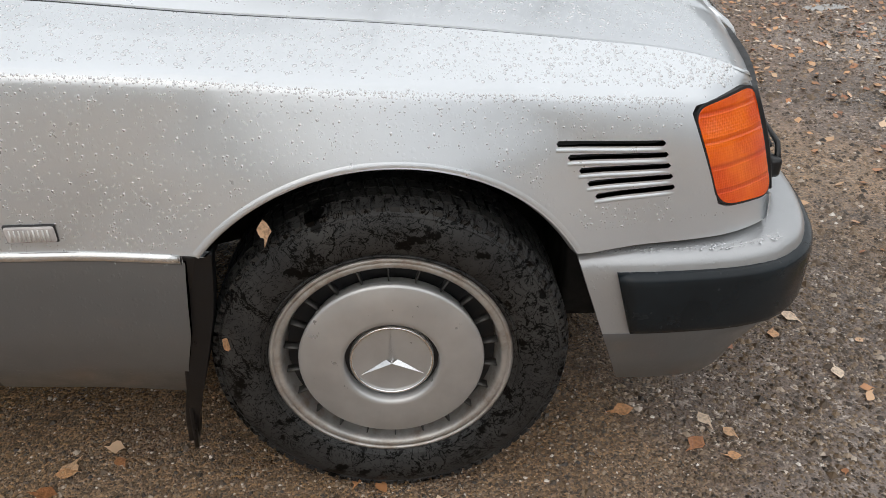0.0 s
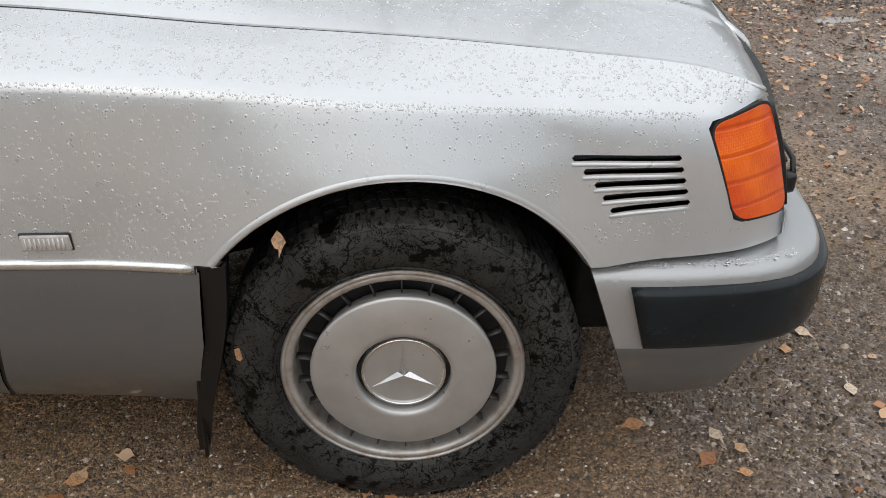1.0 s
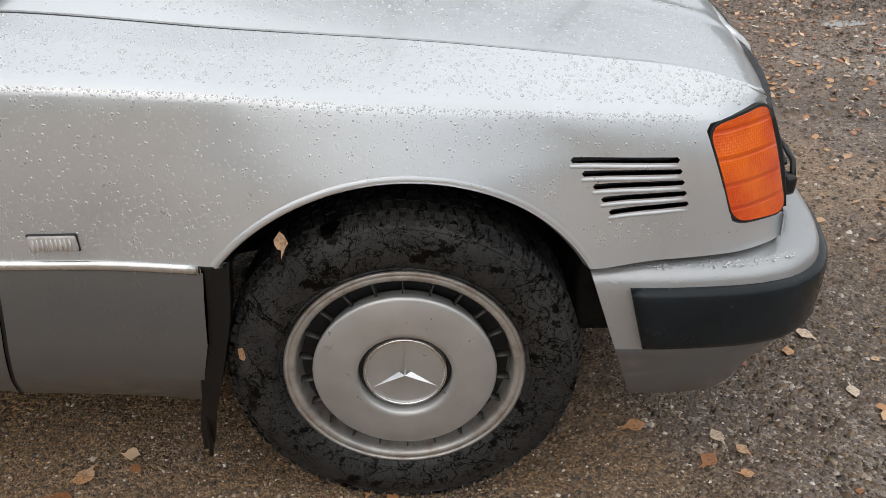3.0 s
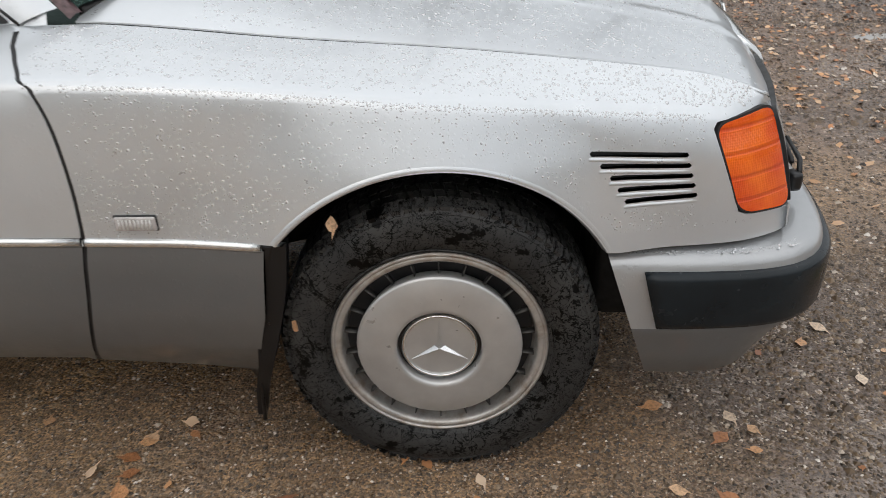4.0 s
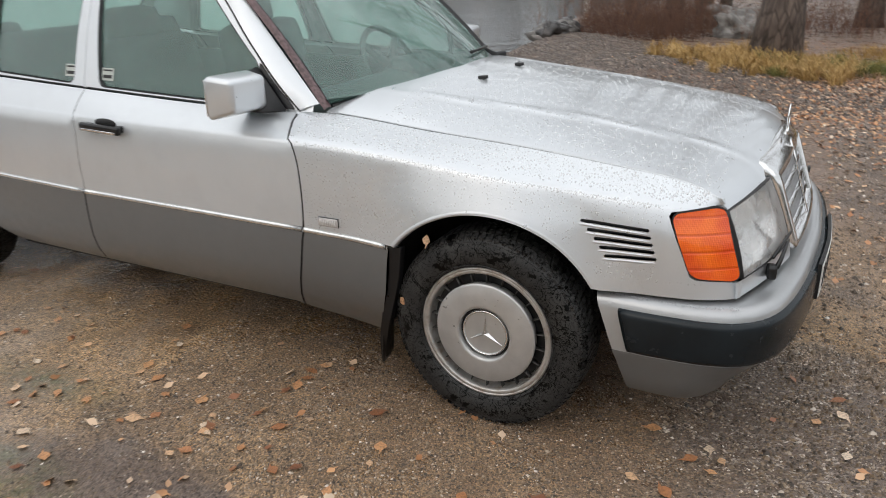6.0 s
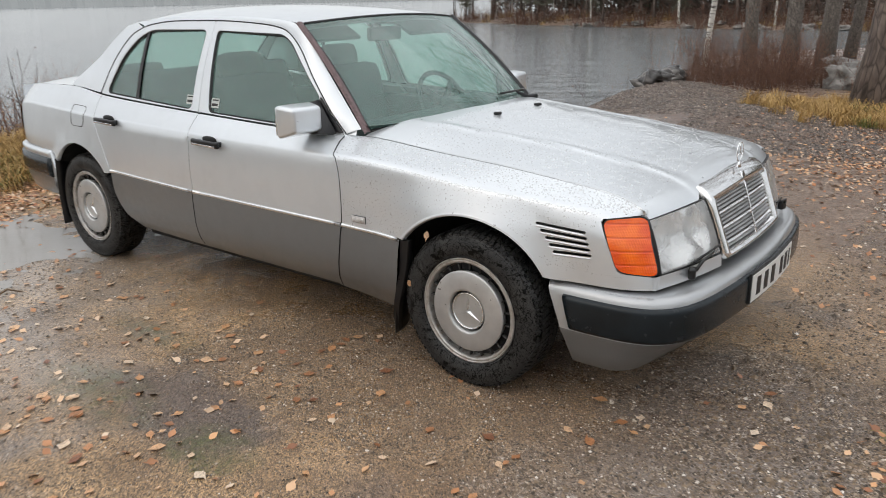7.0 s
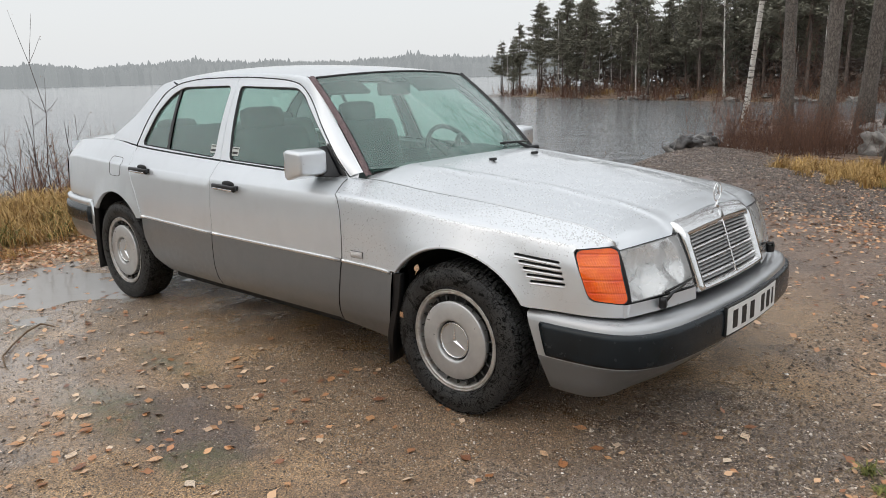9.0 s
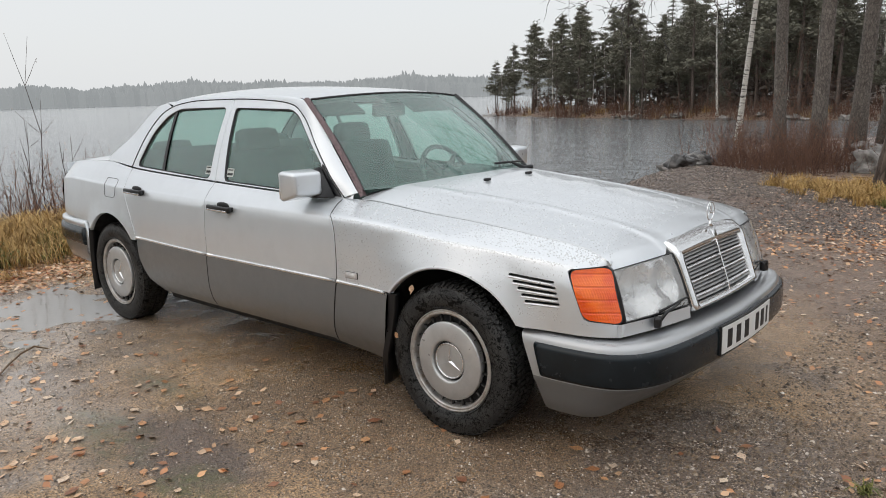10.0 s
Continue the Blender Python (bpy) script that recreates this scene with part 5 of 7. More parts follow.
# bonnet
CREASE_Y = curve((-0.70, 0.49), (-0.3, 0.435), (0.2, 0.385), (0.69, 0.338))
MID_Z = curve((-0.75, 0.985), (-0.50, 0.968), (-0.30, 0.953), (0.0, 0.930), (0.3, 0.897), (0.5, 0.866), (0.62, 0.836), (0.70, 0.803))
RIDGE_Z = curve((-0.75, 0.962), (-0.5, 0.945), (-0.2, 0.918), (0.1, 0.892), (0.4, 0.850), (0.57, 0.815), (0.64, 0.790), (0.695, 0.765))


def bonnet(x, y):
    c, ridge, edge, e = CREASE_Y(x), RIDGE_Z(x), EDGE_Z(x), EDGE_Y(x)
    a = abs(y)
    if x > 0.60:
        edge = EDGE_Z(min(x, 0.625)) - 0.35 * max(0, x - 0.625)
    if a < c:
        z = ridge + (MID_Z(x) - ridge) * (1 - (a / c) ** 2)
    else:
        t = (a - c) / max(0.02, e - c)
        z = ridge + (edge - ridge) * (0.62 * t + 0.38 * t * t)
    ridge_bump = 0.0065 * math.exp(-(((a - c) / 0.022) ** 2)) * float(smoothstep(-0.62, -0.20, x))
    nose = NOSE(a) - x
    return x, y, z + ridge_bump - (0.010 + 0.018 * float(smoothstep(0.30, 0.42, a))) * max(0.0, 1 - nose / 0.06) ** 2


NOSE = curve((0, 0.674), (0.30, 0.672), (0.338, 0.675), (0.365, 0.688), (0.50, 0.670), (0.665, 0.630))
REAR = curve((0, -0.485), (0.3, -0.52), (0.55, -0.60), (0.668, -0.652))
edge_line = [(x, -(EDGE_Y(x) - 0.0065)) for x in np.linspace(-0.650, 0.618, 60)]
outline = edge_line + [(NOSE(abs(y)), y) for y in np.linspace(-0.66, 0.66, 60)] + [(x, -y) for x, y in edge_line[::-1]] + [(REAR(abs(y)), y) for y in np.linspace(0.66, -0.66, 50)]
verts, faces = panel_data(outline, bonnet, (), 0.028, 0.02)
hood = part("bonnet", sheet_mesh("bonnet", verts, faces, SILVER), None, car, "silver bonnet beaded with rain")
# dark ribbon standing in for the shade in the gap beside the bonnet
rim = [(x, EDGE_Y(x)) for x in np.linspace(-0.650, 0.615, 60)]
verts = []
for x, e in rim:
    verts.extend([(x, -(e - 0.013), bonnet(x, e - 0.013)[2] - 0.004), (x, -(e + 0.004), side(x, 5.98)[2] - 0.004)])
both("bonnet_seal", verts, [(2 * i, 2 * i + 1, 2 * i + 3, 2 * i + 2) for i in range(len(rim) - 1)], SEAL, [hood, hood])
for y in (-0.172, 0.172):
    bm = bmesh.new()
    block(bm, (-0.315, y, bonnet(-0.315, y)[2] + 0.007), (0.036, 0.018, 0.014), pose(0, 0, 0, 0, -6, 0), 0.005)
    part("washer_nozzle", bm, BLACK_PLASTIC, hood)

# bonnet star: a ring with three points on a slim stalk
bm = bmesh.new()
star_c = Vector((0.705, 0, 0.861))
tube(bm, [star_c + 0.037 * Vector((0, math.cos(a), math.sin(a))) for a in (2 * math.pi * k / 36 for k in range(37))], 0.0026, 8, False)
for k in range(3):
    a = math.pi / 2 + 2 * math.pi * k / 3
    tube(bm, [star_c, star_c + 0.037 * Vector((0, math.cos(a), math.sin(a)))], [0.005, 0.0012], 4)
tube(bm, [(0.705, 0, 0.800), (0.705, 0, 0.812), (0.705, 0, 0.826)], [0.012, 0.006, 0.004], 10)
part("bonnet_ornament", bm, CHROME, hood, "small chrome ring ornament on a stalk")


# grille
def grille_at(y, b, out=0.0):
    w = 0.337 - 0.012 * (1 - b)
    x = 0.791 - 0.092 * b - 0.042 * max(0.0, (b - 0.78) / 0.22) ** 2 + 0.016 * (1 - (y / 0.34) ** 2) + out
    arch = 0.020 * (1 - (y / 0.34) ** 2) * b
    return Vector((x, y * w / 0.337, 0.525 + 0.255 * b + arch))


def grille_frame():
    verts, faces = [], []
    outer = [(-0.337, b) for b in np.linspace(0, 1, 14)] + [(y, 1) for y in np.linspace(-0.337, 0.337, 30)[1:]] + [(0.337, b) for b in np.linspace(1, 0, 14)[1:]] + [(y, 0) for y in np.linspace(0.337, -0.337, 30)[1:-1]]
    inner = []
    for y, b in outer:
        sy = min(abs(y), 0.295) * (1 if y > 0 else -1)
        inner.append((sy, min(max(b, 0.075), 0.80)))
    rings = [(outer, -0.055), (outer, -0.004), ([(0.985 * y, 0.02 + 0.965 * b) for y, b in outer], 0.007), ([(0.35 * a + 0.65 * c, 0.35 * b + 0.65 * d) for (a, b), (c, d) in zip(outer, inner)], 0.010), (inner, 0.002), (inner, -0.03)]
    n = len(outer)
    for pts, out in rings:
        verts.extend([grille_at(y, b, out) for y, b in pts])
    for r in range(len(rings) - 1):
        for i in range(n):
            a, b = r * n + i, r * n + (i + 1) % n
            faces.append((a, b, b + n, a + n))
    return verts, faces


verts, faces = grille_frame()
frame_part = part("grille", mesh_of("grille", verts, faces, CHROME), None, car, "chrome radiator grille surround with grey slats")
GRILLE_GREY = plain("grille_slat_grey", (0.34, 0.34, 0.345), 0.35, 0.5, 0.2, 20, 0.1)
for k in range(14):
    b = 0.115 + 0.665 * k / 13
    bright = k % 4 == 1
    bm = bmesh.new()
    pts = [grille_at(y, b, -0.006 if bright else -0.010) for y in np.linspace(-0.297, 0.297, 15)]
    rows = [[bm.verts.new(p + Vector(o)) for p in pts] for o in ((-0.014, 0, 0.0040), (0, 0, 0.0020), (0, 0, -0.0024), (-0.014, 0, -0.0030))]
    for r0, r1 in zip(rows, rows[1:]):
        for i in range(14):
            bm.faces.new((r0[i], r1[i], r1[i + 1], r0[i + 1]))
    part("slat", bm, CHROME if bright else GRILLE_GREY, frame_part)
bm = bmesh.new()
tube(bm, [grille_at(0, b, 0.0) for b in np.linspace(0.06, 0.82, 8)], 0.0042, 8)
part("centre_bar", bm, CHROME, frame_part)
bm = bmesh.new()
block(bm, grille_at(0, 0.9, 0.013), (0.006, 0.034, 0.034), pose(0, 0, 0, 0, -22, 0), 0.003)
part("emblem", bm, CHROME, frame_part)
verts = [grille_at(y, b, -0.045) for b in (0.03, 0.97) for y in np.linspace(-0.33, 0.33, 9)]
part("grille_backing", mesh_of("grille_backing", verts, [(i, i + 1, i + 10, i + 9) for i in range(8)], SEAL), None, frame_part)


# headlamps and amber corner lamps
def lamp_surf(out):
    return lambda x, z: (x, -(ref_y(x, z) + out - 0.014 * float(smoothstep(0.64, 0.74, z))), z)


def grown(pts, d):
    c = Vector((sum(p[0] for p in pts) / len(pts), sum(p[1] for p in pts) / len(pts)))
    return [tuple(Vector(p) + (Vector(p) - c).normalized() * d) for p in pts]


verts, faces = panel_data(rounded(LAMP, 0.030, 9), lamp_surf(0.003), (), 0.02, 0.02)
amber = both("corner_lamp", verts, faces, AMBER, label="amber front indicator lamp")
verts, faces = panel_data(rounded(grown(LAMP, 0.0055), 0.034, 9), lamp_surf(0.0015), (rounded(grown(LAMP, -0.001), 0.029, 9),), 0.02, 0.02)
both("lamp_gasket", verts, faces, SEAL, amber)

HA, HB, HC, HD = Vector((0.632, -0.674, 0.731)), Vector((0.700, -0.347, 0.746)), Vector((0.776, -0.342, 0.553)), Vector((0.692, -0.684, 0.549))


def headlamp(u, v, out=0.0):
    p = HA.lerp(HB, u).lerp(HD.lerp(HC, u), v)
    return p + Vector((1, -0.25, 0.3)).normalized() * (out + 0.010 * math.sin(math.pi * u) + 0.006 * math.sin(math.pi * v))


def grid_patch(f, nu, nv, thick=0.0):
    verts = [f(i / nu, j / nv) for j in range(nv + 1) for i in range(nu + 1)]
    faces = [(j * (nu + 1) + i, j * (nu + 1) + i + 1, (j + 1) * (nu + 1) + i + 1, (j + 1) * (nu + 1) + i) for j in range(nv) for i in range(nu)]
    return verts, [f[::-1] for f in faces]


verts, faces = grid_patch(lambda u, v: headlamp(0.012 + 0.976 * u, 0.015 + 0.965 * v), 24, 16)
lens = both("headlamp", verts, faces, LAMP_GLASS, label="clear glass headlamp with a black wiper")


def bowl(u, v):
    d1 = math.hypot((u - 0.33) / 0.36, (v - 0.5) / 0.55)
    d2 = math.hypot((u - 0.80) / 0.19, (v - 0.5) / 0.42)
    depth = 0.05 * max(0, 1 - d1 * d1) + 0.05 * max(0, 1 - d2 * d2)
    return headlamp(u, v, -0.024 - depth)


verts, faces = grid_patch(bowl, 40, 26)
both("reflector", verts, faces, REFLECTOR, lens)
for u, r in ((0.33, 0.022), (0.80, 0.019)):
    bm = bmesh.new()
    bmesh.ops.create_uvsphere(bm, u_segments=16, v_segments=10, radius=r)
    bmesh.ops.scale(bm, vec=(0.5, 1, 1), verts=bm.verts)
    bmesh.ops.translate(bm, vec=headlamp(u, 0.5, -0.05), verts=bm.verts)
    vs, fs = [v.co.copy() for v in bm.verts], [tuple(v.index for v in f.verts) for f in bm.faces]
    bm.free()
    both("bulb_shield", vs, fs, LAMP_GLASS, lens)
rim = [(0, v) for v in np.linspace(0, 1, 10)] + [(u, 1) for u in np.linspace(0, 1, 16)[1:]] + [(1, v) for v in np.linspace(1, 0, 10)[1:]] + [(u, 0) for u in np.linspace(1, 0, 16)[1:-1]]
verts, faces, n = [], [], len(rim)
for shrink, out in ((1.0, -0.09), (1.006, 0.0), (0.985, 0.001), (0.975, -0.03)):
    verts.extend([headlamp(0.5 + (u - 0.5) * shrink, 0.5 + (v - 0.5) * shrink, out) for u, v in rim])
for r in range(3):
    faces.extend([(r * n + i, r * n + (i + 1) % n, (r + 1) * n + (i + 1) % n, (r + 1) * n + i) for i in range(n)])
both("headlamp_gasket", verts, faces, SEAL, lens)
# apron below the headlamp
verts, faces = grid_patch(lambda u, v: HD.lerp(HC, 1.10 * u - 0.10) + Vector((-0.007 + 0.009 * u + 0.004 * v + 0.010 * math.sin(math.pi * u), 0.004 * (1 - u), -0.004 - 0.046 * v)), 12, 4)
both("lamp_apron", verts, faces, SILVER, label="silver strip below the headlamp")
# headlamp wipers
bm = bmesh.new()
p0 = HD.lerp(HC, 0.40) + Vector((0.024, -0.004, -0.020))
block(bm, p0, (0.026, 0.038, 0.040), pose(0, 0, 0, 0, 0, 15), 0.008)
tube(bm, [p0 + Vector((0.012, 0, 0.012)), p0 + Vector((0.020, 0.03, 0.034)), headlamp(0.78, 0.90, 0.018)], [0.007, 0.006, 0.004], 6)
tube(bm, [headlamp(0.45, 0.955, 0.012), headlamp(0.97, 0.84, 0.012)], [0.005, 0.004], 6)
vs, fs = [v.co.copy() for v in bm.verts], [tuple(v.index for v in f.verts) for f in bm.faces]
bm.verts.index_update()
fs = [tuple(v.index for v in f.verts) for f in bm.faces]
bm.free()
both("headlamp_wiper", vs, fs, BLACK_PLASTIC, lens, "black headlamp wiper")


# bumpers
def sweep(path, profile, shear=None):
    """Sweeps an (out, z) profile along a plan path, on the right side from its end to the middle, then mirrored."""
    full = path + [(x, -y) for x, y in path[::-1][1:]]
    verts, faces, k = [], [], len(profile)
    for i, (x, y) in enumerate(full):
        a, b = full[max(i - 1, 0)], full[min(i + 1, len(full) - 1)]
        t = Vector((b[0] - a[0], b[1] - a[1])).normalized()
        nx, ny = t.y, -t.x
        if (nx * (x + 1.5) + ny * y) < 0:
            nx, ny = -nx, -ny
        under = float(smoothstep(0.55, 0.82, x)) if x > 0 else 0.0
        for out, z in profile:
            if z < 0.325 and x > 0:
                out, z = out - 0.65 * under * (0.325 - z), z + 0.22 * under * (0.325 - z)
            dx = shear(x, y, z) if shear else 0.0
            verts.append((x + nx * out + dx, y + ny * out, z))
    for i in range(len(full) - 1):
        for j in range(k - 1):
            a = i * k + j
            faces.append((a, a + k, a + k + 1, a + 1))
    for i in (0, len(full) - 1):
        ring_ = [i * k + j for j in range(k)]
        faces.append(tuple(ring_))
    return verts, faces


def crisp(me, degrees):
    me.set_sharp_from_angle(angle=radians(degrees))
    return me


def bumper_path(pts, step=0.03):
    return eased(pts, step)


front_path = bumper_path([(0.320, -0.812), (0.45, -0.814), (0.58, -0.808), (0.675, -0.788), (0.748, -0.738), (0.795, -0.655), (0.83, -0.50), (0.852, -0.28), (0.862, -0.10), (0.865, 0.0)])


def front_shear(x, y, z):
    return 0.36 * (0.49 - z) * float(smoothstep(0.50, 0.33, x))


upper = [(-0.14, 0.484), (-0.075, 0.487), (-0.045, 0.4875), (-0.030, 0.486), (-0.020, 0.482), (-0.0125, 0.475), (-0.008, 0.466), (-0.006, 0.456), (-0.004, 0.450), (-0.004, 0.322), (-0.020, 0.30), (-0.10, 0.30)]
verts, faces = sweep(front_path, upper, front_shear)
bumper = part("front_bumper", crisp(mesh_of("front_bumper", verts, faces, BUMPER_GREY), 28), None, car, "front bumper with silver top and dark rubber band")
rub_path = [p for p in front_path if p[0] > 0.375 or abs(p[1]) < 0.5]
rub = [(-0.02, 0.4565), (-0.001, 0.456), (0.007, 0.453), (0.0115, 0.446), (0.013, 0.434), (0.014, 0.39), (0.013, 0.345), (0.009, 0.334), (-0.004, 0.330), (-0.02, 0.330)]
verts, faces = sweep(rub_path, rub, front_shear)
part("rubber_band", mesh_of("rubber_band", verts, faces, BUMPER_RUBBER), None, bumper, "dark blue-black rubber bumper band")
valance = [(-0.012, 0.3255), (-0.003, 0.3245), (-0.002, 0.316), (-0.008, 0.300), (-0.014, 0.262), (-0.024, 0.205), (-0.036, 0.193), (-0.12, 0.198)]
verts, faces = sweep(front_path, valance, front_shear)
part("valance", crisp(mesh_of("valance", verts, faces, CLADDING), 40), None, bumper, "scuffed grey lower valance")
# number plate, its writing as bars
NOSE_X = curve((0, 0.865), (0.1, 0.862), (0.28, 0.852), (0.5, 0.83))


def bent_plate(y0, y1, z0, z1, back, front, steps):
    """A flat bar that follows the bumper's curve."""
    verts, faces = [], []
    for i in range(steps + 1):
        y = y0 + (y1 - y0) * i / steps
        x = NOSE_X(abs(y))
        verts.extend([(x + back, y, z0), (x + front, y, z0), (x + front, y, z1), (x + back, y, z1)])
    for i in range(steps):
        faces.extend([(4 * i + j, 4 * i + 4 + j, 4 * i + 4 + (j + 1) % 4, 4 * i + (j + 1) % 4) for j in range(4)])
    return verts, [f[::-1] for f in faces] + [(0, 1, 2, 3), tuple(4 * steps + j for j in (3, 2, 1, 0))]


plate = part("number_plate", mesh_of("number_plate", *bent_plate(-0.265, 0.265, 0.346, 0.464, 0.010, 0.021, 14), BAR_BLACK, False), None, car, "white number plate with black characters")
part("plate_face", mesh_of("plate_face", *bent_plate(-0.259, 0.259, 0.352, 0.458, 0.019, 0.0235, 14), WHITE, False), None, plate)
for y in (-0.195, -0.115, -0.035, 0.085, 0.155, 0.215):
    w = 0.020 if y < 0.2 else 0.010
    part("bar", mesh_of("bar", *bent_plate(y - w, y + w, 0.369, 0.441, 0.022, 0.0250, 2), BAR_BLACK, False), None, plate)
rear_path = bumper_path([(-3.175, -0.832), (-3.40, -0.812), (-3.60, -0.780), (-3.74, -0.725), (-3.83, -0.62), (-3.88, -0.40), (-3.90, 0.0)])
verts, faces = sweep(rear_path, [(-0.06, 0.600), (-0.004, 0.602), (0.010, 0.594), (0.012, 0.575), (0.004, 0.560), (0.004, 0.40), (-0.02, 0.36)])
rear_bumper = part("rear_bumper", mesh_of("rear_bumper", verts, faces, SILVER_SIDE), None, car, "rear bumper with silver top and dark band")
verts, faces = sweep(rear_path, [(0.0, 0.557), (0.020, 0.552), (0.026, 0.52), (0.024, 0.455), (0.012, 0.440), (0.0, 0.438)])
part("rubber_band", mesh_of("rubber_band", verts, faces, BUMPER_RUBBER), None, rear_bumper)
verts, faces = sweep(rear_path, [(0.006, 0.436), (0.004, 0.40), (-0.02, 0.32), (-0.07, 0.29)])
part("valance", mesh_of("valance", verts, faces, CLADDING), None, rear_bumper)


# glasshouse
def pillar_y(x, z):
    t = z - EDGE_Z(x)
    return EDGE_Y(x) - 0.415 * t - 0.06 * t * t + 0.012 * math.sin(min(math.pi, max(0, math.pi * t / 0.42)))


def house(out=0.0):
    return lambda x, z: (x, -(pillar_y(x, z) + out), z)


SEAM = eased([(-0.738, 0.905), (-0.955, 1.116), (-1.13, 1.275), (-1.24, 1.330), (-1.40, 1.352), (-1.75, 1.366), (-2.05, 1.364), (-2.28, 1.345), (-2.42, 1.300), (-2.52, 1.19), (-2.625, 0.979)], 0.03)
FRONT_HOLE = [(-0.905, 0.918), (-1.622, 0.944), (-1.70, 1.318), (-1.235, 1.300), (-1.165, 1.268), (-0.905, 1.045)]
REAR_HOLE = [(-1.768, 0.948), (-2.560, 0.986), (-2.455, 1.185), (-2.36, 1.275), (-2.26, 1.312), (-1.790, 1.322)]
front_seam = [p for p in SEAM if p[0] > -1.735]
rear_seam = [p for p in SEAM if p[0] < -1.75]
frame_f = offset(front_seam, -0.006) + [(-1.738, 1.360), (-1.700, 0.936)] + [(x, EDGE_Z(x) + 0.004) for x in np.linspace(-1.68, -0.73, 30)]
frame_r = [(-1.706, 0.937), (-1.745, 1.361)] + offset(rear_seam, 0.006)[:-1] + [(-2.615, 0.982)] + [(x, EDGE_Z(x) + 0.004) for x in np.linspace(-2.60, -1.72, 28)]


def corner_round(pts, r):
    return rounded(pts, r, 5)


hole_f, hole_r = corner_round(FRONT_HOLE, 0.03), corner_round(REAR_HOLE, 0.04)
verts, faces = panel_data(frame_f, house(), (grown(hole_f, 0.008), [(-0.755, 0.916), (-0.890, 0.921), (-0.890, 1.045)]), 0.03, 0.025)
both("window_frame", verts, faces, SILVER_SIDE, front_doors)
verts, faces = panel_data(frame_r, house(), (grown(hole_r, 0.008),), 0.03, 0.025)
both("window_frame", verts, faces, SILVER_SIDE, rear_doors)
for hole, parents in ((hole_f, front_doors), (hole_r, rear_doors)):
    verts, faces = panel_data(grown(hole, 0.011), house(-0.004), (grown(hole, 0.001),), 0.02, 0.02)
    both("window_seal", verts, faces, SEAL, parents)
    verts, faces = panel_data(grown(hole, 0.002), house(-0.016), (), 0.08, 0)
    for ob in both("window_glass", verts, faces, GLASS, parents, "green-tinted side window with raindrops"):
        ob.visible_shadow = False
verts, faces = panel_data([(-2.245, 0.960), (-2.275, 0.962), (-2.305, 1.318), (-2.282, 1.320)], house(-0.006), (), 0.03, 0.01)
both("quarter_bar", verts, faces, SEAL, rear_doors)
verts = []
for x in np.linspace(-0.695, -0.93, 16):
    verts.extend([Vector(side(x, 5.80)) + Vector((0, 0.006, -0.002)), Vector((x, -EDGE_Y(x) + 0.003, EDGE_Z(x) - 0.001)), Vector((x, -pillar_y(x, EDGE_Z(x) + 0.03) + 0.004, EDGE_Z(x) + 0.03))])
both("pillar_foot", verts, [(3 * i + j, 3 * i + j + 3, 3 * i + j + 4, 3 * i + j + 1) for i in range(15) for j in (0, 1)], SILVER_SIDE)
sail = rounded([(-0.748, 0.908), (-0.898, 0.916), (-0.898, 1.055)], 0.01)
verts, faces = panel_data(sail, house(0.004), (), 0.03, 0.012)
both("mirror_sail", verts, faces, BLACK_PLASTIC, front_doors, "black plastic mirror triangle")
verts, faces = bar_along([(x, -(pillar_y(x, EDGE_Z(x) + 0.008) + 0.001), EDGE_Z(x) + 0.006) for x in np.linspace(-0.90, -1.69, 20)], [(-0.006, -0.003), (0.0015, -0.002), (0.0015, 0.002), (-0.006, 0.003)])
both("belt_moulding", verts, faces, SEAL, front_doors)
verts, faces = bar_along([(x, -(pillar_y(x, EDGE_Z(x) + 0.008) + 0.001), EDGE_Z(x) + 0.006) for x in np.linspace(-1.71, -2.60, 20)], [(-0.006, -0.003), (0.0015, -0.002), (0.0015, 0.002), (-0.006, 0.003)])
both("belt_moulding", verts, faces, SEAL, rear_doors)

# roof, pillars and screens
ROOF_MID = curve((-1.04, 1.372), (-1.15, 1.388), (-1.45, 1.414), (-1.9, 1.430), (-2.25, 1.420), (-2.45, 1.398), (-2.60, 1.365))
ROOF_EDGE_Z = curve((-1.10, 1.350), (-1.30, 1.372), (-1.6, 1.386), (-1.95, 1.390), (-2.25, 1.380), (-2.45, 1.352), (-2.60, 1.31))
ROOF_EDGE_Y = curve((-1.10, 0.563), (-1.5, 0.552), (-2.0, 0.550), (-2.4, 0.548), (-2.6, 0.548))


def roof(x, y):
    t = min(1.15, abs(y) / ROOF_EDGE_Y(x))
    return x, y, ROOF_MID(x) + (ROOF_EDGE_Z(x) - ROOF_MID(x)) * t ** 2.4


FRONT_EDGE = curve((0, -1.055), (0.3, -1.075), (0.56, -1.125))
BACK_EDGE = curve((0, -2.53), (0.3, -2.525), (0.55, -2.50))
line = [(x, -ROOF_EDGE_Y(x)) for x in np.linspace(-1.125, -2.50, 50)]
outline = line + [(BACK_EDGE(abs(y)), y) for y in np.linspace(-0.54, 0.54, 30)] + [(x, -y) for x, y in line[::-1]] + [(FRONT_EDGE(abs(y)), y) for y in np.linspace(0.55, -0.55, 30)]
verts, faces = panel_data(outline, roof, (), 0.045, 0.012)
roof_part = part("roof", sheet_mesh("roof", verts, faces, SILVER), None, car, "silver car roof beaded with rain")
verts, faces = panel_data(outline, lambda x, y: (x, y * 0.97, roof(x, y)[2] - 0.03), (), 0.09, 0)
part("headliner", mesh_of("headliner", verts, faces, HEADLINER), None, roof_part)

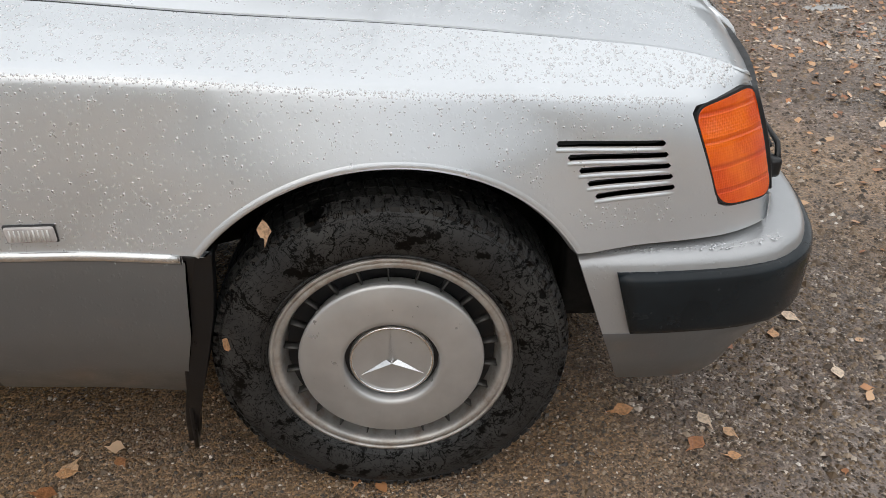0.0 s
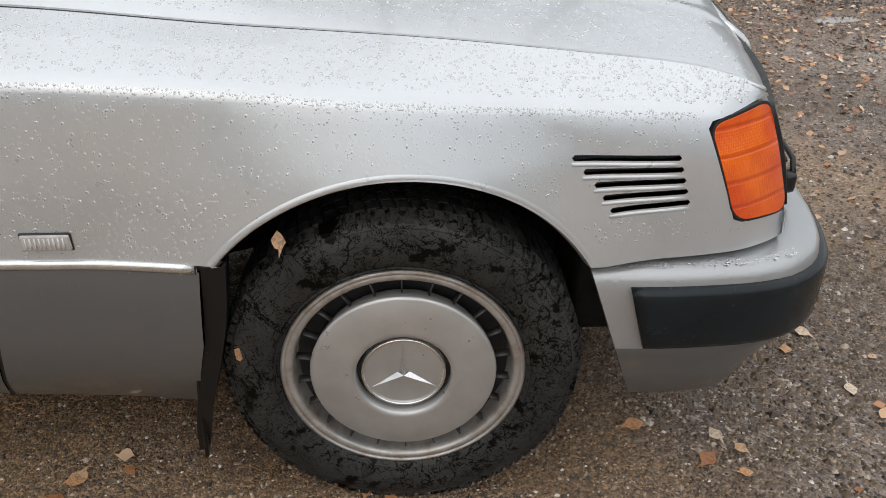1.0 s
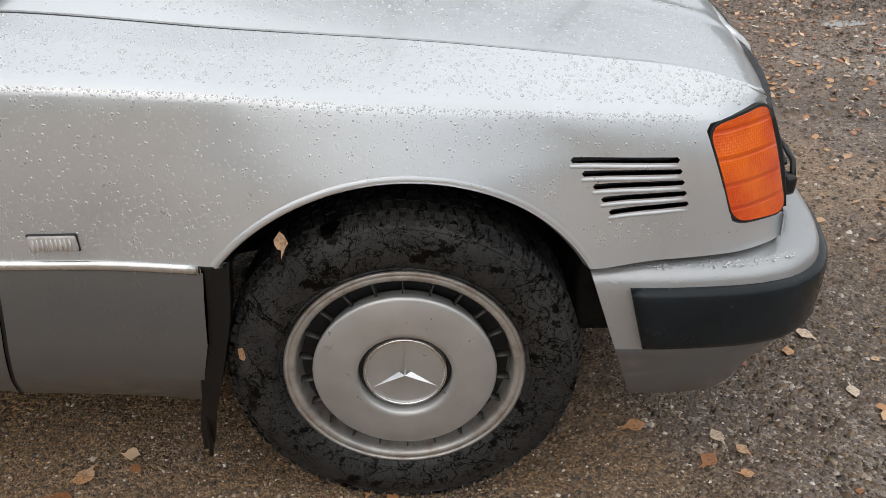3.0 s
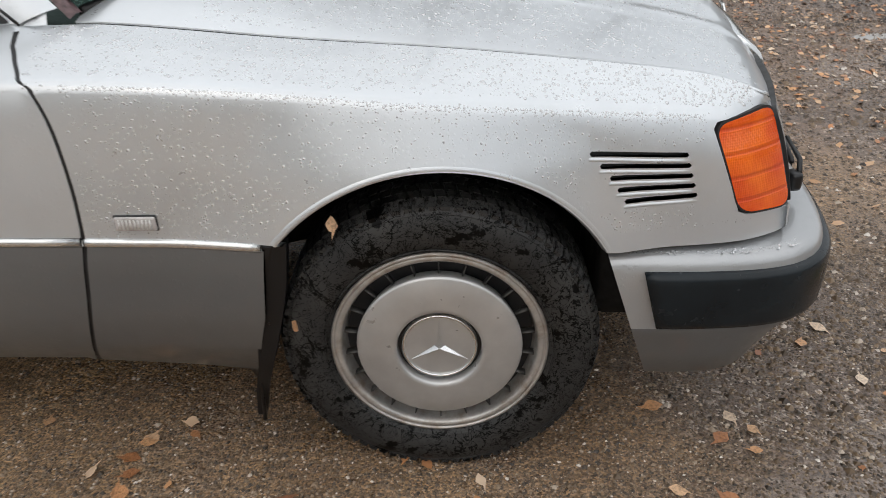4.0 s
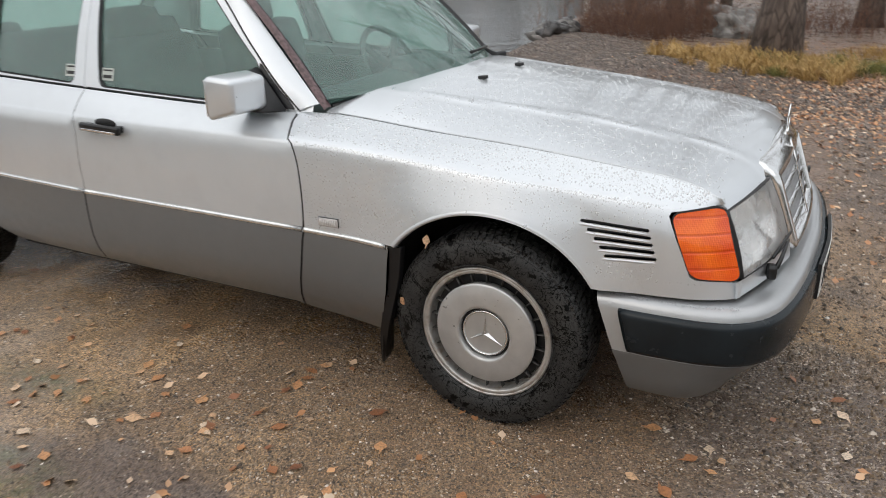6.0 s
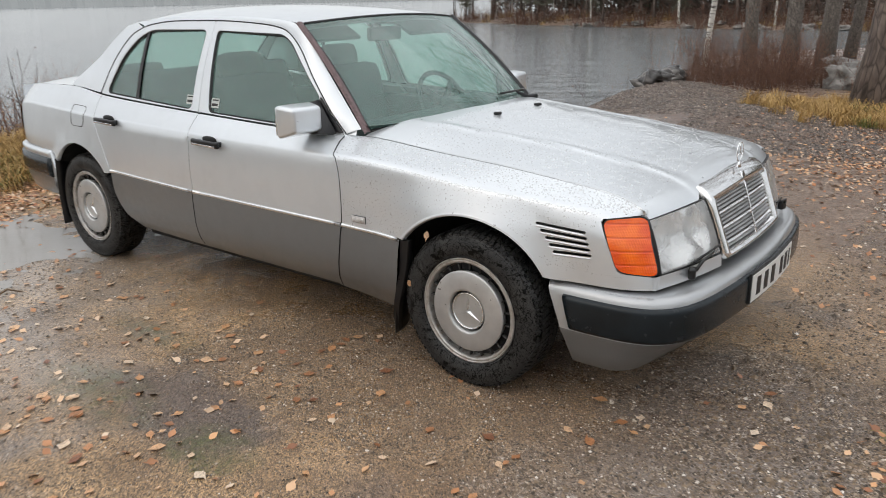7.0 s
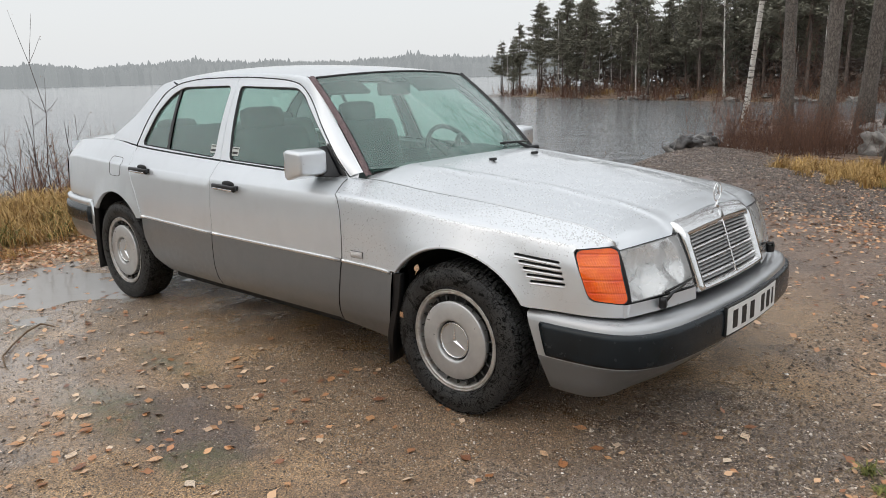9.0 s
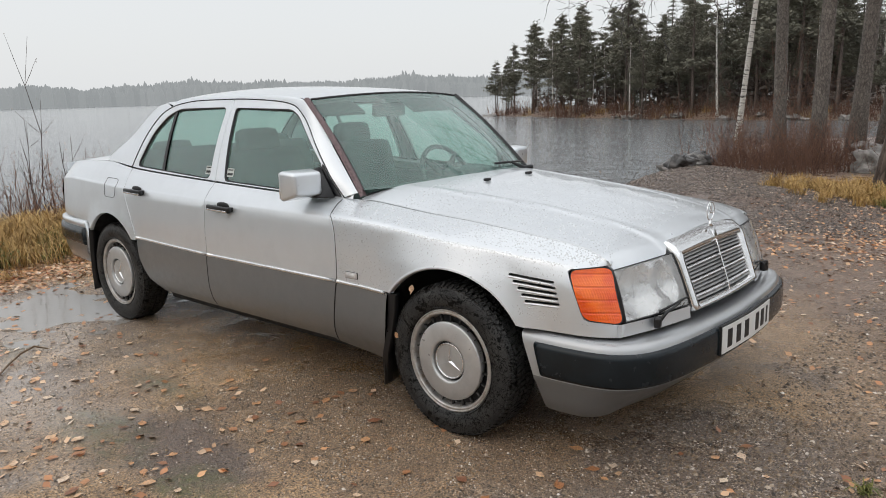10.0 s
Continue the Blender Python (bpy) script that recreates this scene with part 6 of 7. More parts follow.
# side rail from the front pillar over the doors into the rear pillar
inner_line = []
for x, z in SEAM:
    if x > -1.18:
        t = (x + 0.716) / (-1.18 + 0.716)
        inner_line.append(Vector((-0.655 - 0.47 * t, -(0.680 - 0.112 * t), 0.905 + 0.447 * t)))
    else:
        inner_line.append(Vector((x, -ROOF_EDGE_Y(x), ROOF_EDGE_Z(x))))
verts, faces = [], []
cut = [i for i, (x, z) in enumerate(SEAM) if x > -2.36]
for i in cut:
    x, z = SEAM[i]
    a, b = Vector((x, -pillar_y(x, z), z)), inner_line[i]
    for j in range(6):
        t = j / 5
        p = a.lerp(b, t)
        out = Vector((0, -0.55, 0.83)) if x < -1.2 else Vector((0.25, -0.85, 0.45))
        verts.append(p + out * 0.005 * math.sin(math.pi * t))
for i in range(len(cut) - 1):
    for j in range(5):
        a = i * 6 + j
        faces.append((a, a + 1, a + 7, a + 6))
both("roof_rail", verts, faces, SILVER_SIDE, label="silver front pillar and roof rail")
# rear pillar
REAR_GLASS = [(-2.515, 1.338), (-2.62, 1.270), (-2.78, 1.155), (-2.95, 1.030)]
c_pillar = [p for p in SEAM if p[0] < -2.33] + [(-2.66, 0.982), (-2.80, 0.995), (-2.97, 1.004)] + REAR_GLASS[::-1] + [(-2.42, 1.354)]


def c_surf(x, z):
    y = pillar_y(x, z)
    lean = float(smoothstep(-2.45, -2.95, x) * smoothstep(1.0, 1.2, z)) * 0.055
    return x, -(y - lean), z


verts, faces = panel_data(c_pillar, c_surf, (), 0.03, 0.015)
both("rear_pillar", verts, faces, SILVER_SIDE, label="silver rear roof pillar")
TOP = curve((-2.33, 1.335), (-2.42, 1.354), (-2.52, 1.337))
verts = []
for x in np.linspace(-2.345, -2.525, 10):
    p, q = Vector(c_surf(x, TOP(x))), Vector((x, -ROOF_EDGE_Y(x) + 0.004, ROOF_EDGE_Z(x)))
    verts.extend([p + Vector((0, 0, -0.002)), p.lerp(q, 0.5) + Vector((0, -0.003, 0.004)), q])
both("roof_corner", verts, [(3 * i + j, 3 * i + j + 3, 3 * i + j + 4, 3 * i + j + 1) for i in range(9) for j in (0, 1)], SILVER_SIDE)
# dark gutter line along the doors
verts, faces = bar_along([(x, -(pillar_y(x, z) + 0.001), z) for x, z in SEAM], [(-0.01, -0.0032), (0.001, -0.003), (0.002, 0.0), (0.001, 0.003), (-0.01, 0.0032)])
both("gutter_seal", verts, faces, SEAL, label="black door seal line")


# windscreen and rear window
def screen(bottom, top, bulge, n=24, m=14):
    def at(u, v):
        y = 2 * u - 1
        p, q = bottom(y), top(y)
        r = p.lerp(q, v)
        return r + Vector(bulge) * math.sin(math.pi * v) * 0.5
    return grid_patch(at, n, m), at


(ws, wf), screen_at = screen(lambda y: Vector((-0.505 - 0.150 * abs(y) ** 2.2, 0.640 * y, 0.957 - 0.040 * y * y)), lambda y: Vector((-1.058 - 0.062 * abs(y) ** 2.2, 0.552 * y, 1.375 - 0.024 * y * y)), (0.02, 0, 0.03))
shield = part("windscreen", mesh_of("windscreen", ws, [f[::-1] for f in wf], SCREEN_GLASS), None, car, "raked windscreen covered in raindrops")
shield.visible_shadow = False
for sgn in (1, -1):
    bm = bmesh.new()
    pts = [screen_at(0.5 - 0.5 * sgn, v) + Vector((-0.003, -0.022 * sgn, 0.005)) for v in np.linspace(-0.02, 1.01, 16)]
    rows = [[bm.verts.new(p + Vector(o)) for p in pts] for o in ((-0.010, -0.012 * sgn, -0.006), (0.001, -0.008 * sgn, 0.003), (0.005, 0.009 * sgn, 0.003), (0.002, 0.020 * sgn, -0.006))]
    for r0, r1 in zip(rows, rows[1:]):
        for i in range(15):
            bm.faces.new((r0[i], r0[i + 1], r1[i + 1], r1[i]))
    part("screen_seal", bm, PILLAR_SEAL if sgn > 0 else SEAL, shield, "faded reddish brown pillar seal" if sgn > 0 else "")
for v, mat, r in ((1.004, SEAL, 0.0065), (-0.01, SEAL, 0.011)):
    bm = bmesh.new()
    tube(bm, [screen_at(u, v) for u in np.linspace(0, 1, 24)], r, 6)
    part("screen_seal", bm, mat, shield)
bm = bmesh.new()
# one wiper, parked at the foot of the far side
base = screen_at(0.86, 0.0) + Vector((0.03, 0.0, 0.012))
tube(bm, [base + Vector((0.02, 0.05, 0.0)), base, screen_at(0.76, 0.05) + Vector((0.03, 0, 0.02))], [0.014, 0.012, 0.006], 8)
tube(bm, [screen_at(u, 0.045 + 0.03 * u) + Vector((0.015, 0, 0.012)) for u in np.linspace(0.64, 0.95, 8)], 0.006, 6)
part("wiper", bm, BLACK_PLASTIC, shield, "black windscreen wiper")
verts = [Vector((-0.50 - 0.16 * abs(y) ** 2.2 + dx, 0.66 * y, z)) for dx, z in ((0.015, 0.940), (-0.10, 0.925)) for y in np.linspace(-1, 1, 15)]
part("scuttle", mesh_of("scuttle", verts, [(i, i + 1, i + 16, i + 15) for i in range(14)], BLACK_PLASTIC), None, car)
(rs, rf), rear_at = screen(lambda y: Vector((-3.02 + 0.055 * y * y, 0.600 * y, 1.020)), lambda y: Vector((-2.54 + 0.02 * y * y, 0.530 * y, 1.374 - 0.045 * y * y)), (-0.03, 0, 0.04))
back = part("rear_window", mesh_of("rear_window", rs, rf, GLASS), None, car, "rear window")
back.visible_shadow = False
for v in (-0.01, 1.01):
    bm = bmesh.new()
    tube(bm, [rear_at(u, v) for u in np.linspace(0.06, 0.94, 16)], 0.006, 6)
    part("screen_seal", bm, SEAL, back)
for u in (0.0, 1.0):
    bm = bmesh.new()
    tube(bm, [rear_at(u, v) for v in np.linspace(0, 0.93, 10)], 0.006, 6)
    part("screen_seal", bm, SEAL, back)


edge3 = [Vector(c_surf(a + (b - a) * t, c + (d - c) * t)) for (a, c), (b, d) in zip(REAR_GLASS[::-1], REAR_GLASS[::-1][1:]) for t in (0, 0.25, 0.5, 0.75)] + [Vector(c_surf(*REAR_GLASS[0]))]
verts, faces = [], []
for i, p in enumerate(edge3):
    q = rear_at(0.0, i / (len(edge3) - 1))
    verts.extend([p, p.lerp(q, 0.5) + Vector((-0.006, -0.004, 0.006)), q])
for i in range(len(edge3) - 1):
    faces.extend([(3 * i + j, 3 * i + j + 1, 3 * i + j + 4, 3 * i + j + 3) for j in (0, 1)])
both("pillar_return", verts, faces, SILVER_SIDE)
base = [Vector((-2.66, -0.70, 0.985)), Vector((-2.97, -(EDGE_Y(-2.97) - 0.002), 0.998)), Vector((-3.06, -0.60, 1.012)), Vector((-2.80, -0.50, 1.0))]
both("boot_channel", base, [(0, 1, 2, 3)], SILVER_SIDE, smooth=False)

# boot lid and tail
def boot(x, y):
    t = abs(y) / max(0.2, EDGE_Y(x))
    mid = curve((-3.84, 0.955), (-3.75, 0.99), (-3.4, 1.012), (-3.0, 1.020))(x)
    return x, y, mid + (EDGE_Z(x) - mid) * t ** 2.2


line = [(x, -(EDGE_Y(x) - 0.004)) for x in np.linspace(-2.955, -3.83, 36)]
outline = line + [(-3.845, y) for y in np.linspace(-0.5, 0.5, 20)] + [(x, -y) for x, y in line[::-1]] + [(-3.03 + 0.13 * y * y, y) for y in np.linspace(0.70, -0.70, 24)]
verts, faces = panel_data(outline, boot, (), 0.045, 0.02)
boot_lid = part("boot_lid", sheet_mesh("boot_lid", verts, faces, SILVER), None, car, "silver boot lid beaded with rain")
verts = [Vector((-3.84 - 0.02 * math.sin(3 * v), 0.62 * (2 * u - 1), 0.56 + 0.39 * v)) for v in np.linspace(0, 1, 6) for u in np.linspace(0, 1, 11)]
part("tail_panel", mesh_of("tail_panel", verts, [(j * 11 + i, j * 11 + i + 1, (j + 1) * 11 + i + 1, (j + 1) * 11 + i) for j in range(5) for i in range(10)], SILVER_SIDE), None, car)
tail = rounded([(-3.70, 0.665), (-3.825, 0.665), (-3.825, 0.86), (-3.72, 0.86)], 0.015)
verts, faces = panel_data(tail, lambda x, z: (x, -(ref_y(x, z) + 0.003 - 0.02 * float(smoothstep(0.78, 0.87, z))), z), (), 0.03, 0.01)
both("tail_lamp", verts, faces, RED_LENS, label="red tail lamp")

# fuel flap line and door handles
flap = rounded([(-2.86, 0.79), (-2.72, 0.79), (-2.70, 0.90), (-2.86, 0.905)], 0.03, 6)
verts, faces = panel_data([(x, at_z(x, z)) for x, z in grown(flap, 0.0035)], lambda x, s: (side(x, s)[0], side(x, s)[1] - 0.0012, side(x, s)[2]), ([(x, at_z(x, z)) for x, z in flap],), 0.02, 0.004, AS)
part("fuel_flap_seam", mesh_of("fuel_flap_seam", verts, faces, SEAL), None, quarters[0])


def handle(x, z, parents):
    y = side(x, at_z(x, z))[1]
    shapes = []
    bm = bmesh.new()
    block(bm, (x, y - 0.024, z), (0.200, 0.020, 0.030), pose(0, 0, 0, 0, 1.5, 0), 0.007)
    block(bm, (x - 0.078, y - 0.010, z), (0.034, 0.030, 0.024), None, 0.004)
    block(bm, (x + 0.078, y - 0.010, z), (0.034, 0.030, 0.024), None, 0.004)
    shapes.append(("door_handle", bm, BLACK_PLASTIC, "black pull handle with a bright lower edge"))
    bm = bmesh.new()
    block(bm, (x - 0.002, y - 0.0335, z - 0.0075), (0.176, 0.006, 0.0085), pose(0, 0, 0, 0, 1.5, 0), 0.0015)
    shapes.append(("handle_insert", bm, CHROME, ""))
    for name, dz, height, mat in (("handle_recess", 0.014, 0.019, SEAL), ("handle_cup", -0.022, 0.024, SILVER_SIDE)):
        bm = bmesh.new()
        bmesh.ops.create_uvsphere(bm, u_segments=24, v_segments=10, radius=1.0)
        for v in bm.verts:
            v.co.z = math.copysign(abs(v.co.z) ** 0.8, v.co.z)
        bmesh.ops.transform(bm, matrix=Matrix.Translation((x + 0.004, y + 0.002, z + dz)) @ Matrix.Diagonal((0.056, 0.0050, height, 1)), verts=bm.verts)
        shapes.append((name, bm, mat, ""))
    for name, bm, mat, label in shapes:
        bm.verts.index_update()
        vs, fs = [v.co.copy() for v in bm.verts], [tuple(v.index for v in f.verts) for f in bm.faces]
        bm.free()
        both(name, vs, fs, mat, parents, label)


handle(-1.515, 0.815, front_doors)
handle(-2.43, 0.845, rear_doors)

# small labels in the window corners, their writing as bars
STICKER = plain("pale_window_label", (0.55, 0.58, 0.55), 0.5, 0, 0.1, 60, 0.0)
for x0, z0, parents in ((-1.600, 0.962, front_doors), (-1.800, 0.968, rear_doors)):
    for k, (dz, h, mat) in enumerate(((0.022, 0.044, STICKER), (0.036, 0.006, BAR_BLACK), (0.014, 0.012, BAR_BLACK))):
        w = 0.030 if k == 0 else 0.023
        verts = [house(-0.013 + 0.001 * min(k, 1))(x0 + w * i, z0 + dz + h * j / 2) for j in (-1, 1) for i in (-1, 1)]
        mesh = mesh_of("window_label" if k == 0 else "bar", verts, [(0, 2, 3, 1)], mat, False)
        if k == 0:
            label = part("window_label", mesh, None, parents[0], "small pale label in the window corner")
        else:
            part("bar", mesh, None, label)

# door mirrors
bm = bmesh.new()
bmesh.ops.create_cube(bm, size=1.0)
for v in bm.verts:
    p = v.co
    if p.x > 0:
        p.y = p.y * 0.80 + 0.02
        p.z = p.z * 0.72 + 0.07
bmesh.ops.transform(bm, matrix=Matrix.Translation((-0.876, -0.838, 0.966)) @ pose(0, 0, 0, 0, 0, -8) @ Matrix.Diagonal((0.105, 0.185, 0.145, 1)), verts=bm.verts)
bmesh.ops.bevel(bm, geom=bm.edges[:], offset=0.017, segments=5, affect="EDGES", profile=0.5)
bm.verts.index_update()
vs, fs = [v.co.copy() for v in bm.verts], [tuple(v.index for v in f.verts) for f in bm.faces]
bm.free()
mirrors = both("door_mirror", vs, fs, SILVER, label="square silver door mirror")
bm = bmesh.new()
ring_in = [(-0.752, -0.742, 0.905), (-0.900, -0.748, 0.908), (-0.900, -0.700, 1.045)]
ring_out = [(-0.835, -0.792, 0.905), (-0.918, -0.800, 0.906), (-0.915, -0.770, 1.030)]
for a, b in ((ring_in, ring_out),):
    lo, hi = [bm.verts.new(p) for p in a], [bm.verts.new(p) for p in b]
    for i in range(3):
        bm.faces.new((lo[i], lo[(i + 1) % 3], hi[(i + 1) % 3], hi[i]))
    bm.faces.new(hi)
    bm.faces.new(lo[::-1])
bmesh.ops.recalc_face_normals(bm, faces=bm.faces[:])
bmesh.ops.bevel(bm, geom=bm.edges[:], offset=0.006, segments=2, affect="EDGES", profile=0.5)
bm.verts.index_update()
vs, fs = [v.co.copy() for v in bm.verts], [tuple(v.index for v in f.verts) for f in bm.faces]
bm.free()
both("mirror_arm", vs, fs, BLACK_PLASTIC, mirrors)
MIRROR = plain("mirror_face", (0.85, 0.85, 0.85), 0.03, 1.0, 0.02, 5, 0.0)
bm = bmesh.new()
block(bm, (-0.9305, -0.846, 0.968), (0.004, 0.145, 0.115), pose(0, 0, 0, 0, 0, -8), 0.001)
bm.verts.index_update()
vs, fs = [v.co.copy() for v in bm.verts], [tuple(v.index for v in f.verts) for f in bm.faces]
bm.free()
both("mirror_face", vs, fs, MIRROR, mirrors)

# wheel arches, mudflaps and the underside
for cx, r, y1 in ((-0.004, 0.402, -0.790), (-2.80, 0.402, -0.815)):
    verts, faces = [], []
    for y in (y1, -0.46):
        verts.extend([(x, y, z) for x, z in arc(cx, 0.305, r, 178, 30, 24)])
    n = len(verts) // 2
    faces = [(i, i + 1, n + i + 1, n + i) for i in range(n - 1)] + [tuple(range(n, 2 * n))]
    both("wheel_arch", verts, faces, DARK)


def flap_part(x, y0, y1, z0, z1, lean, wide):
    verts, faces = [], []
    for j in range(9):
        v = j / 8
        z = z0 + (z1 - z0) * v
        for i in range(5):
            t = i / 4
            y = y0 + (y1 - y0) * t + 0.012 * v * (1 - t)
            verts.append((x - lean * v - 0.085 * t + 0.02 * math.sin(math.pi * t) - 0.012 * math.sin(3 * v), y, z))
    k = len(verts)
    verts.extend([(a - wide, b, c) for a, b, c in verts])
    for j in range(8):
        for i in range(4):
            a = j * 5 + i
            faces.append((a, a + 1, a + 6, a + 5))
            faces.append((k + a, k + a + 5, k + a + 6, k + a + 1))
        for i in (0, 4):
            a = j * 5 + i
            faces.append((a, a + 5, k + a + 5, k + a) if i == 0 else (a, k + a, k + a + 5, a + 5))
    faces.append(tuple(range(40, 45)) + tuple(range(k + 44, k + 39, -1)))
    return verts, faces


verts, faces = flap_part(-0.305, -0.868, -0.66, 0.552, 0.125, 0.055, 0.007)
both("mudflap", verts, faces, BLACK_PLASTIC, label="black rubber mudflap")
verts, faces = flap_part(-3.115, -0.840, -0.62, 0.56, 0.14, 0.04, 0.007)
both("mudflap", verts, faces, BLACK_PLASTIC, label="black rubber mudflap")
clip = bmesh.new()
block(clip, (-0.322, -0.862, 0.520), (0.040, 0.014, 0.062), pose(0, 0, 0, 0, 12, 0), 0.005)
part("mudflap_bracket", clip, BLACK_PLASTIC, car)
# plain blocks added to stop light leaking; the thin front tray darkens the ground
for c, s in (((-1.45, 0, 0.245), (2.0, 1.34, 0.17)), ((-3.42, 0, 0.40), (0.72, 1.36, 0.22)), ((0.50, 0, 0.38), (0.34, 1.36, 0.22)), ((0.38, 0, 0.262), (0.56, 1.10, 0.06)), ((-2.8, 0, 0.33), (0.75, 0.84, 0.16)), ((0.02, 0, 0.33), (0.72, 0.84, 0.16)), ((0.0, 0, 0.60), (1.10, 0.90, 0.30))):
    bm = bmesh.new()
    block(bm, c, s, None, 0.02)
    part("underbody", bm, DARK, car)

# cabin: floor, dashboard, seats, steering wheel
bm = bmesh.new()
block(bm, (-1.72, 0, 0.35), (2.3, 1.48, 0.06), None, 0.01)
part("cabin_floor", bm, TRIM, car)
bm = bmesh.new()
block(bm, (-0.80, 0, 0.79), (0.34, 1.26, 0.20), pose(0, 0, 0, 0, 8, 0), 0.05)
dash = part("dashboard", bm, TRIM, car)
bm = bmesh.new()
block(bm, (-0.86, 0.37, 0.915), (0.16, 0.34, 0.06), pose(0, 0, 0, 0, 10, 0), 0.025)
part("instrument_hood", bm, TRIM, dash)
for y in (-0.715, 0.715):
    bm = bmesh.new()
    block(bm, (-1.77, y, 0.65), (1.80, 0.05, 0.46), None, 0.02)
    part("door_trim", bm, TRIM, car)
bm = bmesh.new()
block(bm, (-2.78, 0, 0.93), (0.40, 1.30, 0.06), None, 0.02)
part("parcel_shelf", bm, TRIM, car)
for y in (-0.37, 0.37):
    bm = bmesh.new()
    block(bm, (-1.42, y, 0.55), (0.52, 0.52, 0.20), pose(0, 0, 0, 0, -8, 0), 0.07)
    seat = part("front_seat", bm, CLOTH, car, "dark grey cloth seat with headrest")
    bm = bmesh.new()
    block(bm, (-1.74, y, 0.80), (0.17, 0.50, 0.58), pose(0, 0, 0, 0, -14, 0), 0.075)
    part("backrest", bm, CLOTH, seat)
    bm = bmesh.new()
    block(bm, (-1.845, y, 1.125), (0.10, 0.27, 0.15), pose(0, 0, 0, 0, -10, 0), 0.05)
    part("headrest", bm, CLOTH, seat)
bm = bmesh.new()
block(bm, (-2.32, 0, 0.55), (0.52, 1.30, 0.18), pose(0, 0, 0, 0, -8, 0), 0.06)
bench = part("rear_bench", bm, CLOTH, car, "dark grey cloth rear bench")
bm = bmesh.new()
block(bm, (-2.62, 0, 0.80), (0.18, 1.30, 0.56), pose(0, 0, 0, 0, -20, 0), 0.07)
part("backrest", bm, CLOTH, bench)
for y in (-0.40, 0.40):
    bm = bmesh.new()
    block(bm, (-2.74, y, 1.05), (0.10, 0.26, 0.13), pose(0, 0, 0, 0, -12, 0), 0.045)
    part("headrest", bm, CLOTH, bench)
bm = bmesh.new()
hub = Vector((-1.03, 0.37, 0.885))
lean = pose(0, 0, 0, 0, 62, 0).to_3x3()
tube(bm, [hub + lean @ Vector((0.195 * math.cos(a), 0.195 * math.sin(a), 0)) for a in (2 * math.pi * k / 40 for k in range(41))], 0.014, 8, False)
for a in (0.3, 2.84, 3.9, 5.5):
    tube(bm, [hub, hub + lean @ Vector((0.19 * math.sin(a), 0.19 * math.cos(a), 0))], [0.03, 0.014], 6)
tube(bm, [hub, hub + Vector((0.2, 0, -0.10))], [0.06, 0.03], 12)
part("steering_wheel", bm, TRIM, car, "dark four-spoke steering wheel")
bm = bmesh.new()
block(bm, (-1.13, 0.0, 1.285), (0.03, 0.24, 0.07), None, 0.015)
part("inner_mirror", bm, TRIM, car)
for y in (-0.37, 0.37):
    bm = bmesh.new()
    block(bm, (-1.19, y, 1.315), (0.17, 0.36, 0.02), pose(0, 0, 0, 0, 30, 0), 0.008)
    part("sun_visor", bm, TRIM, car)


# wheels
def tyre_mesh():
    R = 0.3155
    prof = [(0.205, 0.060), (0.213, 0.082), (0.228, 0.093), (0.250, 0.0965), (0.272, 0.095), (0.289, 0.090), (0.300, 0.083), (0.3075, 0.074), (0.3085, 0.06), (0.3085, -0.06), (0.3075, -0.074), (0.289, -0.090), (0.25, -0.0965), (0.213, -0.082), (0.205, -0.06)]
    fine_prof = []
    for r, o in prof:
        fine_prof.append((r, -o))
    verts, faces = lathe(fine_prof, 96)
    faces = [f[::-1] for f in faces]
    # raised rings on the sidewall
    for r0 in (0.222, 0.294):
        n = len(verts)
        v, f = lathe([(r0 - 0.002, -0.088 if r0 > 0.25 else -0.0895), (r0, -0.0945 if r0 < 0.25 else -0.0895), (r0 + 0.002, -0.090 if r0 < 0.25 else -0.086)], 96)
        verts.extend(v)
        faces.extend([tuple(n + i for i in q[::-1]) for q in f])
    body = len(faces)
    # tread blocks: a shoulder row that wraps round the edge, and rows across
    rows = ((-0.084, -0.062, 0.66), (-0.058, -0.032, 0.8), (-0.028, -0.002, 0.75), (0.002, 0.028, 0.75), (0.032, 0.058, 0.8), (0.062, 0.084, 0.66))
    for j, (y0, y1, share) in enumerate(rows):
        count = 84
        for k in range(count):
            a0 = 2 * math.pi * (k + 0.33 * j) / count
            a1 = a0 + 2 * math.pi / count * share
            skew = 0.012 if j in (1, 2) else -0.012 if j in (3, 4) else 0.0
            n = len(verts)
            for y in (y0, y1):
                edge = abs(y) > 0.08
                for r in (0.297 if edge else 0.302, 0.3065 if edge else R):
                    for a in (a0, a1):
                        b = a + skew * (1 if y == y1 else 0)
                        verts.append((r * math.cos(b), y, r * math.sin(b)))
            faces.extend([(n, n + 1, n + 3, n + 2), (n + 4, n + 6, n + 7, n + 5), (n + 2, n + 3, n + 7, n + 6), (n, n + 2, n + 6, n + 4), (n + 1, n + 5, n + 7, n + 3)])
    # the foot of the tyre stands flat on the ground
    out = []
    for x, y, z in verts:
        if z < -0.306:
            z = -0.306 - 0.1 * (-0.306 - z)
            y *= 1.0
        bulge = 1 + 0.03 * max(0.0, (-z - 0.22) / 0.1) if z < -0.22 and abs(y) > 0.05 else 1.0
        out.append((x, y * bulge, z))
    return mesh_of("tyre", out, faces[:body], TYRE), mesh_of("tread", out, faces[body:], TYRE, False)


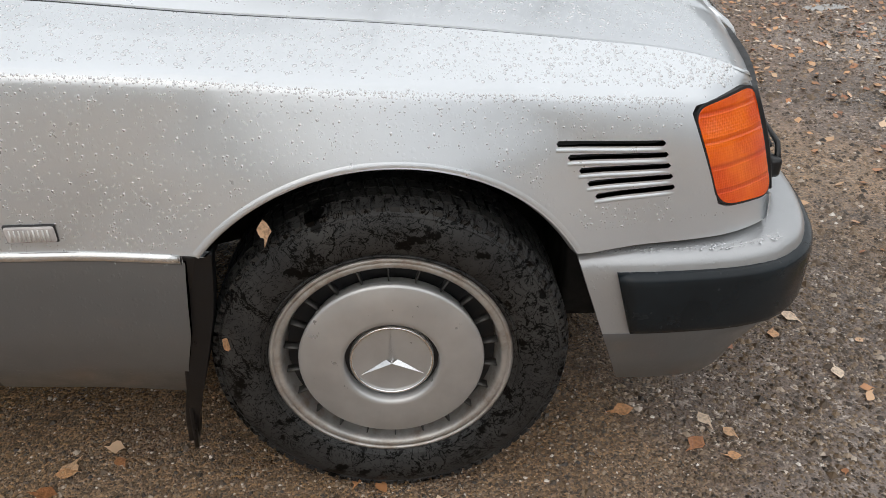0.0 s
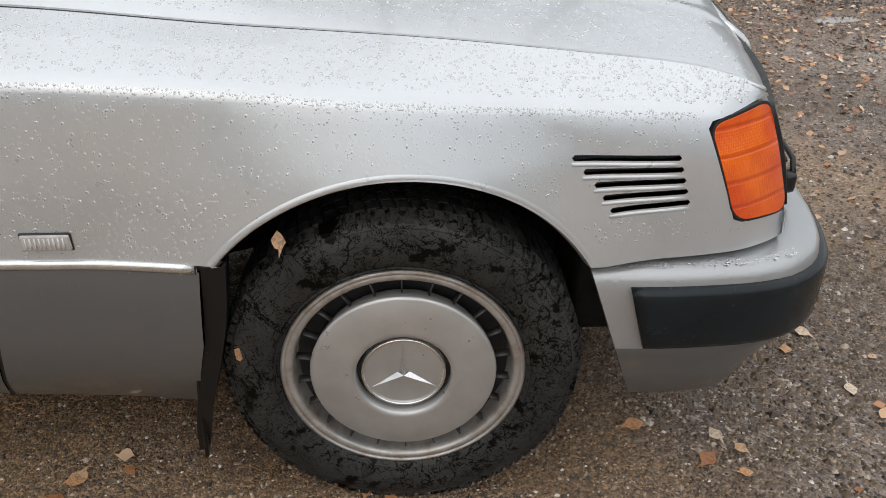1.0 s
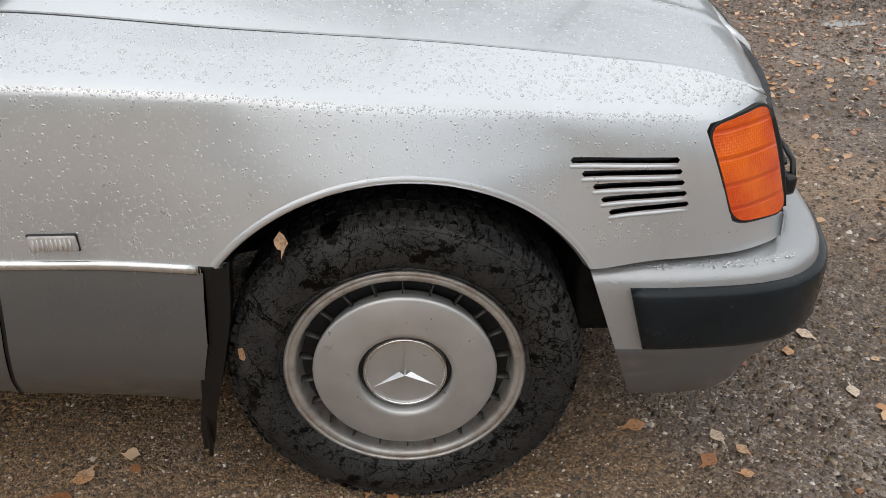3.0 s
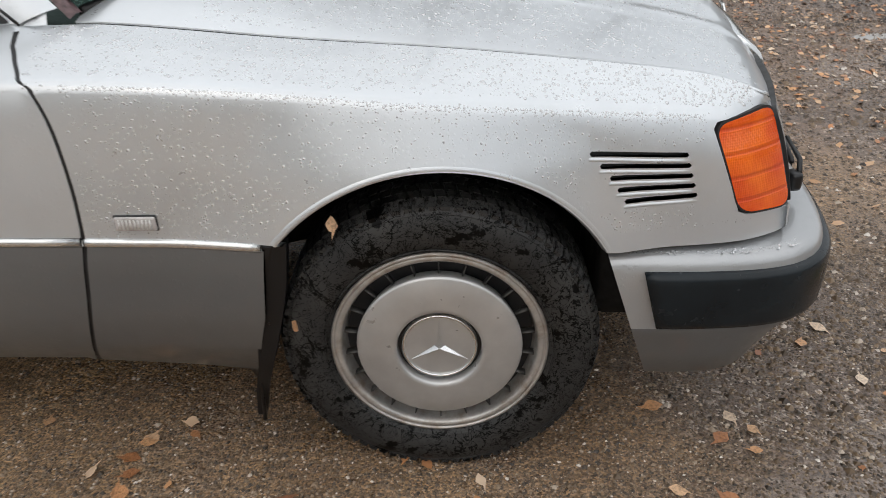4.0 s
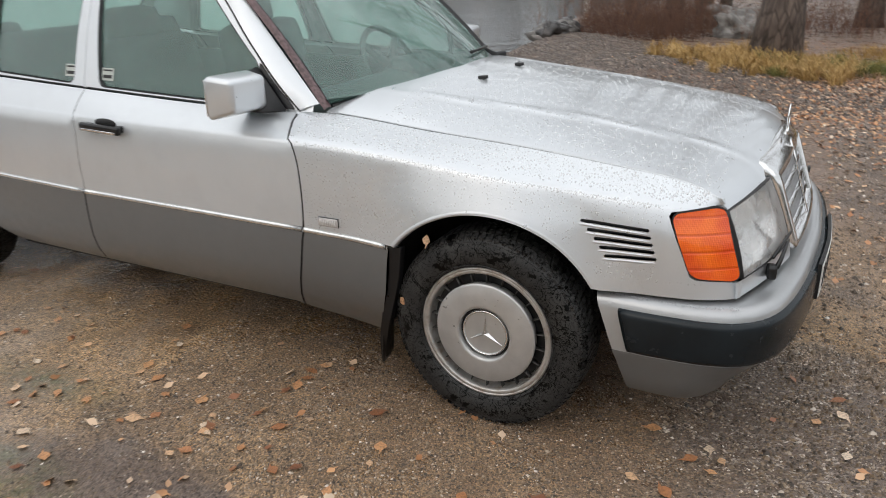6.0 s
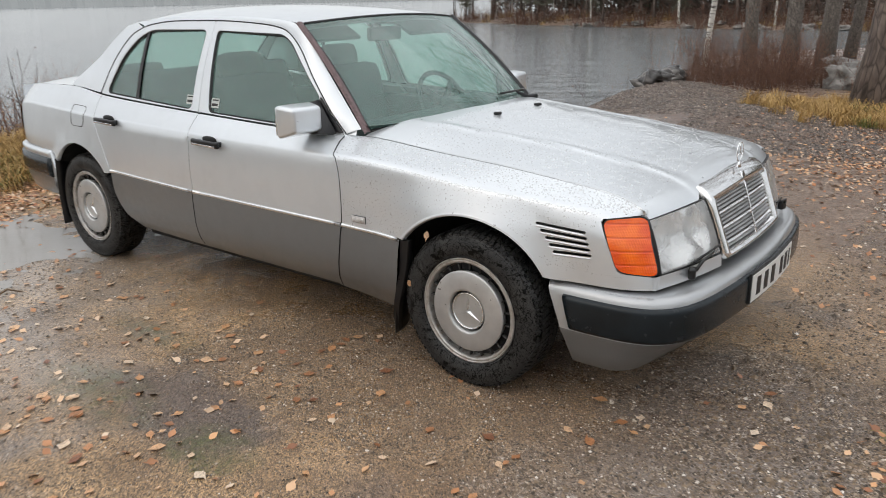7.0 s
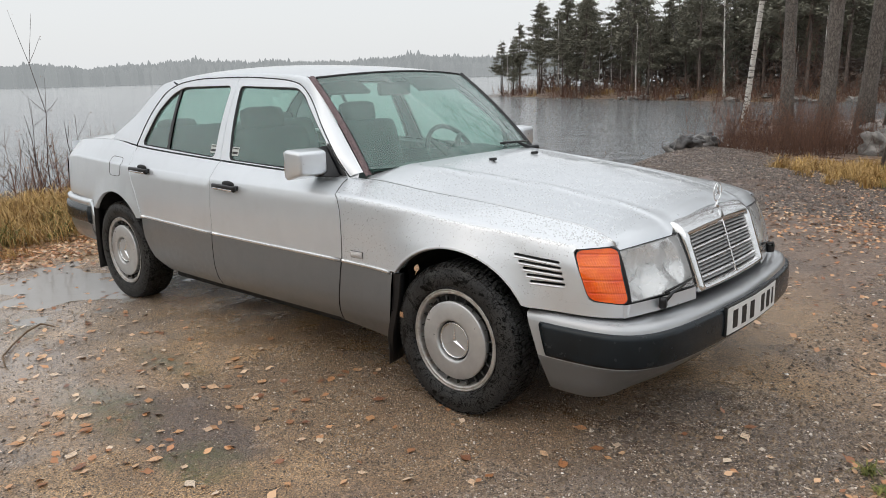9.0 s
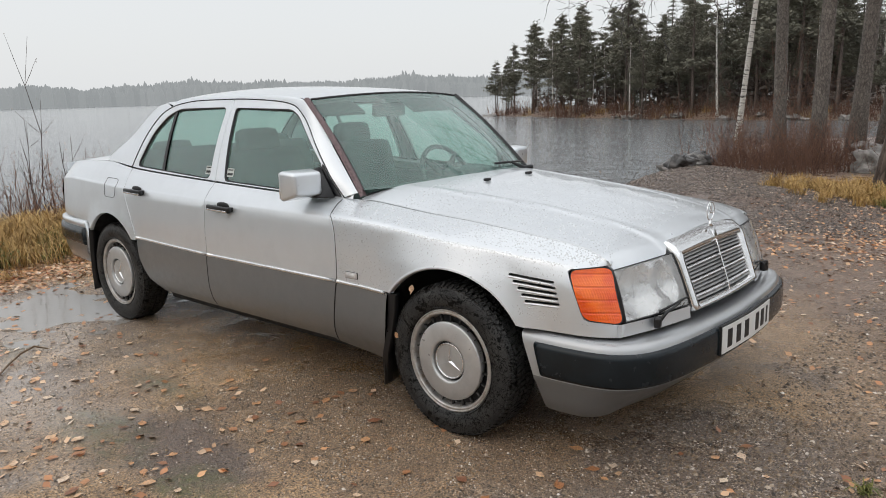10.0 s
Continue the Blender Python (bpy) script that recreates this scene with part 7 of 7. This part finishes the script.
def build_wheel():
    rim = mesh_of("wheel", *lathe([(0.206, -0.058), (0.215, -0.078), (0.2135, -0.084), (0.209, -0.0865), (0.2065, -0.0855), (0.2055, -0.0820), (0.2035, -0.0845), (0.1965, -0.0840), (0.1930, -0.081), (0.1908, -0.070), (0.188, -0.040), (0.150, -0.030), (0.10, -0.03), (0.0, -0.03)], 96), RIM_STEEL)
    wheel = part("wheel", rim, None, car, "steel wheel with silver trim disc and winter tyre")
    carcass, tread = tyre_mesh()
    part("tyre", carcass, None, wheel, "wet black winter tyre")
    tagged(part("tread", tread, None, wheel), kind="stuff")
    # black ring in place of the shade behind the slots
    well = mesh_of("slot_ring", *lathe([(0.1848, -0.046), (0.150, -0.042)], 72), SEAL)
    part("slot_ring", well, None, wheel)
    disc = mesh_of("trim_disc", *lathe([(0.155, -0.050), (0.161, -0.072), (0.1628, -0.082), (0.1615, -0.0855), (0.157, -0.0875), (0.13, -0.0915), (0.095, -0.0935), (0.0865, -0.0930), (0.0835, -0.088), (0.0825, -0.070)], 96), WHEEL_SILVER)
    part("trim_disc", disc, None, wheel, "silver wheel trim disc")
    groove = mesh_of("groove", *lathe([(0.084, -0.0715), (0.066, -0.0715)], 60), SEAL)
    part("groove", groove, None, wheel)
    medal = mesh_of("medallion", *lathe([(0.0745, -0.072), (0.0735, -0.0825), (0.0715, -0.084), (0.0695, -0.083), (0.069, -0.079), (0.068, -0.079), (0.03, -0.0795), (0.0, -0.0795)], 60), WHEEL_SILVER)
    part("medallion", medal, None, wheel)
    ring_ = mesh_of("medallion_ring", *lathe([(0.0747, -0.079), (0.0742, -0.083), (0.0715, -0.0848), (0.0692, -0.083), (0.069, -0.0795)], 60), CHROME)
    part("medallion_ring", ring_, None, wheel)
    bm = bmesh.new()
    for k in range(3):
        a = math.pi / 2 + 2 * math.pi * k / 3
        d, e = Vector((math.cos(a), 0, math.sin(a))), Vector((-math.sin(a), 0, math.cos(a)))
        y0 = Vector((0, -0.0800, 0))
        tip, mid = bm.verts.new(y0 + d * 0.066), bm.verts.new(y0 + Vector((0, -0.010, 0)))
        l, r = bm.verts.new(y0 + d * 0.0085 + e * 0.0062), bm.verts.new(y0 + d * 0.0085 - e * 0.0062)
        bm.faces.new((mid, l, tip)), bm.faces.new((mid, tip, r))
    part("star", bm, CHROME, wheel, "", False)
    for k in range(22):
        a = 2 * math.pi * (k + 0.5) / 22
        b = bmesh.new()
        block(b, (0.174 * math.cos(a), -0.062, 0.174 * math.sin(a)), (0.030, 0.018, 0.0020), pose(0, 0, 0, 0, -math.degrees(a), 0))
        part("rib", b, WHEEL_FIN, wheel)
    return wheel


first_wheel = build_wheel()
first_wheel.matrix_basis = pose(0.0, -0.763, 0.308)
copy_thing(first_wheel, pose(-2.80, -0.735, 0.305, 0, 24, 0))
copy_thing(first_wheel, pose(0.0, 0.757, 0.307, 0, 10, 180))
copy_thing(first_wheel, pose(-2.80, 0.735, 0.305, 0, 50, 180))


# beads of rain standing on the near panels
DROP = Nodes("rain_bead")
DROP.set(Base_Color=(0.65, 0.665, 0.68), Roughness=0.16, Metallic=0.55, Coat_Weight=1.0, Coat_Roughness=0.0)
CLEAR_DROP = glass_material("clear_rain_bead", (0.80, 0.92, 0.88), 0.0, False)


def beads(spots, material=None):
    """Flattened domes at (point, normal, radius)."""
    verts, faces = [], []
    for p, n, r in spots:
        down = Vector((0, 0, -1)) - n * -n.z
        a = down.normalized() if down.length > 0.3 else n.orthogonal().normalized()
        b = n.cross(a)
        k = len(verts)
        wob = math.sin(977 * p.x + 613 * p.z)
        for ring_r, lift in ((1.0, -0.04), (0.88, 0.22), (0.52, 0.37)):
            verts.extend([p + r * (ring_r * ((1.12 + 0.25 * wob) * math.cos(t) * a + (1 + 0.12 * math.sin(2 * t + 9 * wob)) * math.sin(t) * b) + lift * n) for t in (2 * math.pi * i / 9 for i in range(9))])
        verts.append(p + n * r * 0.42)
        for i in range(9):
            j = (i + 1) % 9
            faces.extend([(k + i, k + j, k + 9 + j, k + 9 + i), (k + 9 + i, k + 9 + j, k + 18 + j, k + 18 + i), (k + 18 + i, k + 18 + j, k + 27)])
    return mesh_of("rain_beading", verts, faces, material or DROP.mat)


def bead_spots(surf, box, count, rng, small, large, power=3.0, thin=0.0):
    out = []
    (u0, u1), (v0, v1) = box
    for _ in range(count):
        u, v = rng.uniform(u0, u1), rng.uniform(v0, v1)
        for _ in range(6):
            span = (Vector(surf(u, v + 0.02)) - Vector(surf(u, v))).length / 0.02
            if span > rng.uniform(0, thin):
                break
            v = rng.uniform(v0, v1)
        p = Vector(surf(u, v))
        a, b = Vector(surf(u + 0.003, v)) - p, Vector(surf(u, v + 0.003)) - p
        n = a.cross(b).normalized()
        if n.z < 0:
            n = -n
        if n.y > 0.3:
            n = -n
        out.append((p, n, small + (large - small) * rng.random() ** power))
    return out


rng = random.Random(401)
wing_spots = bead_spots(side, ((-0.69, 0.58), (4.3, 5.93)), 3200, rng, 0.0006, 0.0036, 3.8, 0.17)
wing_spots += bead_spots(side, ((-0.69, 0.58), (3.0, 3.9)), 120, rng, 0.0007, 0.0026, 2.6)
wing_spots += [s for s in bead_spots(side, ((-0.62, 0.60), (0.9, 3.6)), 5200, rng, 0.0006, 0.0021) if math.hypot(s[0].x + 0.004, s[0].z - 0.308) > 0.405 and s[0].z > 0.51 and not (0.26 < s[0].x < 0.50 and 0.585 < s[0].z < 0.70) and not (s[0].x > 0.48 and s[0].z > 0.545)]
tagged(part("rain_beading", beads(wing_spots), None, wings[0]), kind="stuff")
shield_spots = []
for _ in range(2600):
    u_, v_ = rng.random(), rng.uniform(0.05, 0.98)
    p = screen_at(u_, v_)
    n = (screen_at(u_ + 0.01, v_) - p).cross(screen_at(u_, v_ + 0.01) - p).normalized()
    shield_spots.append((p, n if n.z > 0 else -n, 0.0010 + 0.0025 * rng.random() ** 2))
tagged(part("rain_beading", beads(shield_spots, CLEAR_DROP), None, shield), kind="stuff")
hood_spots = bead_spots(bonnet, ((-0.45, 0.60), (-0.64, 0.55)), 9000, rng, 0.0009, 0.0034)
tagged(part("rain_beading", beads(hood_spots), None, hood), kind="stuff")
ledge_spots = []
for _ in range(260):
    x = rng.uniform(0.36, 0.70)
    y = -curve(*sorted([(a, -b) for a, b in front_path[:30] if b < -0.6]))(x) if x < 0.74 else -0.74
    z = 0.4865
    out = 0.030 * rng.random() + 0.022 if z > 0.48 else 0.0115
    ledge_spots.append((Vector((x, y + out, z)), Vector((0, 0, 1)) if z > 0.48 else Vector((0.2, -0.98, 0.1)), 0.0010 + 0.0016 * rng.random() ** 2))
tagged(part("rain_beading", beads(ledge_spots), None, bumper), kind="stuff")
# two brown leaves caught at the wheel
for x, y, z, turn in ((-0.190, -0.852, 0.582, (70, 10, 30)), (-0.276, -0.862, 0.368, (80, -20, 80))):
    leaf = new("fallen_leaf", leaf_kinds[3])
    leaf.matrix_basis = pose(x, y, z, *turn) @ Matrix.Diagonal((0.028, 0.028, 0.028, 1))
    tagged(leaf, "wet orange-brown leaf stuck at the front wheel", "leaf", "leaves stuck to the car")
